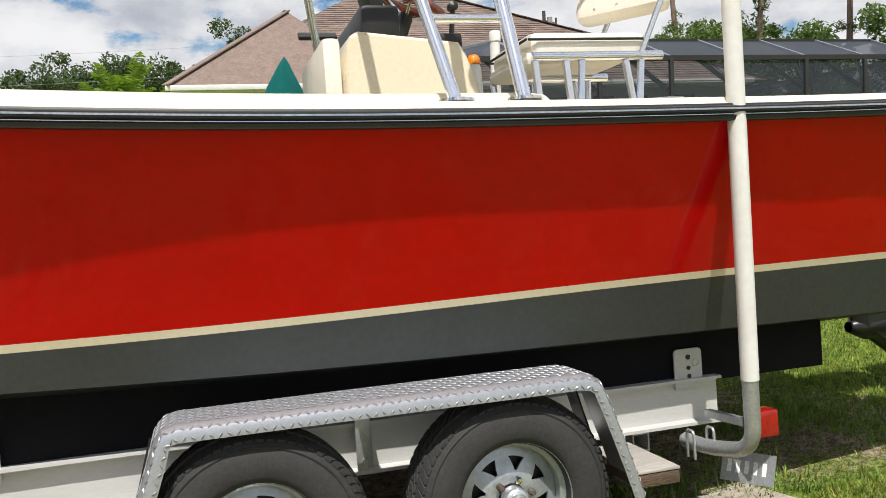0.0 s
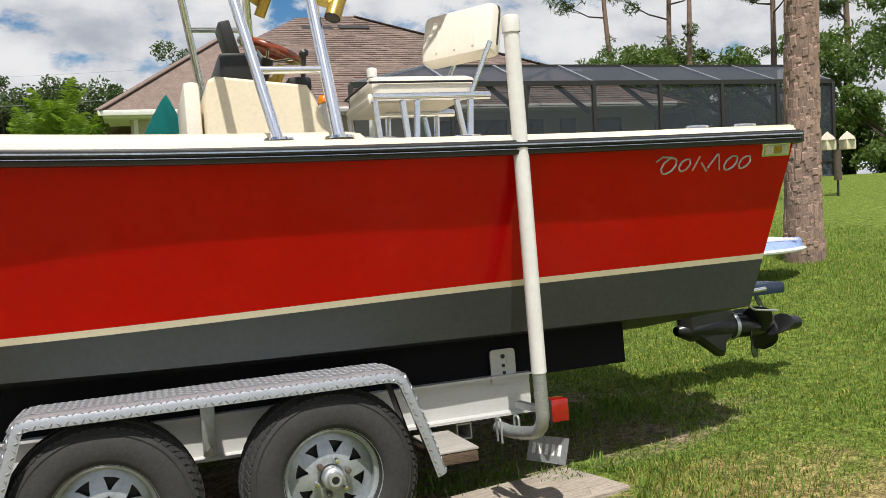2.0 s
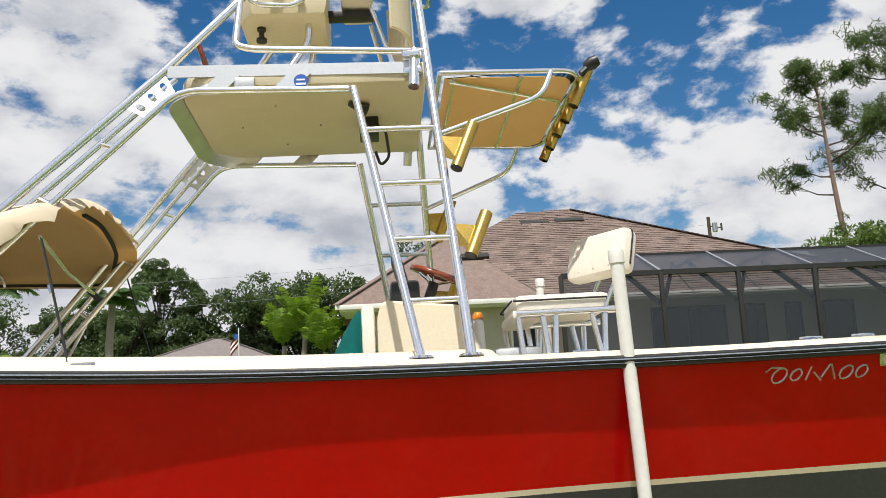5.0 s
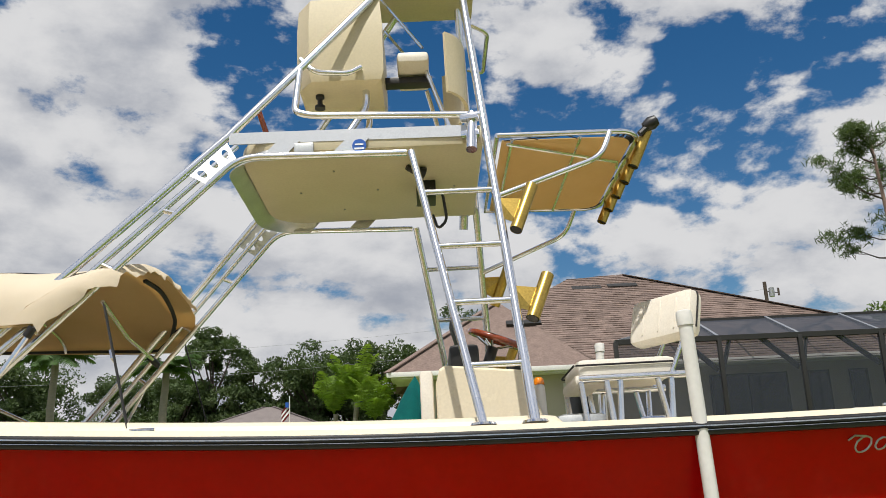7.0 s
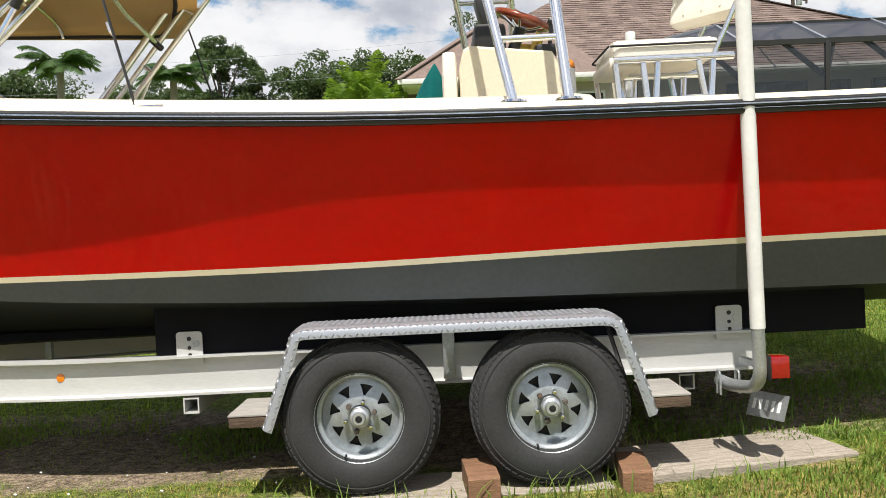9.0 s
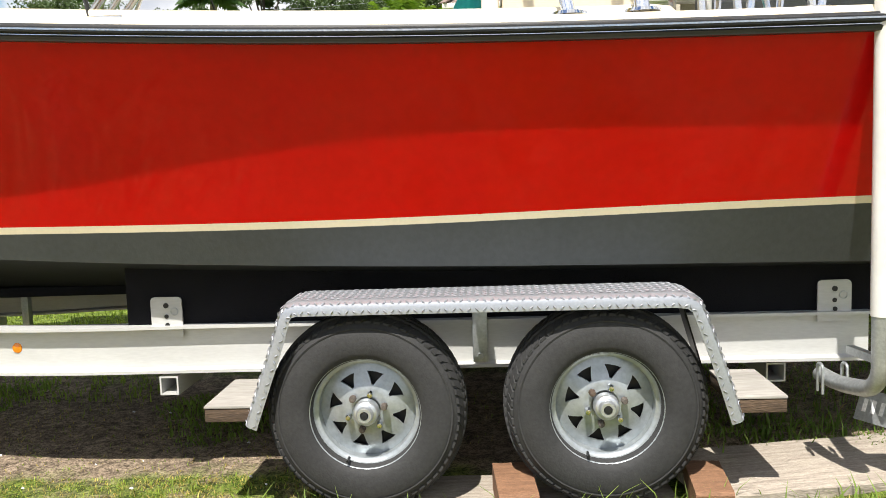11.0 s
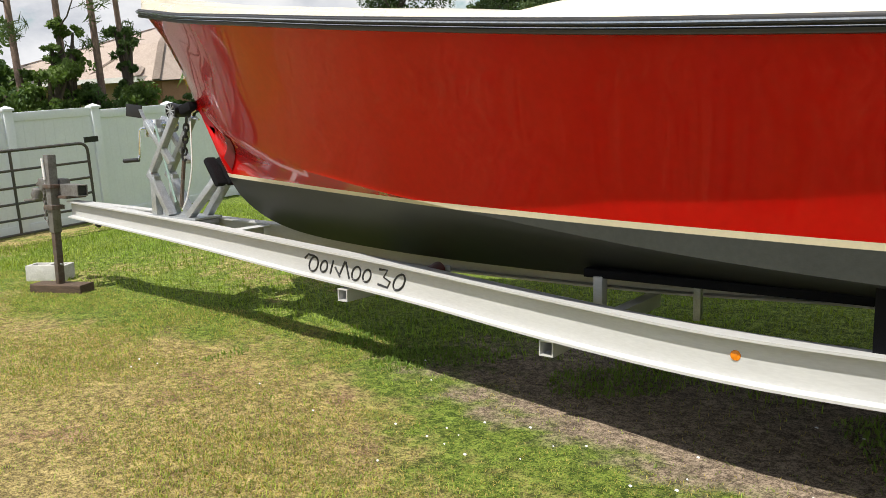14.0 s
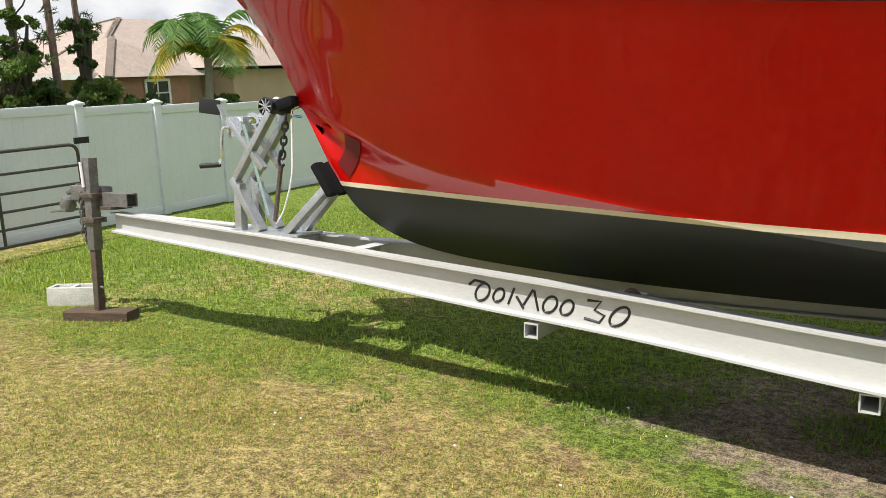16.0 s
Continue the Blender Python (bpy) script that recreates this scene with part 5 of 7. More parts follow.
# ---- helm console, seat and loose things in the cockpit ----
console = thing("helm_console", "cream moulded steering console with mahogany wheel", "console", (1.25, C, 1.2), boat=True)
side_pts = [(0.985, 1.20), (1.60, 1.20), (1.60, 1.90), (1.535, 2.10), (1.50, 2.155), (1.05, 2.205), (1.015, 2.185), (0.99, 2.10)]
inset = 0.025
rows = []
for y, k in ((-0.40, 0.97), (-0.385, 1.0), (0.385, 1.0), (0.40, 0.97)):
    cx, cz = 1.27, 1.7
    rows.append([(cx + (x - cx) * k, C + y, cz + (z - cz) * k) for x, z in side_pts])
v, f = sheet(rows, closed=True)
f += [tuple(range(8)), tuple(range(24, 32))[::-1]]
part("console_body", (v, f), CREAM_GEL, console, "cream console moulding", 30)
part("front_cushion", box((0.895, C - 0.37, 1.55), (0.975, C + 0.37, 2.185), 0.025), VINYL, console, "padded cream cushion on the console's front")
wheel_c, wheel_n = Vector((1.39, C - 0.02, 2.42)), Vector((0.35, -0.15, 0.92)).normalized()
u = wheel_n.orthogonal().normalized()
w = wheel_n.cross(u)
steer = part("steering_wheel", tube([wheel_c + (u * math.cos(a) + w * math.sin(a)) * 0.165 for a in [2 * math.pi * k / 28 for k in range(29)]], 0.022, 10), MAHOGANY, console, "varnished mahogany steering wheel")
for k in range(5):
    a = 2 * math.pi * k / 5
    part("spoke", tube([wheel_c + (u * math.cos(a) + w * math.sin(a)) * 0.16, wheel_c - wheel_n * 0.07], 0.008, 8), CHROME, steer)
part("wheel_boss", rod(wheel_c - wheel_n * 0.05, wheel_c - wheel_n * 0.24, 0.035, 14), BLACK_PLASTIC, console)
part("instrument_pod", box((1.08, C - 0.33, 2.18), (1.26, C + 0.33, 2.34), 0.03), BLACK_PLASTIC, console)
part("plotter", moved(box((-0.02, -0.10, -0.10), (0.04, 0.10, 0.08), 0.012), Matrix.Translation((1.13, C - 0.22, 2.42)) @ Matrix.Rotation(radians(-14), 4, "Y")), BLACK_PLASTIC, console, "black chart plotter")
part("throttle", [rod((1.50, C - 0.28, 2.15), (1.52, C - 0.28, 2.33), 0.012, 8), lathe([(0, 0.03), (0.022, 0.02), (0.022, -0.02), (0, -0.03)], (1.52, C - 0.28, 2.34), (0, 1, 0), 12)], BLACK_PLASTIC, console)
part("throttle_box", box((1.42, C - 0.34, 2.14), (1.54, C - 0.22, 2.21), 0.02), BLACK_PLASTIC, console)

chair = thing("helm_chair", "cream vinyl helm chair on a tubular frame", "chair", (2.12, 3.98, 1.2), boat=True)
part("seat", box((1.82, 3.71, 2.075), (2.41, 4.23, 2.190), 0.045), VINYL, chair, "padded cream seat cushion")
part("seat_pad_front", box((1.80, 3.71, 2.035), (1.98, 4.23, 2.10), 0.03), VINYL, chair)
part("piping", tube(bend([(1.81, 3.699, 2.15), (2.41, 3.699, 2.15), (2.421, 4.24, 2.15), (1.80, 4.24, 2.15), (1.80, 3.70, 2.15)], 0.05), 0.006, 6), BLACK_WEB, chair)
bm_ = Matrix.Translation((2.45, 3.97, 2.455)) @ Matrix.Rotation(radians(38), 4, "Z") @ Matrix.Rotation(radians(18), 4, "Y")
part("backrest", moved(box((-0.062, -0.235, -0.150), (0.062, 0.235, 0.150), 0.045), bm_), VINYL, chair, "padded cream backrest with creases")
part("back_piping", moved(tube(bend([(0.0, -0.238, -0.10), (0.0, -0.238, 0.152), (0.0, 0.238, 0.152), (0.0, 0.238, -0.10)], 0.05), 0.006, 6), bm_), BLACK_WEB, chair)
for k in (-0.12, 0.0, 0.12):
    part("crease", moved(box((-0.067, k - 0.006, -0.11), (-0.059, k + 0.006, 0.10), 0.003), bm_), VINYL, chair)
for y in (3.69, 4.25):
    part("arm_tube", tube(bend([(1.82, y, 2.07), (2.44, y, 2.07), (2.47, y, 2.07)], 0.02), 0.022, 12), POLISHED, chair)
    part("arm_tube", tube(bend([(2.36, y, 2.07), (2.50, y, 2.36)], 0.02), 0.014, 10), POLISHED, chair)
    for xa, xb in ((1.90, 1.83), (1.98, 2.06), (2.06, 2.00), (2.36, 2.30), (2.28, 2.42)):
        part("leg", rod((xa if xb > 1.9 else xb, y, 2.05), (xb if xb > 1.9 else xa, y + (0.03 if y < 4 else -0.03), 1.2), 0.018, 8), POLISHED, chair)

tarp_rows = []
for k, (r, z) in enumerate(((0.36, 1.2), (0.27, 1.75), (0.17, 2.02), (0.10, 2.16), (0.035, 2.28), (0.004, 2.325))):
    tarp_rows.append([(0.74 + 0.10 * (z - 1.2) + r * (1 + 0.12 * math.sin(5 * a + k)) * math.cos(a) * 0.85, 4.85 + r * (1 + 0.12 * math.sin(5 * a + k)) * math.sin(a), z) for a in [2 * math.pi * i / 26 for i in range(26)]])
solo("canvas_cover", sheet(tarp_rows, closed=True), TEAL, "teal canvas cover draped to a point in the cockpit", "cover", (0.8, 4.85, 1.2), boat=True, smooth=60)
bott = thing("flare_canister", "white canister with an orange cap standing in the cockpit", "canister", (1.63, 3.9, 1.2), boat=True)
part("canister", lathe([(0, 0), (0.036, 0.0), (0.034, 0.86), (0.028, 0.88)], (1.63, 3.9, 1.2), (-0.02, 0, 1), 16), PVC, bott)
part("cap", lathe([(0.034, 0.0), (0.032, 0.03), (0.018, 0.045), (0, 0.047)], (1.613, 3.9, 2.08), (-0.02, 0, 1), 16), AMBER, bott)
solo("cooler_lid", box((1.68, 3.75, 1.78), (1.98, 4.05, 1.885), 0.05), ALU_DULL, "grey padded lid behind the console", "lid", (1.8, 3.9, 1.78), boat=True)
part("cooler_box", box((1.66, 3.72, 1.2), (2.0, 4.08, 1.78), 0.02), PVC, console)

# ---- deck fittings, emblem, lamps ----
def cleat(x, h, z):
    c = thing("mooring_cleat", "stainless pop-up cleat set flush in the cream deck", "cleat", (x, C - h, z), boat=True, group="deck cleats")
    part("base", moved(lathe([(0, 0.006), (0.055, 0.006), (0.065, 0)], (0, 0, 0), (0, 0, 1), 20), Matrix.Translation((x, C - h, z)) @ Matrix.Diagonal((1.25, 0.5, 1, 1))), CHROME, c)
    part("horn", tube([(x - 0.06, C - h, z + 0.014), (x, C - h, z + 0.016), (x + 0.06, C - h, z + 0.014)], 0.007, 8), CHROME, c)


for x, z in ((-0.44, 1.812), (2.03, 1.738), (3.22, 1.741), (3.50, 1.741)):
    cleat(x, 1.22, z)
    cleat(x, -1.22, z)


def strokes_on(place, strokes, r):
    """Raised strokes; place turns (along, up) into a point."""
    return [tube(bend([place(*p) for p in s], 0.05, 4), r, 6) for s in strokes]


def ring_stroke(cx, cz, a, b, lean, n=18):
    return [(cx + a * math.cos(2 * math.pi * k / n) + lean * b * math.sin(2 * math.pi * k / n), cz + b * math.sin(2 * math.pi * k / n)) for k in range(n + 1)]


# plain emblem shapes: rings and slanted bars
def emblem_strokes():
    out = [[(-0.02, 0.70), (0.04, 0.96), (0.15, 0.92)]]
    for cx, big in ((0.12, 1.12), (0.285, 0.85), (0.78, 1.0), (0.935, 0.9)):
        out.append(ring_stroke(cx, 0.44, 0.060 * big, 0.40 * big, 0.07))
    out += [[(0.44, 0.92), (0.38, 0.10)], [(0.46, 0.55), (0.53, 0.02)], [(0.62, 1.0), (0.53, 0.20)], [(0.63, 0.98), (0.67, 0.05)]]
    return out


emblem = thing("hull_emblem", "chrome emblem of plain rings and bars on the red hull", "emblem", (3.18, 2.85, 1.57), boat=True)
for s in emblem_strokes():
    def on_hull(a, b):
        x, z = 2.915 + a * 0.535, 1.532 + b * 0.078 + 0.0 * a
        return Vector((x, hull_y(x, z) - 0.003, z))
    part("stroke", tube([on_hull(*p) for p in s], 0.0048, 6), SIDE_ALU, emblem)
marks = thing("beam_marking", "black marking of plain rings and bars on the white trailer beam", "marking", (-3.55, 3.6, 0.58), boat=True)


def on_beam(a, b):
    x = -4.02 + a * 0.92
    s = np.interp(-x, [-r[1] for r in RAIL], [r[0] for r in RAIL])
    xx, h, top, tall = curve_at(RAIL, float(s))
    return Vector((x, C - h + 0.0455, top - tall * 0.82 + b * tall * 0.56))


for s in [[(x * 0.68, z) for x, z in q] for q in emblem_strokes()] + [[(0.76, 0.95), (0.84, 1.0), (0.80, 0.58), (0.86, 0.40), (0.83, 0.05), (0.74, 0.12)], ring_stroke(0.945, 0.48, 0.046, 0.46, 0.07)]:
    v, f = tube([on_beam(*p) for p in s], 0.0082, 6)
    part("stroke", (v, f), INK, marks)

lampn = thing("stern_side_light", "clear rectangular side light in a chrome bezel", "light", (3.59, 2.85, 1.62), boat=True)
y0 = hull_y(3.59, 1.62)
tiltm = Matrix.Translation((3.59, y0, 1.62)) @ Matrix.Rotation(radians(18), 4, "X") @ Matrix.Rotation(radians(2), 4, "Z")
part("bezel", moved(box((-0.085, -0.010, -0.034), (0.085, 0.01, 0.034), 0.006), tiltm), CHROME, lampn)
part("lens", moved(box((-0.070, -0.014, -0.023), (0.070, 0.0, 0.023), 0.004), tiltm), CLEAR_LENS, lampn)
part("reflector", moved(box((-0.02, -0.0155, -0.019), (0.03, 0.0, 0.019), 0.003), tiltm), GOLD, lampn)
solo("fender_buoy", lathe([(0, -0.12), (0.05, -0.10), (0.065, 0.0), (0.05, 0.10), (0, 0.12)], (3.80, 3.35, 1.45), (0.1, 0.2, 1), 20), PVC, "white fender hanging at the stern", "fender", (3.8, 3.35, 1.45), boat=True)

# ---- stern drive ----
drive = thing("stern_drive", "black stern drive leg with twin propellers", "propeller", (4.3, C, 0.42), boat=True)


def fin(poly, half):
    """An upright blade-like body, thin at its rim."""
    n = len(poly)
    cx, cz = sum(p[0] for p in poly) / n, sum(p[1] for p in poly) / n
    rows = [[(cx + (x - cx) * k, C + y, cz + (z - cz) * k) for x, z in poly] for y, k in ((-half, 0.72), (-half * 0.5, 0.93), (0, 1.0), (half * 0.5, 0.93), (half, 0.72))]
    v, f = sheet(rows, closed=True)
    return v, f + [tuple(range(n)), tuple(range(4 * n, 5 * n))[::-1]]


part("skeg", fin([(3.84, 0.80), (4.20, 0.80), (4.26, 0.70), (4.26, 0.53), (4.19, 0.49), (4.175, 0.405), (4.13, 0.41), (4.02, 0.49), (3.89, 0.585), (3.85, 0.61)], 0.07), BRONZE_BLACK, drive, "black painted gearcase and skeg")
part("gearcase", lathe([(0.03, -0.30), (0.075, -0.20), (0.082, 0.0), (0.082, 0.14), (0.075, 0.22)], (4.13, C, 0.600), (1, 0, -0.02), 24), BRONZE_BLACK, drive)
part("collar", lathe([(0.088, -0.014), (0.092, 0.0), (0.088, 0.014), (0.07, 0.014)], (4.26, C, 0.598), (1, 0, -0.02), 24), ALU_DULL, drive, "grey collar ring")
part("hub", lathe([(0.075, 0.0), (0.072, 0.14), (0.062, 0.26), (0.058, 0.28), (0.055, 0.40), (0.046, 0.50), (0.040, 0.515), (0, 0.515)], (4.29, C, 0.590), (1, 0, -0.05), 24), BRONZE_BLACK, drive)


def blade(centre, turn, hand):
    rows = []
    for i in range(9):
        r = 0.055 + 0.155 * i / 8
        wide = 0.20 * math.sin(math.pi * (0.30 + 0.62 * i / 8)) ** 0.8
        pitch = radians(62 - 30 * i / 8) * hand
        row = []
        for k in range(7):
            t = (k / 6 - 0.5) * wide
            a = turn + math.sin(pitch) * t / r * 0.9
            row.append(centre + Vector((math.cos(pitch) * t, r * math.cos(a), r * math.sin(a))))
        rows.append(row)
    return thick_sheet(rows, 0.006)


for x, hand, off in ((4.41, 1, 0.4), (4.56, -1, 1.1)):
    for k in range(3):
        part("propeller_blade", blade(Vector((x, C, 0.580)), off + 2 * math.pi * k / 3, hand), BRONZE_BLACK, drive, smooth=60)
part("upper_leg", fin([(3.70, 1.0), (4.05, 0.97), (4.20, 0.84), (4.20, 0.79), (3.72, 0.79)], 0.10), BRONZE_BLACK, drive)
part("cover", box((4.22, C - 0.12, 0.785), (4.62, C + 0.12, 0.862), 0.022), material("dark blue paint", (0.02, 0.035, 0.07), 0.25), drive, "dark blue drive cover")
part("trim_ram", rod((3.70, C - 0.22, 0.80), (4.42, C - 0.16, 0.83), 0.016, 10), CHROME, drive)
part("water_pickup", tube(bend([(3.66, C - 0.9, 0.86), (3.72, C - 0.9, 0.80), (3.88, C - 0.9, 0.78)], 0.03), 0.006, 6), ALU_DULL, drive)

# ---- winch stand, tongue, jack ----
stand = thing("winch_stand", "galvanised bow winch stand with strap, chain and rollers", "winch stand", (-5.7, C, 0.78), boat=True)
part("base_plate", box((-6.02, C - 0.13, 0.772), (-5.40, C + 0.13, 0.79), 0.004), ALU_DULL, stand)
part("stand_pedestal", box((-5.98, C - 0.085, 0.70), (-5.50, C + 0.085, 0.772), 0.004), ALU_DULL, stand)
for y in (-0.085, 0.085):
    part("strut", slab((-5.74, C + y, 0.79), (-5.97, C + y, 1.13), 0.075, 0.05, (1, 0, 0.6), 0.006), ALU_DULL, stand)
    part("strut", slab((-5.99, C + y, 1.08), (-5.62, C + y, 1.56), 0.060, 0.045, (1, 0, -0.6), 0.006), ALU_DULL, stand)
    part("strut", slab((-5.70, C + y, 1.20), (-5.99, C + y, 1.52), 0.05, 0.04, (1, 0, 0.6), 0.006), ALU_DULL, stand)
    part("pad_strut", slab((-5.52, C + y, 0.79), (-5.205, C + y * 0.65, 1.085), 0.07, 0.05, (1, 0, -0.6), 0.006), ALU_DULL, stand)
    part("post", box((-5.955, C + y - 0.03, 0.79), (-5.895, C + y + 0.03, 1.10), 0.004), ALU_DULL, stand)
for y in (-0.055, 0.055):
    part("bow_pad", slab((-5.285, C + y, 1.24), (-5.155, C + y, 1.045), 0.09, 0.055, (1, 0, 0.7), 0.018), CARPET, stand, "black carpeted bow pad")
roller = part("bow_roller", lathe([(0.050, -0.10), (0.060, -0.098), (0.060, -0.06), (0.040, 0.0), (0.060, 0.06), (0.060, 0.098), (0.050, 0.10)], (-5.655, C, 1.60), (0, 1, 0), 24), RUBBER_BLACK, stand, "black rubber bow roller with open spokes")
for k in range(9):
    a = 2 * math.pi * k / 9
    part("spoke", rod((-5.655, C - 0.098, 1.60), (-5.655 + 0.052 * math.cos(a), C - 0.098, 1.60 + 0.052 * math.sin(a)), 0.005, 5), ALU_DULL, roller)
part("roller_core", lathe([(0.0, -0.09), (0.05, -0.085), (0.05, 0.085), (0, 0.09)], (-5.655, C, 1.60), (0, 1, 0), 16), BLACK_PLASTIC, roller)
part("roller_arm", slab((-5.60, C, 1.60), (-5.46, C, 1.635), 0.14, 0.075, bev=0.025), CARPET, stand, "black padded roller arm")
winch = part("winch_body", box((-6.02, C - 0.09, 1.40), (-5.86, C + 0.06, 1.54), 0.012), ALU_DULL, stand, "zinc hand winch")
part("winch_drum", lathe([(0.065, -0.05), (0.065, -0.045), (0.035, -0.045), (0.035, 0.045), (0.065, 0.045), (0.065, 0.05)], (-5.82, C, 1.50), (0, 1, 0), 18), CHROME, winch)
part("winch_gear", lathe([(0, 0.01), (0.07, 0.01), (0.07, -0.006), (0, -0.006)], (-5.93, C - 0.10, 1.47), (0, 1, 0), 24), CHROME, winch)
part("crank", tube(bend([(-5.97, C - 0.11, 1.47), (-6.00, C - 0.14, 1.47), (-6.03, C - 0.14, 1.25), (-6.04, C - 0.16, 1.22)], 0.02), 0.010, 8), CHROME, winch)
part("grip", rod((-6.03, C - 0.15, 1.225), (-6.17, C - 0.19, 1.215), 0.017, 10), BLACK_PLASTIC, winch)
part("flag_plate", slab((-6.30, C - 0.05, 1.62), (-6.14, C - 0.02, 1.60), 0.012, 0.10, bev=0.002), BLACK_PLASTIC, stand)
part("plate_arm", slab((-6.02, C - 0.03, 1.42), (-6.14, C - 0.03, 1.62), 0.03, 0.008), ALU_DULL, stand)
part("winch_strap", slab((-5.84, C - 0.11, 1.49), (-5.66, C - 0.10, 0.90), 0.026, 0.004, (0, 1, 0.1)), material("green strap", (0.25, 0.35, 0.32), 0.8), stand)
part("turnbuckle", tube([(-5.565, C - 0.07, 1.22), (-5.60, C - 0.07, 1.05), (-5.635, C - 0.07, 0.86)], 0.015, 8), BARE_RUST, stand)
part("safety_strap", tube(bend([(-5.47, C - 0.06, 1.52), (-5.47, C - 0.07, 1.15), (-5.56, C - 0.07, 0.92), (-5.64, C - 0.06, 0.84)], 0.12, 6), 0.006, 6), DECAL_WHITE, stand)


def chain(points, link, mat, parent, r=0.006):
    pts = [Vector(p) for p in points]
    n = 0
    for a, b in zip(pts, pts[1:]):
        count = max(1, int((b - a).length / link))
        for k in range(count):
            c = a.lerp(b, (k + 0.5) / count)
            d = (b - a).normalized()
            o = d.orthogonal().normalized() if n % 2 else d.cross(d.orthogonal()).normalized()
            ring = [c + d * (0.72 * link * math.cos(t)) + o * (0.42 * link * math.sin(t)) for t in [2 * math.pi * i / 10 for i in range(11)]]
            part("chain_link", tube(ring, r, 5, caps=False), mat, parent)
            n += 1


chain([(-5.515, C - 0.06, 1.54), (-5.555, C - 0.07, 1.27)], 0.044, BLACK_PLASTIC, stand, 0.008)
part("hook", tube(bend([(-5.555, C - 0.07, 1.30), (-5.585, C - 0.07, 1.26), (-5.57, C - 0.07, 1.21), (-5.54, C - 0.07, 1.23)], 0.02), 0.010, 8), BLACK_PLASTIC, stand)
part("bow_eye", tube(bend([(-5.44, C - 0.02, 1.60), (-5.50, C - 0.02, 1.58), (-5.50, C - 0.02, 1.54), (-5.42, C - 0.02, 1.53)], 0.02), 0.008, 8), CHROME, boat)
tape = [[hull_point(s - 0.018 * (1 - v), v, -1) + Vector((-0.003, -0.006, -0.004)) for v in (0.36, 0.45, 0.54, 0.63, 0.72, 0.81, 0.9, 0.99)] for s in (0.078, 0.084, 0.090, 0.096, 0.101)]
part("tape_patch", sheet(tape), RED_TAPE, boat, "dark red tape patch on the bow", 60)

hitch = thing("trailer_coupler", "galvanised coupler and square hitch tube on the tongue", "trailer coupler", (-7.5, C, 0.85), boat=True)
part("hitch_tube", [hollow((-7.42, C - 0.02, 0.935), (-7.10, C - 0.02, 0.935), 0.10, 0.008)], OLD_STEEL, hitch)
part("tube_plug", box((-7.125, C - 0.055, 0.90), (-7.115, C + 0.015, 0.97)), BLACK_PLASTIC, hitch)
part("actuator", slab((-7.80, C, 0.97), (-7.40, C, 0.97), 0.10, 0.12, bev=0.02), OLD_STEEL, hitch)
part("ball_socket", lathe([(0.05, -0.05), (0.065, 0.0), (0.05, 0.05), (0, 0.06)], (-7.90, C, 0.87), (0.2, 0, 1), 16), OLD_STEEL, hitch)
part("socket_lip", slab((-8.05, C, 0.81), (-7.85, C, 0.83), 0.13, 0.02, bev=0.006), OLD_STEEL, hitch)
part("latch", slab((-7.88, C, 0.96), (-7.74, C, 1.03), 0.05, 0.03, bev=0.006), OLD_STEEL, hitch)
part("tongue_plate", box((-7.40, C - 0.10, 0.86), (-7.25, C + 0.10, 0.885), 0.004), BARE_RUST, hitch)
chain([(-7.60, C - 0.10, 0.98), (-7.58, C - 0.11, 0.66), (-7.55, C - 0.10, 0.60), (-7.52, C - 0.10, 0.68), (-7.50, C - 0.09, 0.92)], 0.040, OLD_STEEL, hitch)
chain([(-7.63, C - 0.07, 0.98), (-7.61, C - 0.09, 0.74), (-7.57, C - 0.09, 0.96)], 0.040, OLD_STEEL, hitch)

jack = thing("tongue_jack", "square steel tongue jack post on a timber foot", "trailer jack", (-7.46, 4.06, 0.08), boat=True)
part("outer_post", box((-7.50, 4.01, 0.55), (-7.42, 4.09, 1.25), 0.006), OLD_STEEL, jack, "galvanised square post")
part("inner_post", box((-7.49, 4.02, 0.075), (-7.43, 4.08, 0.60), 0.004), BARE_RUST, jack, "rusty dark inner post")
part("foot_pin", rod((-7.52, 4.05, 0.26), (-7.40, 4.05, 0.26), 0.010, 8), ALU_DULL, jack)
part("pin_handle", rod((-7.48, 4.0, 1.03), (-7.50, 4.0, 1.22), 0.012, 8), DECAL_WHITE, jack)
part("mount_clamp", box((-7.52, 3.99, 0.76), (-7.38, 4.11, 0.80), 0.005), BARE_RUST, jack)
part("mount_clamp", box((-7.52, 3.99, 0.95), (-7.38, 4.11, 0.985), 0.005), BARE_RUST, jack)


def timber(name, lo, hi, mat, label, turn=0.0, tilt=0.0, category="timber", seed=1, boat_frame=True):
    """A sawn piece with worn, slightly wavy edges."""
    lo, hi = Vector(lo), Vector(hi)
    c, h = (lo + hi) / 2, (hi - lo) / 2
    rnd = random.Random(seed)
    n = 14
    rows = []
    for i in range(n + 1):
        x = -h.x + 2 * h.x * i / n
        ring = [(-h.y, -h.z), (h.y, -h.z), (h.y, h.z * 0.8), (h.y * 0.93, h.z), (0, h.z * 1.02), (-h.y * 0.93, h.z), (-h.y, h.z * 0.8)]
        rows.append([Vector((x, y * (1 + rnd.uniform(-0.012, 0.012)), z + rnd.uniform(-0.0015, 0.0015))) for y, z in ring])
    v, f = sheet(rows, closed=True)
    m = len(rows[0])
    f += [tuple(range(m))[::-1], tuple(range(len(v) - m, len(v)))]
    o = new(name, to_mesh(name, [(v, f)], mat, 30))
    o.matrix_world = (BOAT if boat_frame else IDENT) @ pose(*c, 0, tilt, turn)
    return tagged(o, label, category)


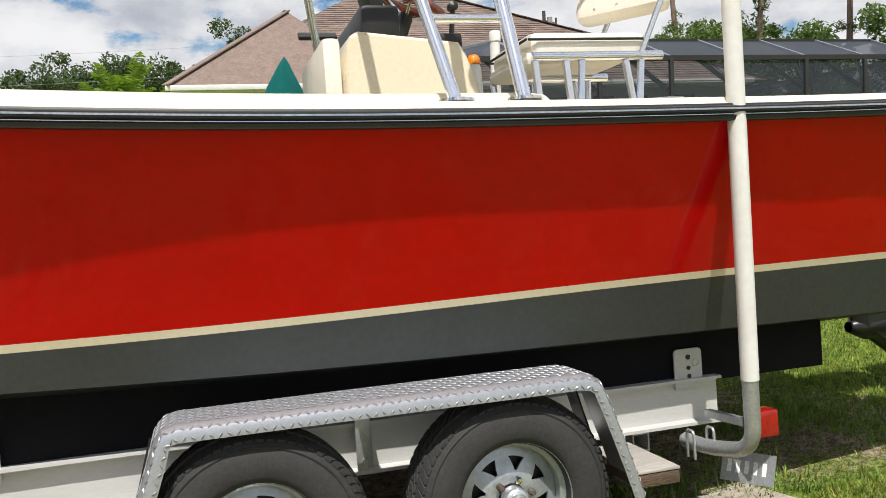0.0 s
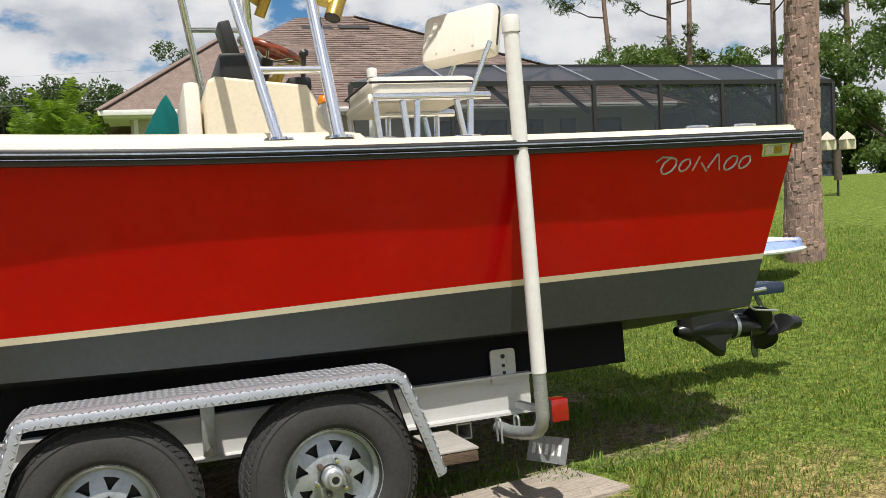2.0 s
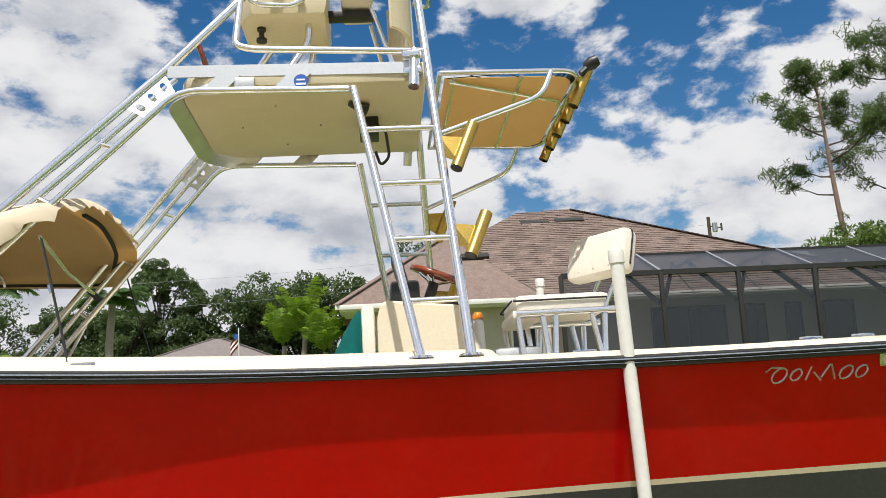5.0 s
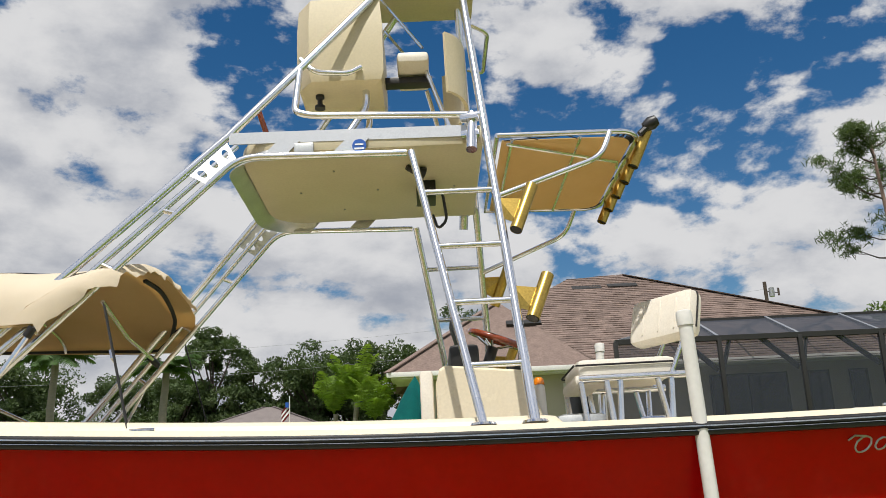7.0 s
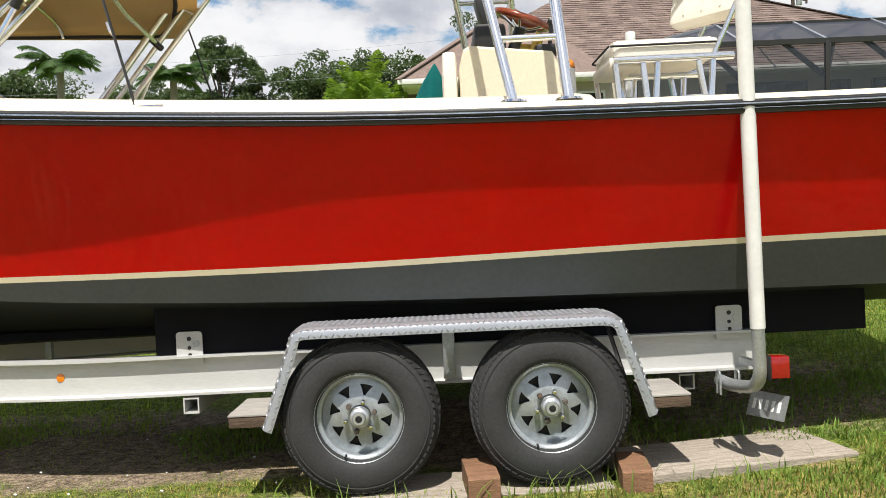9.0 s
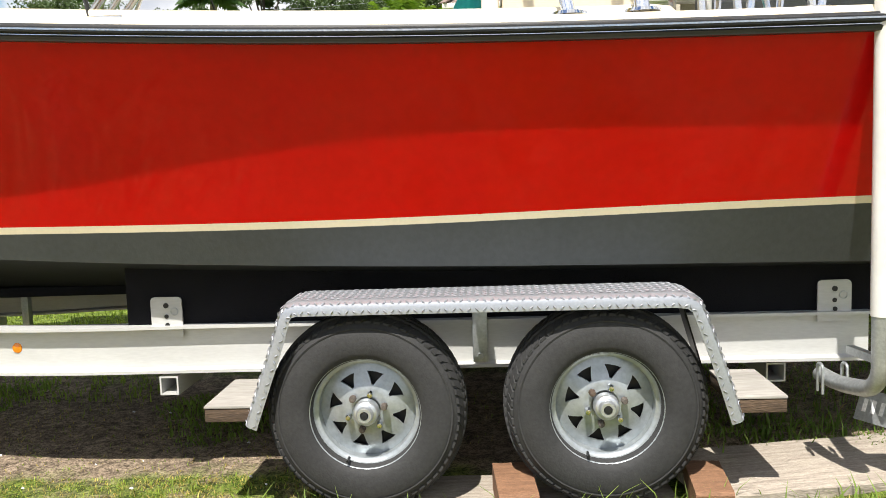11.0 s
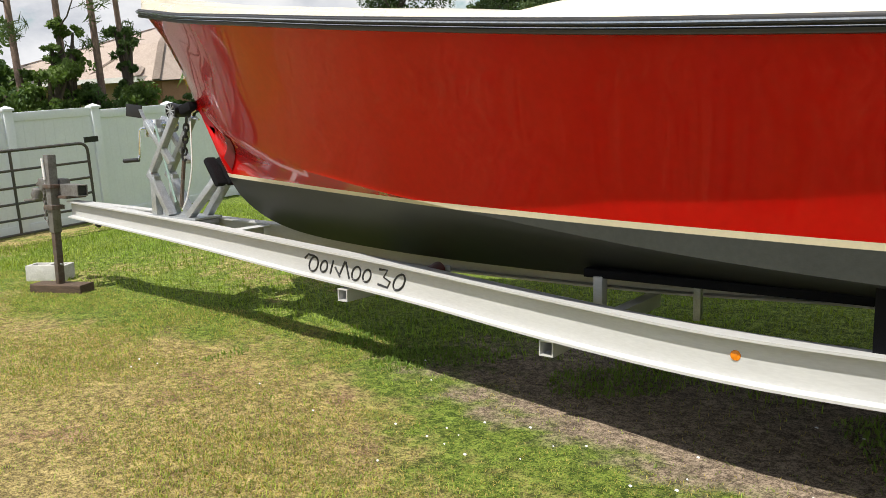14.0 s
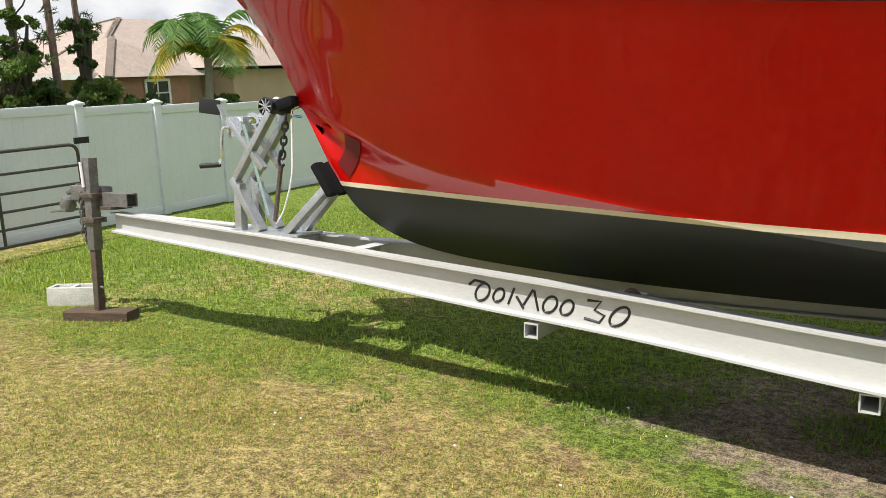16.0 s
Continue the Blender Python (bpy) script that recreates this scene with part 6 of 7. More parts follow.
timber("plank", (1.60, 2.93, 0.020), (2.72, 3.43, 0.064), PLANK, "wide weathered grey plank lying on the grass behind the wheel", 11, seed=3, category="plank")
timber("plank", (0.38, 2.80, -0.02), (1.56, 3.20, 0.022), PLANK, "weathered grey plank under the trailer wheels", 2, seed=4, category="plank")
timber("plank", (-0.30, 2.72, -0.03), (0.20, 2.96, 0.012), PLANK, "half-buried weathered plank in front of the wheel", -6, seed=5, category="plank")
timber("wheel_chock", (0.90, 2.72, 0.012), (1.04, 3.05, 0.125), TIMBER_BROWN, "brown timber block wedged before the wheel", 4, seed=6, category="chock")
timber("wheel_chock", (1.60, 2.74, 0.012), (1.73, 3.07, 0.115), TIMBER_BROWN, "brown timber block wedged behind the wheel", -5, seed=7, category="chock")
timber("jack_foot_board", (-7.72, 3.96, 0.0), (-7.20, 4.16, 0.078), TIMBER_DARK, "dark rotting timber board under the jack", 24, seed=8, category="board")


def cinder_block():
    b = thing("concrete_block", "grey two-hole concrete block on the lawn", "concrete block", (-8.20, 4.36, -0.10), boat=True)
    m = BOAT.inverted() @ BOAT @ pose(-8.20, 4.36, 0.045, 0, 0, 32)
    geos = []
    for lo, hi in (((-0.2, -0.1, -0.10), (0.2, -0.068, 0.10)), ((-0.2, 0.068, -0.10), (0.2, 0.1, 0.10)), ((-0.2, -0.07, -0.10), (-0.168, 0.07, 0.10)), ((0.168, -0.07, -0.10), (0.2, 0.07, 0.10)), ((-0.018, -0.07, -0.10), (0.018, 0.07, 0.10))):
        geos.append(moved(box(lo, hi, 0.004), m))
    part("block", geos, CONCRETE, b)


cinder_block()
# keel supports between the beams
keels = thing("keel_support", "white post and dark timber carrying the keel", "keel support", (-1.95, 3.9, 0.43), boat=True)
part("post", box((-1.99, 3.85, 0.42), (-1.94, 3.91, 0.70), 0.005), ALU_BEAM, keels)
part("post", box((-1.64, 4.31, 0.42), (-1.60, 4.35, 0.68), 0.005), ALU_DULL, keels)
part("keel_bunk", box((-2.05, 3.86, 0.69), (-0.7, 3.93, 0.735), 0.006), CARPET, keels)
roll = thing("keel_roller", "reddish rubber keel roller on a bracket", "keel roller", (-3.35, C, 0.55), boat=True)
part("roller", lathe([(0.03, -0.12), (0.055, -0.11), (0.035, 0), (0.055, 0.11), (0.03, 0.12)], (-3.28, C, 0.55), (0, 1, 0), 18), material("red-brown rubber", (0.14, 0.03, 0.02), 0.6), roll)
part("bracket", box((-3.36, C - 0.14, 0.44), (-3.20, C - 0.125, 0.58), 0.004), ALU_DULL, roll)
part("bracket", box((-3.36, C + 0.125, 0.44), (-3.20, C + 0.14, 0.58), 0.004), ALU_DULL, roll)

# ---- the house and its pool cage ----
def hip_roof(x0, x1, y0, y1, z_eave, ridge_a, ridge_b, over=0.0):
    """Corners of the four faces of a hipped roof; the ridge runs from ridge_a to ridge_b."""
    A, B, Cc, D = Vector((x0, y0, z_eave)), Vector((x1, y0, z_eave)), Vector((x1, y1, z_eave)), Vector((x0, y1, z_eave))
    R, S = Vector(ridge_a), Vector(ridge_b)
    return [(A, B, S, R), (B, Cc, S), (Cc, D, R, S), (D, A, R)]


def shingle_courses(face, step=0.145, lift=0.018):
    """Courses of shingle tabs lapped up one roof face, as joined geometry."""
    P = [Vector(p) for p in face]
    n = (P[1] - P[0]).cross(P[2] - P[0]).normalized()
    if n.z < 0:
        n = -n
    low = (P[1] - P[0]).normalized()
    up = n.cross(low)
    if up.z < 0:
        up = -up
    height = max((p - P[0]).dot(up) for p in P)
    verts, faces = [], []
    rnd = random.Random(int(abs(P[0].x * 31 + P[1].y * 17)))
    def span(h):
        xs = []
        for a, b in zip(P, P[1:] + P[:1]):
            ha, hb = (a - P[0]).dot(up), (b - P[0]).dot(up)
            if (ha - h) * (hb - h) <= 0 and abs(ha - hb) > 1e-6:
                t = (h - ha) / (hb - ha)
                xs.append((a.lerp(b, t) - P[0]).dot(low))
        return (min(xs), max(xs)) if len(xs) >= 2 else None
    h = 0.001
    while h < height - 0.02:
        s0, s1 = span(h), span(min(h + step, height - 0.001))
        if s0 and s1:
            count = max(1, int((s0[1] - s0[0]) / 0.33))
            for k in range(count):
                a0, a1 = k / count, (k + 0.985) / count
                l = lift * rnd.uniform(0.6, 1.4)
                o = len(verts)
                for hh, s, zz in ((h, s0, l), (h + step, s1, 0.003)):
                    for a in (a0, a1):
                        verts.append(P[0] + low * (s[0] + (s[1] - s[0]) * a) + up * hh + n * zz)
                verts.extend([verts[o] - n * l, verts[o + 1] - n * l])
                faces += [(o, o + 1, o + 3, o + 2), (o + 4, o + 5, o + 1, o)]
        h += step
    return verts, faces


def island_vary(mat, amount=0.25):
    """Let each joined piece take a slightly different value."""
    nt = mat.node_tree
    hsv = [x for x in nt.nodes if x.type == "HUE_SAT"][0]
    geo = nt.nodes.new("ShaderNodeNewGeometry")
    mr = nt.nodes.new("ShaderNodeMapRange")
    mr.inputs["To Min"].default_value, mr.inputs["To Max"].default_value = 1 - amount, 1 + amount
    mul = nt.nodes.new("ShaderNodeMath")
    mul.operation = "MULTIPLY"
    old = hsv.inputs["Value"].links[0].from_socket
    nt.links.new(geo.outputs["Random Per Island"], mr.inputs["Value"])
    nt.links.new(old, mul.inputs[0]), nt.links.new(mr.outputs[0], mul.inputs[1]), nt.links.new(mul.outputs[0], hsv.inputs["Value"])


for mt in (SHINGLE, SHINGLE_TAN, SHINGLE_GREY):
    island_vary(mt, 0.22)


def roof(parent, faces, mat, label, courses=True, fascia=None):
    r = part("roof", [([Vector(p) for p in f], [tuple(range(len(f)))]) for f in faces], mat, parent, label, 0)
    if courses:
        for f in faces[:2] + faces[3:4]:
            tagged(part("shingle_course", shingle_courses(f), mat, r, "", 0), kind="stuff")
    caps = set()
    for f in faces:
        for a, b in zip(f, list(f[1:]) + [f[0]]):
            if abs(a.z - b.z) > 0.3 and (a.z, b.x) not in caps:
                caps.add((a.z, b.x))
                part("hip_cap", slab(a + Vector((0, 0, 0.03)), b + Vector((0, 0, 0.03)), 0.22, 0.03), mat, r)
    return r


def window_in(parent, x0, x1, z0, z1, y, kind="window", frame_mat=None, bars=0):
    w = part(kind, box((x0, y - 0.015, z0), (x1, y + 0.02, z1)), DARK_GLASS, parent, "dark glass")
    for lo, hi in (((x0 - 0.06, y - 0.05, z0 - 0.06), (x0, y + 0.02, z1 + 0.06)), ((x1, y - 0.05, z0 - 0.06), (x1 + 0.06, y + 0.02, z1 + 0.06)), ((x0, y - 0.05, z1), (x1, y + 0.02, z1 + 0.06)), ((x0, y - 0.05, z0 - 0.06), (x1, y + 0.02, z0))):
        part("window_frame", box(lo, hi, 0.008), frame_mat or WHITE_TRIM, w)
    for k in range(bars):
        x = x0 + (x1 - x0) * (k + 1) / (bars + 1)
        part("mullion", box((x - 0.02, y - 0.03, z0), (x + 0.02, y + 0.02, z1)), frame_mat or WHITE_TRIM, w)
    return w


house = thing("bungalow", "single-storey grey stucco house with brown shingle hip roof", "house", (7.0, 24.0, 1.0))
part("wall", box((0.55, 21.6, 0.6), (5.6, 31, 3.78), 0.01), STUCCO, house, "grey-beige stucco wall")
part("wall", box((5.6, 23.0, 0.6), (16.2, 31, 3.95), 0.01), STUCCO, house, "grey-beige stucco wall")
part("soffit", box((-0.05, 21.05, 3.76), (5.25, 23.2, 3.83), 0.01), WHITE_TRIM, house)
part("soffit", box((5.2, 22.4, 3.93), (16.6, 23.2, 3.99), 0.01), WHITE_TRIM, house)
part("gutter", box((-0.15, 20.93, 3.80), (5.25, 21.05, 3.93), 0.02), WHITE_TRIM, house, "white gutter along the eave")
part("gutter", box((5.2, 22.30, 3.96), (16.6, 22.42, 4.08), 0.02), WHITE_TRIM, house, "white gutter along the eave")
part("downpipe", box((0.62, 21.50, 1.0), (0.72, 21.6, 3.8), 0.01), WHITE_TRIM, house)
main_roof = hip_roof(-0.1, 17.2, 22.3, 33.5, 4.0, (5.9, 27.6, 7.50), (7.8, 27.6, 7.62))
wing_roof = hip_roof(-0.15, 5.35, 20.95, 27.5, 3.90, (3.1, 24.2, 6.25), (3.3, 26.5, 6.3))
rf = roof(house, main_roof, SHINGLE, "brown laminated shingle roof")
rw = roof(house, wing_roof, SHINGLE, "brown shingle roof of the front wing")
for x, y, z in ((6.35, 26.9, 7.06), (7.55, 26.9, 7.10), (3.7, 22.95, 5.36)):
    part("roof_vent", moved(box((-0.50, -0.16, 0.0), (0.50, 0.10, 0.085), 0.01), Matrix.Translation((x, y, z)) @ Matrix.Rotation(radians(33), 4, "X")), DARK_FRAME, rf, "dark low roof vent")
window_in(house, 1.3, 2.6, 1.9, 3.3, 21.58)
window_in(house, 4.55, 5.15, 1.2, 3.45, 21.58, "door", bars=0)
for x0, x1, z0 in ((8.9, 11.0, 1.4), (11.7, 12.2, 1.4), (12.9, 13.3, 1.9), (14.05, 14.9, 1.9)):
    window_in(house, x0, x1, z0, 3.62, 22.98, "sliding_door" if z0 < 1.5 else "window", DARK_FRAME, 1 if x1 - x0 > 1 else 0)

cage = thing("pool_cage", "bronze-framed screened pool enclosure beside the house", "pool enclosure", (13.0, 19.0, 1.3))
SCREEN_ROOF = SCREEN.copy()
[x for x in SCREEN_ROOF.node_tree.nodes if x.type == "MIX_SHADER"][0].inputs[0].default_value = 0.86
POSTS = [5.4, 7.88, 9.82, 11.77, 13.75, 15.7, 17.55, 19.5]
TOPZ, RISE, KNEE = 4.2, 4.92, 20.9
for x in POSTS:
    part("post", box((x - 0.05, 18.95, 1.2), (x + 0.05, 19.05, TOPZ), 0.006), DARK_FRAME, cage)
    part("rafter", slab((x, 19.0, TOPZ), (x if x > POSTS[0] else POSTS[1], KNEE, RISE), 0.07, 0.10), material("pale rafter edge", (0.30, 0.32, 0.36), 0.4, metal=0.4) if x == POSTS[0] else bpy.data.materials["pale rafter edge"], cage)
    if x > POSTS[0]:
        part("roof_beam", slab((x, KNEE, RISE), (x, 27.5, RISE - 0.1), 0.05, 0.10), DARK_FRAME, cage)
    for dx in (-0.75, 0.75):
        if POSTS[0] < x + (2.2 if dx > 0 else -2.2) and x < POSTS[-1] and x > POSTS[0]:
            part("knee_brace", slab((x + dx * 0.08, 19.1, TOPZ - 0.75), (x + dx, 20.2, TOPZ + 0.35), 0.06, 0.12), DARK_FRAME, cage)
for z, t in ((TOPZ, 0.12), (1.95, 0.06), (1.25, 0.08)):
    part("rail", box((POSTS[0], 18.96, z - t / 2), (POSTS[-1], 19.04, z + t / 2)), DARK_FRAME, cage)
part("rail", box((POSTS[1], KNEE - 0.05, RISE - 0.05), (POSTS[-1], KNEE + 0.05, RISE + 0.05)), DARK_FRAME, cage)
for a, b in zip(POSTS, POSTS[1:]):
    part("wall_screen", ([(a, 19.0, 1.25), (b, 19.0, 1.25), (b, 19.0, TOPZ), (a, 19.0, TOPZ)], [(0, 1, 2, 3)]), SCREEN, cage, "see-through black mesh")
    part("roof_screen", ([(a, 19.0, TOPZ), (b, 19.0, TOPZ), (b, KNEE, RISE), (a if a > POSTS[0] else b - 0.01, KNEE, RISE)], [(0, 1, 2, 3)]), SCREEN_ROOF, cage, "dense blue-black mesh")
for y in (21.2, 23.4, 25.5, 27.5):
    part("post", box((19.45, y - 0.05, 1.2), (19.55, y + 0.05, TOPZ), 0.006), DARK_FRAME, cage)
    part("post", box((16.4, y + 4 - 0.05, 1.2), (16.5, y + 4 + 0.05, TOPZ), 0.006), DARK_FRAME, cage)
part("rail", box((19.46, 19.0, TOPZ - 0.06), (19.54, 27.5, TOPZ + 0.06)), DARK_FRAME, cage)
part("wall_screen", ([(19.5, 19.0, 1.25), (19.5, 27.5, 1.25), (19.5, 27.5, TOPZ), (19.5, 19.0, TOPZ)], [(0, 1, 2, 3)]), SCREEN, cage)
part("wall_screen", ([(16.2, 27.5, 1.25), (19.5, 27.5, 1.25), (19.5, 27.5, TOPZ), (16.2, 27.5, TOPZ)], [(0, 1, 2, 3)]), SCREEN, cage)
solo("pool_deck", box((5.5, 18.8, 0.6), (19.7, 27.6, 1.28)), CONCRETE, "pale concrete pool deck", "deck", (12, 19, 1.0), kind="structure")
caddy = thing("tool_caddy", "black bucket with two yellow-handled tools beside the cage", "bucket", (15.9, 18.3, 1.25))
part("bucket", lathe([(0, 0), (0.14, 0), (0.17, 0.28), (0.165, 0.28), (0.13, 0.02)], (15.9, 18.3, 1.25), (0, 0, 1), 18), BLACK_PLASTIC, caddy)
for dx in (-0.12, 0.04):
    part("tool_handle", rod((15.9, 18.3, 1.3), (15.9 + dx, 18.32, 2.12), 0.018, 8), CREAM_PAINT, caddy)
    part("tool_grip", rod((15.82 + dx, 18.32, 2.12), (15.98 + dx, 18.32, 2.12), 0.02, 8), CREAM_PAINT, caddy)

# ---- the white fence and the field gate ----
FX = -12.65
fence = thing("privacy_fence", "white vinyl privacy fence with capped posts", "fence", (FX, 9.0, -0.45))
py = [9.14 + 1.38 * k for k in range(-9, 18)]
for k, y in enumerate(py):
    top = 1.355 - 0.034 * (max(3.0, min(13.0, y)) - 7.78)
    part("post", box((FX - 0.065, y - 0.065, -0.7), (FX + 0.065, y + 0.065, top), 0.006), WHITE_PLASTIC, fence)
    part("post_cap", (lambda c: ([(c.x + sx * 0.085, c.y + sy * 0.085, c.z + dz) for dz in (0, 0.03) for sx, sy in ((-1, -1), (1, -1), (1, 1), (-1, 1))] + [(c.x, c.y, c.z + 0.075)], [(3, 2, 1, 0), (0, 1, 5, 4), (1, 2, 6, 5), (2, 3, 7, 6), (3, 0, 4, 7), (4, 5, 8), (5, 6, 8), (6, 7, 8), (7, 4, 8)]))(Vector((FX, y, top))), WHITE_PLASTIC, fence)
    if k + 1 < len(py):
        y2 = py[k + 1]
        part("top_rail", box((FX - 0.03, y + 0.065, top - 0.16), (FX + 0.03, y2 - 0.065, top - 0.03), 0.008), WHITE_PLASTIC, fence)
        part("bottom_rail", box((FX - 0.03, y + 0.065, -0.42), (FX + 0.03, y2 - 0.065, -0.28), 0.008), WHITE_PLASTIC, fence)
        n = 8
        wide = (y2 - y - 0.13) / n
        for j in range(n):
            a = y + 0.065 + j * wide
            part("board", box((FX - 0.012, a + 0.0002, -0.30), (FX + 0.012, a + wide - 0.0002, top - 0.14), 0.0015), WHITE_PLASTIC, fence, smooth=0)

gate = thing("field_gate", "dark tubular steel field gate leaning by the white fence", "gate", (-11.6, 5.6, -0.3))
gy0, gy1, gb, gt = 3.6, 6.95, -0.24, 0.90
part("gate_frame", tube(bend([(-11.6, gy0, gb), (-11.6, gy0, gt), (-11.6, gy1, gt), (-11.6, gy1, gb)], 0.14, 6) + [Vector((-11.6, gy0, gb))], 0.022, 10), GATE_STEEL, gate, "dark steel tube frame")
for k in range(1, 5):
    z = gb + (gt - gb) * (1 - (k / 5) ** 0.9)
    part("gate_bar", rod((-11.6, gy0, z), (-11.6, gy1, z), 0.017, 8), GATE_STEEL, gate)
for y in (4.45, 5.82):
    part("gate_upright", rod((-11.6, y, gb), (-11.6, y, gt), 0.02, 8), GATE_STEEL, gate)
part("sign_plate", box((-11.63, 6.93, 0.90), (-11.6, 7.14, 0.98)), BLACK_PLASTIC, gate)
part("gate_wheel", lathe([(0.03, -0.02), (0.08, -0.02), (0.09, 0), (0.08, 0.02), (0.03, 0.02)], (-11.58, gy1, gb - 0.02), (0, 1, 0), 16), RUBBER_BLACK, gate)

# ---- neighbours ----
def small_house(name, label, x0, x1, y0, y1, base, eave, apex, roof_mat, wall_mat, group=""):
    h = thing(name, label, "house", ((x0 + x1) / 2, (y0 + y1) / 2, base), group=group)
    part("wall", box((x0 + 0.5, y0 + 0.5, base - 0.5), (x1 - 0.5, y1 - 0.5, eave), 0.01), wall_mat, h)
    cx, cy = (x0 + x1) / 2, (y0 + y1) / 2
    along = max(0.0, abs(x1 - x0) - abs(y1 - y0)) / 2
    acr = max(0.0, abs(y1 - y0) - abs(x1 - x0)) / 2
    faces = hip_roof(x0, x1, y0, y1, eave, (cx - along, cy - acr, apex), (cx + along, cy + acr, apex))
    if acr > 0:
        A, B, D, E = faces[0][0], faces[0][1], faces[2][0], faces[2][1]
        R, S = Vector((cx, cy - acr, apex)), Vector((cx, cy + acr, apex))
        faces = [(A, B, R), (B, D, S, R), (D, E, S), (E, A, R, S)]
    roof(h, faces, roof_mat, "shingled hip roof", courses=False)
    part("fascia", box((x0, y0 - 0.02, eave - 0.14), (x1, y0 + 0.02, eave + 0.02)), WHITE_TRIM, h)
    part("fascia", box((x1 - 0.02, y0, eave - 0.14), (x1 + 0.02, y1, eave + 0.02)), WHITE_TRIM, h)
    return h


nb = small_house("neighbour_house", "tan stucco house with a pinkish shingle roof", -36.0, -23.3, 15.8, 30.0, -0.9, 1.9, 4.0, SHINGLE_TAN, STUCCO_TAN)
part("brick_wing", box((-24.0, 16.4, -1.4), (-22.9, 19.2, 1.75), 0.01), BRICK_RED, nb)
wing = hip_roof(-27.0, -22.6, 16.0, 19.6, 1.78, (-26.0, 17.8, 3.0), (-24.6, 17.8, 3.0))
roof(nb, wing, SHINGLE_TAN, "pinkish shingle roof", courses=False)
wn = part("window", box((-22.92, 17.5, 0.95), (-22.87, 18.3, 1.62)), DARK_GLASS, nb)
for lo, hi in (((-22.88, 17.42, 0.9), (-22.84, 17.5, 1.7)), ((-22.88, 18.3, 0.9), (-22.84, 18.38, 1.7)), ((-22.88, 17.5, 1.62), (-22.84, 18.3, 1.7)), ((-22.88, 17.5, 0.88), (-22.84, 18.3, 0.95)), ((-22.885, 17.88, 0.95), (-22.845, 17.92, 1.62)), ((-22.885, 17.5, 1.26), (-22.845, 18.3, 1.30))):
    part("window_frame", box(lo, hi, 0.004), WHITE_TRIM, wn)
part("garage", box((-26, 20.5, -1.4), (-22.3, 28.0, 1.9), 0.01), STUCCO_TAN, nb)
part("garage_roof", [([Vector(p) for p in f], [tuple(range(len(f)))]) for f in hip_roof(-26.5, -21.8, 20.0, 28.5, 2.0, (-24.2, 22.5, 3.1), (-24.2, 26.0, 3.1))], SHINGLE_TAN, nb, "", 0)
fh = small_house("distant_house", "low distant house with grey-brown shingle roof", -14.0, -4.4, 49.0, 58.0, 1.6, 3.75, 5.55, SHINGLE_GREY, STUCCO_TAN)
pole = thing("flagpole", "thin white flagpole with a limp striped flag", "flagpole", (-6.2, 43.0, 1.5))
part("pole", rod((-6.2, 43.0, 1.0), (-6.2, 43.0, 5.3), 0.025, 8), WHITE_TRIM, pole)
for k in range(5):
    part("flag_stripe", thick_sheet([[(-6.22 - 0.08 * j, 43 + 0.04 * math.sin(j * 1.4), 5.0 - k * 0.13 - 0.10 * j - dz) for j in range(6)] for dz in (0, 0.13)], 0.01), (RED_TAPE if k % 2 == 0 else DECAL_WHITE), pole)
part("flag_canton", box((-6.40, 42.93, 4.72), (-6.23, 42.97, 4.98)), DECAL_BLUE, pole)
small_house("distant_house", "distant white-walled house beyond the palms", -30.0, -18.5, 50.0, 60.0, 1.6, 3.3, 4.6, SHINGLE_GREY, STUCCO)


# ---- vegetation ----
def leaf_cloud(points, size, rnd, flat=0.0, aspect=0.45):
    """Small leaf faces scattered at points."""
    n = len(points)
    pts = np.asarray(points, float)
    a = rnd.normal(size=(n, 3))
    a /= np.linalg.norm(a, axis=1)[:, None]
    b = rnd.normal(size=(n, 3))
    b -= (a * b).sum(1)[:, None] * a
    b /= np.linalg.norm(b, axis=1)[:, None]
    s = size * rnd.uniform(0.6, 1.4, n)[:, None]
    v = np.stack([pts - a * s, pts + b * s * aspect, pts + a * s, pts - b * s * aspect], 1).reshape(-1, 3)
    return v.tolist(), np.arange(4 * n).reshape(-1, 4).tolist()


def clumps(centres, radii, per, rnd, squash=0.6):
    out = []
    for c, r in zip(centres, radii):
        p = rnd.normal(size=(per, 3))
        p /= np.linalg.norm(p, axis=1)[:, None]
        p *= (rnd.uniform(0.25, 1.0, per) ** 0.6)[:, None] * r
        p[:, 2] *= squash
        out.append(p + np.array(c))
    return np.concatenate(out)


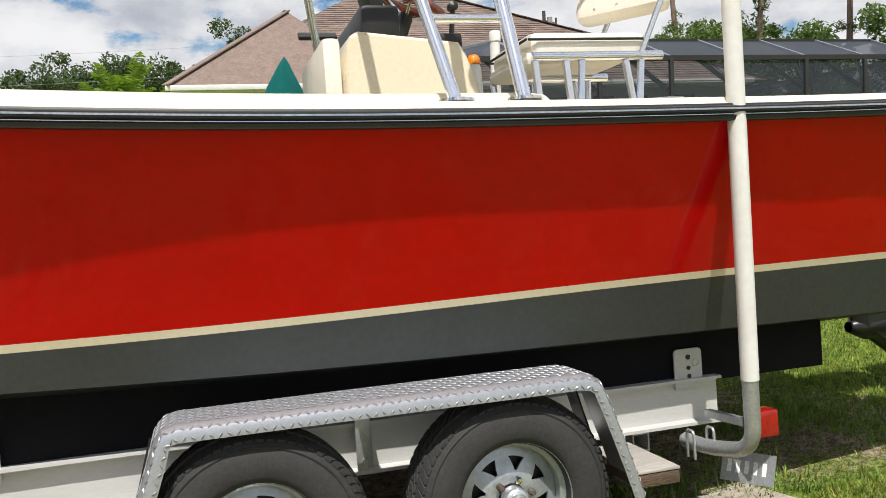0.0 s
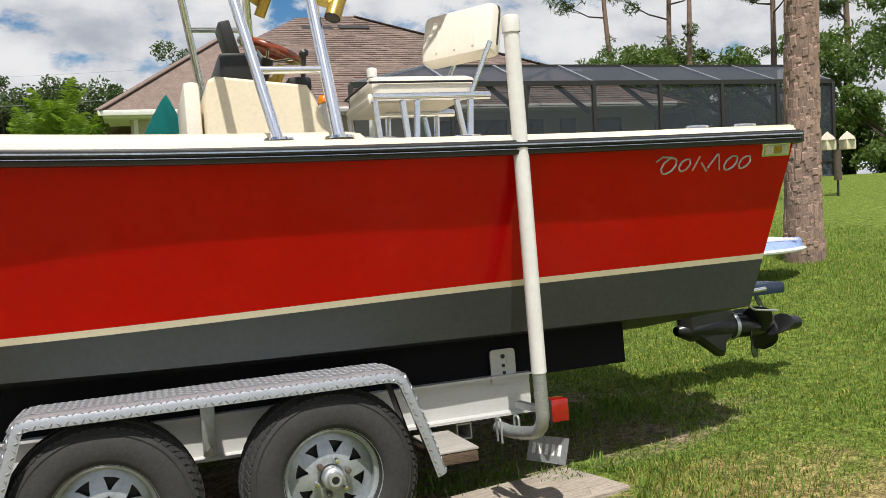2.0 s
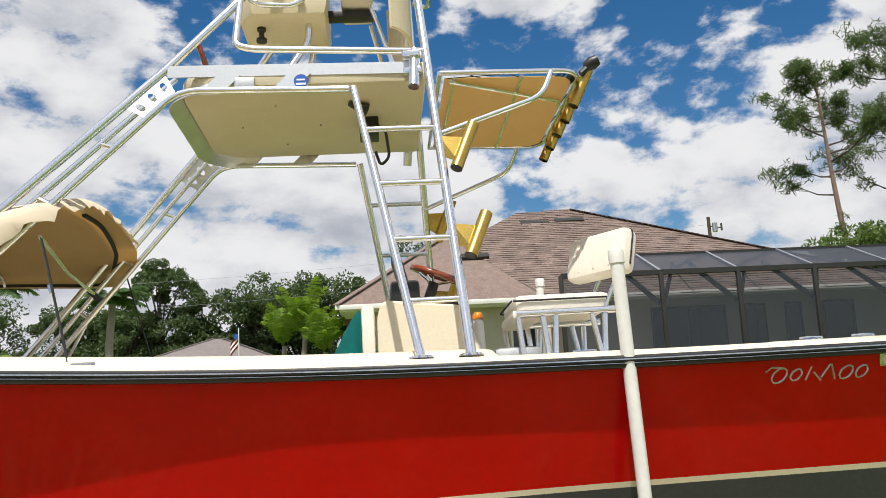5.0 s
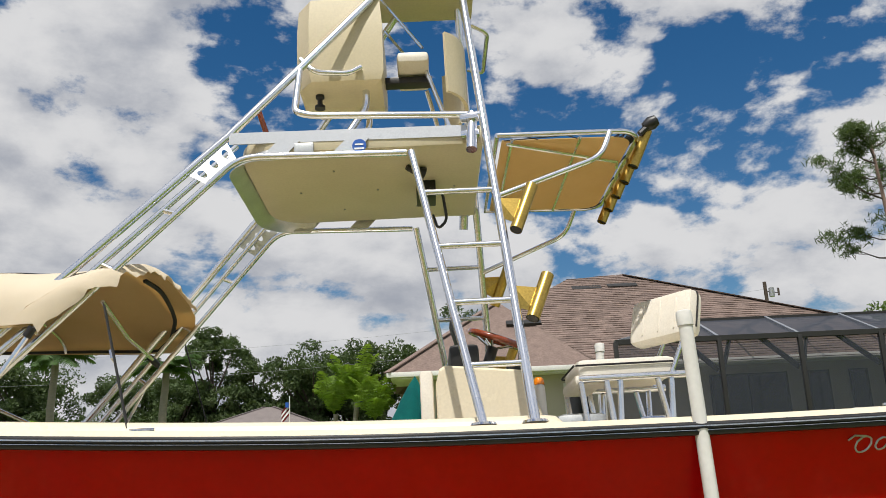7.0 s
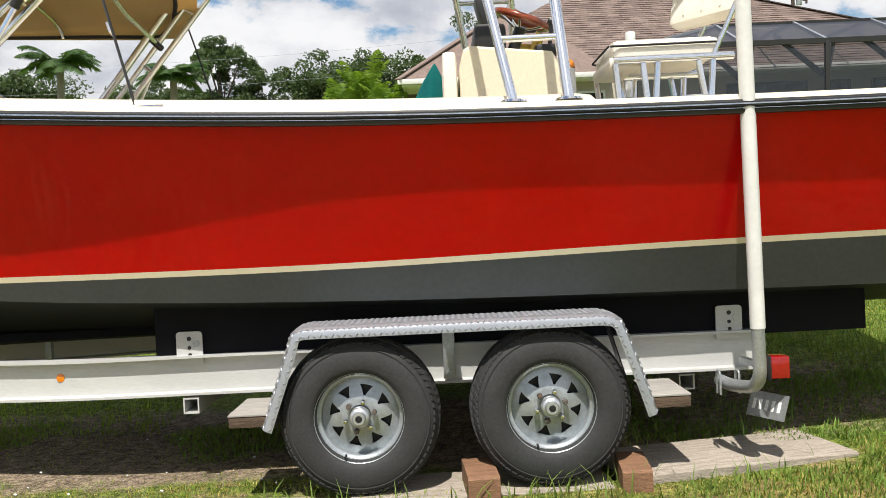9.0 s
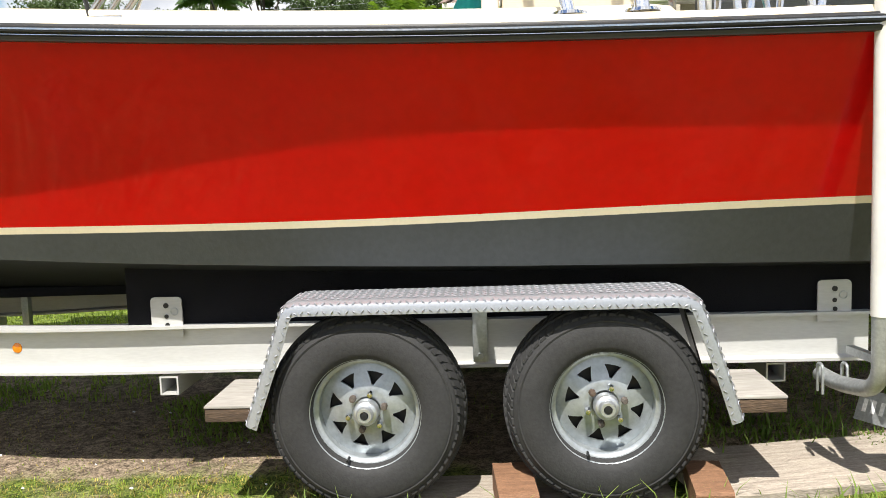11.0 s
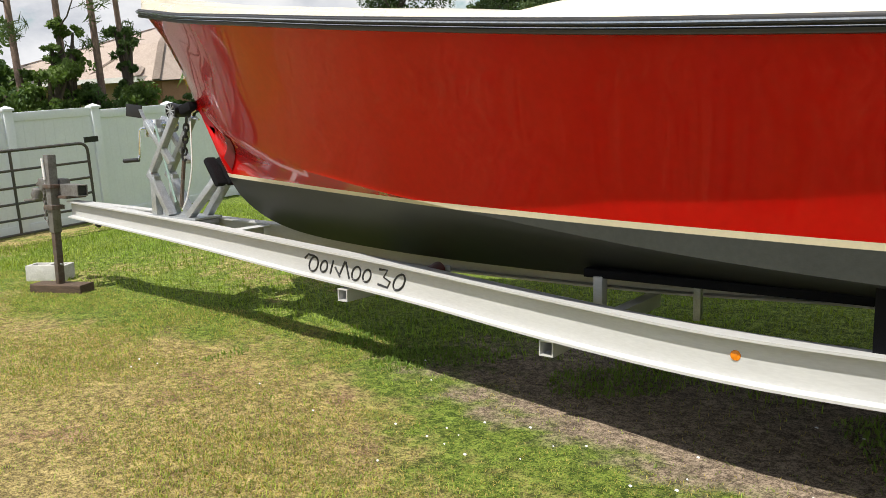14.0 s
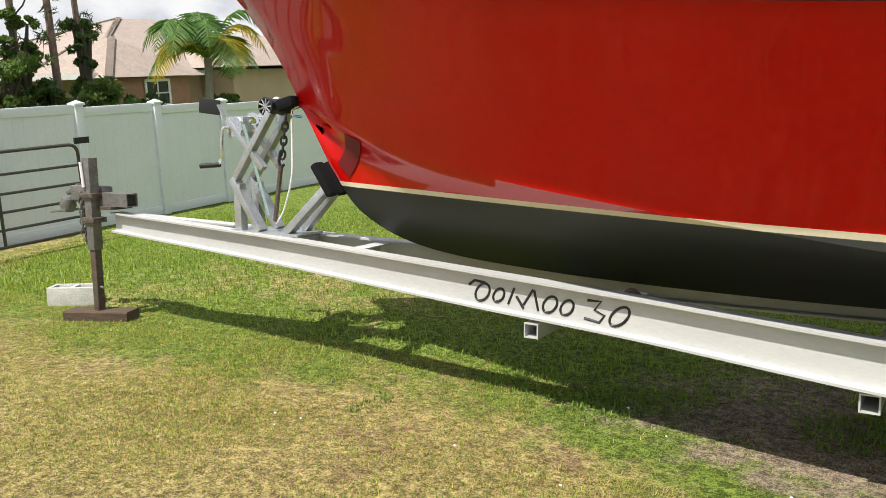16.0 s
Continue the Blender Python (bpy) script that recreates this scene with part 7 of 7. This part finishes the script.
def pine(x, y, base, height, trunk, seed, crown_from=0.6, spread=2.6, dense=1.0, lean=(0.0, 0.0), label="tall slash pine with a bare trunk and open crown", size=0.16, clear=False):
    rnd = np.random.RandomState(seed)
    t = thing("pine_tree", label, "tree", (x, y, base), group="pines")
    def axis(k):
        return Vector((x + lean[0] * k * height + 0.12 * math.sin(k * 5 + seed), y + lean[1] * k * height, base - 0.3 + k * height))
    n = 14
    part("trunk", tube([axis(k / n) for k in range(n + 1)], trunk, 14, radii=[trunk * (1.18 if k == 0 else 1) * (1 - 0.72 * k / n) for k in range(n + 1)]), BARK, t, "scaly pine trunk", 70)
    centres, radii, limbs = [], [], []
    count = int(15 * dense)
    for i in range(count):
        k = crown_from + (1 - crown_from) * ((i + rnd.uniform(0, 0.8)) / count) ** 0.85
        a = rnd.uniform(0, 2 * math.pi)
        reach = spread * (1.05 - 0.70 * ((k - crown_from) / (1 - crown_from)) ** 1.6) * rnd.uniform(0.5, 1.15)
        p0 = axis(k)
        def along(t):
            return p0 + Vector((math.cos(a) * reach * t, math.sin(a) * reach * t, reach * (0.10 * t + 0.42 * t * t)))
        limbs.append(tube([along(0), along(0.35), along(0.7), along(1.0)], 0.05, 6, radii=[trunk * 0.24, trunk * 0.18, trunk * 0.11, trunk * 0.04]))
        for j in range(int(rnd.randint(6, 9))):
            q0 = along(rnd.uniform(0.40, 1.0))
            b2 = a + rnd.uniform(-1.2, 1.2)
            rr = reach * rnd.uniform(0.18, 0.42)
            q1 = q0 + Vector((math.cos(b2) * rr, math.sin(b2) * rr, rr * rnd.uniform(0.1, 0.7)))
            limbs.append(tube([q0, q1], 0.02, 4, radii=[trunk * 0.07, trunk * 0.03]))
            for w in range(3):
                centres.append(tuple(q0.lerp(q1, 0.55 + 0.28 * w) + Vector(rnd.normal(size=3) * 0.035 * spread)))
                radii.append(spread * rnd.uniform(0.06, 0.125))
    for w in range(5):
        centres.append(tuple(axis(crown_from * 0.86) + Vector(rnd.normal(size=3) * 0.09 * spread)))
        radii.append(spread * 0.09)
    for w in range(6):
        centres.append(tuple(axis(1.0) + Vector(rnd.normal(size=3) * 0.09 * spread)))
        radii.append(spread * 0.10)
    for l in limbs:
        part("limb", l, LIMB, t)
    pts = clumps(centres, [r * 1.1 for r in radii], 30, rnd, 0.75)
    tagged(part("crown", leaf_cloud(pts, size, rnd, aspect=0.10), NEEDLES, t, "tufts of dark needles", 0), kind="stuff")
    return t


def broadleaf(x, y, base, height, width, seed, leaf=OAK_LEAF, size=0.30, per=150, label="dark green broad-crowned tree", low=0.25, heaps=80):
    """Trunk, limbs and a crown of heaped clumps, each clump flatter below and rounded above, with gaps between."""
    rnd = np.random.RandomState(seed)
    t = thing("tree", label, "tree", (x, y, base), group="far trees")
    part("trunk", tube([(x, y, base - 0.5), (x + 0.1, y, base + height * 0.3), (x, y, base + height * 0.6)], 0.2, 8, radii=[0.3, 0.2, 0.1]), LIMB, t)
    lobes = []
    for i in range(max(7, heaps // 6)):
        a, k = rnd.uniform(0, 2 * math.pi), low + (0.97 - low) * rnd.uniform(0, 1) ** 0.8
        r = width / 2 * math.sqrt(max(0.06, 1 - ((k - 0.55) / 0.55) ** 2)) * rnd.uniform(0.2, 0.80)
        lobes.append((Vector((x + r * math.cos(a), y + r * math.sin(a), base + height * k * 0.90)), width * rnd.uniform(0.17, 0.30)))
        part("limb", tube([(x, y, base + height * min(0.5, k * 0.55)), lobes[-1][0]], 0.05, 5, radii=[0.09, 0.03]), LIMB, t)
    centres, radii = [], []
    for i in range(heaps):
        c, r = lobes[i % len(lobes)]
        d = rnd.normal(size=3)
        d /= np.linalg.norm(d)
        d[2] = d[2] * 0.62 if d[2] > 0 else d[2] * 0.30
        centres.append(tuple(c + Vector(d) * r * rnd.uniform(0.45, 1.0)))
        radii.append(r * rnd.uniform(0.30, 0.58))
    pts = clumps(centres, radii, per, rnd, 0.7)
    tagged(part("crown", leaf_cloud(pts, size, rnd), leaf, t, "", 0), kind="stuff")
    return t


def palm(x, y, base, trunk_h, frond, seed, leaf, count=18, trunk_r=0.16, droop=1.0, yellow=0, steep=0.0, label="palm with arching feathery fronds"):
    rnd = np.random.RandomState(seed)
    t = thing("palm_tree", label, "palm", (x, y, base), group="palms")
    part("trunk", tube([(x + 0.05 * math.sin(k), y, base - 0.3 + (trunk_h + 0.3) * k / 8) for k in range(9)], trunk_r, 10, radii=[trunk_r * (1.15 - 0.3 * k / 8) for k in range(9)]), TRUNK_GREY, t)
    top = Vector((x, y, base + trunk_h))
    for i in range(count):
        a = 2 * math.pi * i / count + rnd.uniform(-0.15, 0.15)
        rise = rnd.uniform(0.1, 1.15) + steep
        reach = 1.0 - 0.42 * steep
        L = frond * rnd.uniform(0.85, 1.1)
        out = Vector((math.cos(a), math.sin(a), 0))
        spine = []
        for k in range(13):
            s = k / 12
            spine.append(top + out * (L * reach * s * (0.95 - 0.15 * s)) + Vector((0, 0, L * (rise * s - (0.55 + 0.55 * rise) * droop * s * s))))
        verts, faces = [], []
        for k in range(1, 12):
            for sub in (0.0, 0.33, 0.66):
                p = spine[k].lerp(spine[k + 1], sub)
                d = (spine[k + 1] - spine[k]).normalized()
                side = d.cross(Vector((0, 0, 1))).normalized()
                ll = frond * 0.26 * math.sin(math.pi * min(1, (k + sub) / 12.5 + 0.08)) ** 0.7
                for sg in (-1, 1):
                    tip = p + side * sg * ll * 0.85 + d * ll * 0.45 + Vector((0, 0, -ll * rnd.uniform(0.25, 0.6)))
                    o = len(verts)
                    wdt = d * frond * (0.008 if steep else 0.0125)
                    verts += [p - wdt, p + wdt, p.lerp(tip, 0.5) + wdt * 1.2 + Vector((0, 0, ll * 0.06)), tip, p.lerp(tip, 0.5) - wdt * 1.2 + Vector((0, 0, ll * 0.06))]
                    faces.append((o, o + 1, o + 2, o + 3, o + 4))
        fr = part("frond", (verts, faces), PALM_YELLOW if yellow and i % 3 == 0 and i < 3 * yellow else leaf, t, "", 0)
        part("rib", tube(spine[::2], 0.02, 4, radii=[frond * 0.012 * (1 - 0.8 * j / 6) for j in range(7)]), PALM_BRIGHT if leaf is not PALM_LEAF else LIMB, fr)
    return t


# the big pine on the lawn
near_pine = pine(7.55, 7.0, 0.72, 15.0, 0.195, 11, crown_from=0.75, spread=3.0, label="big pine with flaking reddish bark on the lawn")


def bark_scales():
    """Flakes of bark standing proud of the trunk."""
    rnd = np.random.RandomState(5)
    verts, faces = [], []
    for i in range(900):
        z, a = rnd.uniform(0.70, 4.6), rnd.uniform(0, 2 * math.pi)
        k = (z - 0.42) / 15.0
        r = 0.195 * (1 - 0.72 * k) * (1.01 if z > 1.2 else 1.01 + 0.22 * (1.2 - z))
        cx, cy = 7.55 + 0.12 * math.sin(k * 5 + 11), 7.0
        w, h = rnd.uniform(0.018, 0.045), rnd.uniform(0.03, 0.09)
        o = len(verts)
        for rr, q in ((r - 0.006, 1.0), (r + rnd.uniform(0.003, 0.010), 0.72)):
            for da, dz in ((-w, -h), (w, -h * 0.8), (w * 0.8, h), (-w * 0.9, h * 0.9)):
                aa = a + da * q / r
                verts.append((cx + rr * math.cos(aa), cy + rr * math.sin(aa), z + dz * q))
        faces += [(o + 4, o + 5, o + 6, o + 7), (o, o + 1, o + 5, o + 4), (o + 1, o + 2, o + 6, o + 5), (o + 2, o + 3, o + 7, o + 6), (o + 3, o, o + 4, o + 7)]
    return verts, faces


BARK_FLAKE = material("reddish bark flake", (0.33, 0.225, 0.175), 0.95, second=(0.23, 0.16, 0.13), scale=9, amount=0.9, fine=60, fine_amount=0.25, bump=0.6, bump_scale=40)
island_vary(BARK_FLAKE, 0.22)
tagged(part("bark_scale", bark_scales(), BARK_FLAKE, near_pine, "", 0), kind="stuff")

# pines behind the cage
for i, (x, y, h, sp, cf, s) in enumerate(((24.1, 37.5, 14.9, 3.3, 0.60, 21), (28.0, 39.0, 17.5, 4.2, 0.52, 22), (25.9, 34.5, 14.5, 2.2, 0.62, 23), (29.5, 33.0, 15.5, 2.8, 0.5, 24), (31.0, 30.0, 15.0, 2.8, 0.45, 25), (33.5, 27.0, 14.0, 3.0, 0.4, 26), (35, 24, 14, 3.0, 0.35, 27), (30.5, 22.0, 13, 2.6, 0.4, 28))):
    pine(x, y, 1.3, h, 0.20, s, crown_from=cf, spread=sp, size=0.20, lean=(-0.09 if i == 0 else 0.0, 0))
# wood edge beyond the lawn
for i, (x, y, h, w) in enumerate(((21.5, 31, 5.5, 5), (24.5, 29, 6.5, 6), (28, 27, 7.0, 6), (31, 25, 7.5, 7), (27, 24, 4.0, 5), (33, 21, 8, 7), (30, 19, 4.5, 5), (36, 18, 8, 7), (33, 15.5, 5, 6), (38, 14, 8, 8), (22.5, 34, 7, 6), (27, 36, 8, 7))):
    broadleaf(x, y, 1.2, h, w, 40 + i, leaf=SHRUB_LEAF if i % 3 else OAK_LEAF, size=0.10, per=150, label="leafy green tree at the wood's edge", low=0.05)
# trees beyond the street
for i, (x, y, h, w) in enumerate(((-13.6, 57, 9.2, 5.0), (-11.0, 58, 7.2, 6.0), (-15.5, 56, 6.0, 4.5), (-7.0, 58, 8.4, 6.5), (-2.4, 59, 8.8, 6.5), (2.9, 59, 10.2, 7.0), (6.5, 60, 9.5, 7), (-20, 60, 6.5, 7), (-27, 58, 7.0, 8), (-34, 54, 8.0, 8), (-41, 50, 7.5, 8), (0.2, 57, 6.5, 5), (-23.5, 56, 4.5, 5), (-9.0, 61, 5.0, 6), (-4.8, 62, 5.6, 6), (-17.5, 61, 4.4, 6), (-30.5, 60, 5.0, 7), (4.6, 62, 7.0, 6))):
    broadleaf(x, y, 1.2, h * 1.13 + 0.3, w * 1.05, 60 + i, leaf=FAR_LEAF, size=0.12, per=170, heaps=130, low=0.16)
palm(-14.2, 33.7, 1.4, 5.1, 2.0, 81, PALM_LEAF, count=24, droop=0.66, label="royal palm with dark drooping fronds")
palm(-9.6, 33.3, 1.4, 4.3, 1.9, 82, PALM_LEAF, count=24, droop=0.66, label="royal palm with dark drooping fronds")
palm(-1.15, 22.9, 1.2, 2.15, 1.5, 83, PALM_BRIGHT, count=20, trunk_r=0.08, droop=0.58, steep=0.95, label="bright green areca palm beside the house")
palm(-0.55, 22.2, 1.2, 1.6, 1.35, 84, PALM_BRIGHT, count=18, trunk_r=0.08, droop=0.58, steep=0.95, label="bright green areca palm beside the house")
palm(-1.8, 23.6, 1.2, 1.9, 1.3, 85, PALM_BRIGHT, count=16, trunk_r=0.08, droop=0.58, steep=0.95, label="bright green areca palm beside the house")
palm(-12.9, 30.0, 1.4, 1.8, 1.4, 86, PALM_BRIGHT, count=16, trunk_r=0.08, droop=0.8, label="small green palm in front of distant houses")
# beyond the white fence
PALM_MID = leaf_material("mid green palm leaves", (0.060, 0.140, 0.035), (0.100, 0.190, 0.045), 0.35)
palm(-16.25, 13.7, -0.9, 3.0, 2.2, 91, PALM_MID, count=17, trunk_r=0.10, droop=1.05, yellow=5, steep=0.5, label="palm with green and yellowing fronds behind the fence")
for i, (x, y, tr, s) in enumerate(((-19.5, 11.26, 0.10, 31), (-19.5, 12.16, 0.105, 32), (-19.4, 12.86, 0.09, 33), (-19.6, 10.30, 0.10, 34))):
    pine(x, y, -0.8, 13.0, tr, s, crown_from=0.36 if i else 0.30, spread=2.2, size=0.13, label="slender pine trunk behind the white fence")
# vines climbing two of the trunks and the thicket round them
for i, (x, y, h, w) in enumerate(((-19.3, 11.26, 4.6, 0.9), (-19.3, 12.86, 4.4, 0.8), (-19.2, 10.66, 3.5, 1.9), (-18.9, 11.71, 2.9, 2.2), (-18.7, 12.56, 2.7, 1.8), (-19.8, 9.10, 3.4, 2.6))):
    broadleaf(x, y, -0.8, h, w, 140 + i, leaf=OAK_LEAF if i % 2 else SHRUB_LEAF, size=0.055, per=70, heaps=170, label="vine-covered thicket behind the white fence", low=0.05)
for i, (x, y, h, w) in enumerate(((-18.8, 13.76, 2.3, 1.3), (-17.5, 7.0, 3.4, 2.5), (-21.5, 9.5, 4.0, 3.0), (-22, 8.5, 4.2, 4.0), (-21, 5.5, 4.6, 4), (-25, 11, 4.5, 4), (-30, 10, 6.5, 6), (-26, 5, 6, 6), (-14.2, 10.9, 2.1, 0.9), (-17, 14.8, 2.3, 1.2), (-33, 14, 7, 7), (-15.9, 12.5, 2.0, 0.7))):
    broadleaf(x, y, -0.8, h, w, 100 + i, leaf=SHRUB_LEAF if i % 2 else OAK_LEAF, size=0.055 if w < 3 else 0.11, per=110, heaps=120, label="leafy shrub behind the white fence", low=0.02)

# bird feeder, board, power line
feeder = thing("bird_feeder", "two small roofed bird feeders on a thin pole", "bird feeder", (12.8, 12.0, 0.9))
part("pole", rod((12.8, 12.0, 0.6), (12.8, 12.0, 2.15), 0.02, 8), DARK_FRAME, feeder)
part("baffle", lathe([(0.07, -0.28), (0.07, 0.28), (0.0, 0.28)], (12.8, 12.0, 1.7), (0, 0, 1), 12), BARE_RUST, feeder)
for dx in (-0.22, 0.24):
    part("feeder_box", box((12.8 + dx - 0.11, 11.9, 1.98), (12.8 + dx + 0.11, 12.1, 2.16), 0.01), CREAM_PAINT, feeder)
    part("feeder_roof", lathe([(0.20, 0.0), (0.16, 0.05), (0.0, 0.16)], (12.8 + dx, 12.0, 2.16), (0, 0, 1), 4), STUCCO, feeder)
board = thing("paddle_board", "pale blue board with white edge resting on a low stand", "board", (7.3, 7.6, 0.6))
brow = []
for i in range(25):
    t = i / 24
    w = 0.36 * (math.sin(math.pi * (0.04 + 0.96 * t)) ** 0.45)
    brow.append([(5.3 + 1.66 * t, 6.55 - w, 0.80), (5.3 + 1.66 * t, 6.55 - w * 0.8, 0.885), (5.3 + 1.66 * t, 6.55, 0.905), (5.3 + 1.66 * t, 6.55 + w * 0.8, 0.885), (5.3 + 1.66 * t, 6.55 + w, 0.80), (5.3 + 1.66 * t, 6.55, 0.76)])
part("deck_shell", sheet(brow, closed=True), BLUE_HULL, board, "pale blue ribbed deck", 50)
for k in range(7):
    y = 6.55 - 0.21 + 0.07 * k
    part("rib", box((5.5, y - 0.008, 0.893), (6.75, y + 0.008, 0.913), 0.003), DECAL_WHITE, board)
part("edge_band", tube([Vector((p[0][0], p[0][1] - 0.005, 0.80)) for p in brow], 0.022, 8), DECAL_WHITE, board)
for x in (5.34, 5.48):
    part("trestle", box((x - 0.02, 6.45, 0.3), (x + 0.02, 6.7, 0.79), 0.01), ALU_DULL, board)
util = thing("utility_pole", "wooden utility pole with wires", "utility pole", (21.0, 48, 1.5))
part("pole", rod((21.1, 48, 1.0), (21.0, 48, 11.15), 0.11, 8), LIMB, util)
part("transformer", lathe([(0, -0.3), (0.16, -0.28), (0.16, 0.25), (0, 0.3)], (21.3, 47.85, 10.5), (0, 0, 1), 10), ALU_DULL, util)
part("insulator", rod((21.75, 47.95, 10.3), (21.75, 47.95, 10.75), 0.06, 6), LIMB, util)
part("arm", rod((21.0, 48, 10.6), (21.75, 47.95, 10.45), 0.03, 6), LIMB, util)
for z0, z1 in ((10.7, 9.4), (9.2, 8.0)):
    part("wire", tube([(21.0 + (-70) * k / 20, 48, z0 + (z1 - z0) * k / 20 - 1.6 * math.sin(math.pi * k / 20)) for k in range(21)], 0.008, 4), ALU_DULL, util)

# ---- grass blades, weeds, small litter ----
def shade_dry(x, y):
    d = 0.55 * smooth01((3.3 - y) / 1.2) * smooth01((6.5 - x) / 3.0) + 0.28 * smooth01((-2.5 - x) / 3.0)
    return d


def blades(name, label, mat, count, pick, tall, wide, seed, curl=0.5):
    """Blades over the spots that pick accepts; each is two bent faces."""
    rnd = np.random.RandomState(seed)
    verts, faces = [], []
    n = 0
    tries = 0
    while n < count and tries < count * 6:
        tries += 1
        p = pick(rnd)
        if p is None:
            continue
        x, y, k = p
        z = ground_z(x, y) + 0.02 * noise.noise((x * 0.9, y * 0.9, 0)) - 0.004
        a = rnd.uniform(0, 2 * math.pi)
        h = tall * k * rnd.uniform(0.5, 1.3)
        w = wide * rnd.uniform(0.7, 1.3)
        lean = h * curl * rnd.uniform(0.2, 1.2)
        ca, sa = math.cos(a), math.sin(a)
        px, py = -sa * w, ca * w
        o = len(verts)
        verts += [(x - px, y - py, z), (x + px, y + py, z), (x + px * 0.8 + ca * lean * 0.35, y + py * 0.8 + sa * lean * 0.35, z + h * 0.6), (x - px * 0.8 + ca * lean * 0.35, y - py * 0.8 + sa * lean * 0.35, z + h * 0.6), (x + ca * lean, y + sa * lean, z + h)]
        faces += [(o, o + 1, o + 2, o + 3), (o + 3, o + 2, o + 4)]
        n += 1
    ob = new(name, to_mesh(name, [(verts, faces)], mat, 0))
    return tagged(ob, label, "grass", kind="stuff")


def tuft(x, y, s):
    return noise.noise((x * s, y * s, 5.0))


def on_plank(x, y):
    return (0.30 < x < 2.80 and 2.90 < y < 3.56) or (-0.45 < x < 0.4 and 2.74 < y < 3.0)


def lawn_front(r):
    x, y = r.uniform(-12, 3.2), r.uniform(0.6, 4.4)
    if r.uniform() > 0.35 + 0.65 * math.exp(-((y - 2.6) / 1.6) ** 2):
        return None
    if tuft(x, y, 1.5) + 0.35 * r.normal() < -0.25 or on_plank(x, y):
        return None
    if y > 3.25 and x > -3.6 and r.uniform() < 0.88:
        return None
    return x, y, 0.8 + 0.5 * tuft(x, y, 0.8)


def lawn_back(r):
    x, y = r.uniform(-12, -1), r.uniform(4.4, 9.5)
    return x, y, 0.8 + 0.5 * tuft(x, y, 0.8)


def lawn_stern(r):
    x, y = r.uniform(1.8, 9.5), r.uniform(2.4, 10.0)
    if r.uniform() > math.exp(-((y - 4) / 4.0) ** 2) or on_plank(x, y):
        return None
    if x < 3.4 and 3.3 < y < 5.2 and r.uniform() < 0.75:
        return None
    return x, y, 0.9 + 0.7 * tuft(x, y, 0.9)


def shade_weeds(r):
    x, y = r.uniform(-4.5, 3.6), r.uniform(3.3, 5.2)
    t = tuft(x, y, 1.3)
    if t < 0.18:
        return None
    return x, y, 0.6 + 1.3 * t


def tall_tufts(r):
    c = [(1.75, 3.5), (2.0, 3.62), (2.3, 3.6), (2.6, 3.7), (0.95, 2.72), (1.25, 2.70), (1.5, 2.72), (0.3, 2.75), (3.0, 3.9), (3.4, 4.2), (2.8, 2.9), (2.1, 2.8)][r.randint(12)]
    return c[0] + 0.16 * r.normal(), c[1] + 0.10 * r.normal(), 1.0


DRY_LEAF = leaf_material("straw-coloured grass", (0.360, 0.290, 0.090), (0.270, 0.230, 0.060), 0.25)
for m_ in (GRASS_LEAF, WEED_LEAF, DRY_LEAF):
    island_vary(m_, 0.55)
blades("lawn_grass", "short green grass of the lawn in front", GRASS_LEAF, 140000, lawn_front, 0.026, 0.0019, 1, 1.0)
blades("dry_grass", "dry straw grass mixed into the lawn", DRY_LEAF, 150000, lawn_front, 0.020, 0.0019, 2, 1.5)
blades("lawn_grass", "short lawn grass beyond the trailer", GRASS_LEAF, 40000, lawn_back, 0.05, 0.004, 3, 0.8)
blades("lawn_grass", "thick green grass behind the stern", WEED_LEAF, 90000, lawn_stern, 0.045, 0.0030, 4, 0.8)
blades("dry_grass", "straw grass behind the stern", DRY_LEAF, 18000, lawn_stern, 0.03, 0.003, 8, 1.2)
blades("weeds", "green weeds in the boat's shade", WEED_LEAF, 8000, shade_weeds, 0.034, 0.0042, 5, 0.8)
blades("tall_grass", "taller grass tufts round wheels and planks", WEED_LEAF, 420, tall_tufts, 0.10, 0.0036, 6, 0.9)


def flowers():
    rnd = np.random.RandomState(9)
    verts, faces = [], []
    for i in range(34):
        x, y = (-1.9 + 1.0 * rnd.normal(), 3.05 + 0.2 * rnd.normal()) if i < 28 else (rnd.uniform(-4, 0.5), rnd.uniform(2.4, 4.2))
        z = ground_z(x, y) + rnd.uniform(0.03, 0.06)
        r = rnd.uniform(0.004, 0.009)
        o = len(verts)
        verts += [(x + r * math.cos(a), y + r * math.sin(a), z + 0.004 * (k % 2)) for k, a in enumerate(2 * math.pi * j / 7 for j in range(7))] + [(x, y, z + 0.008)]
        faces += [(o + j, o + (j + 1) % 7, o + 7) for j in range(7)]
    return verts, faces


tagged(new("clover_flower", to_mesh("clover_flower", [flowers()], DECAL_WHITE, 0)), "tiny white clover flowers in the grass", "flower", kind="stuff")
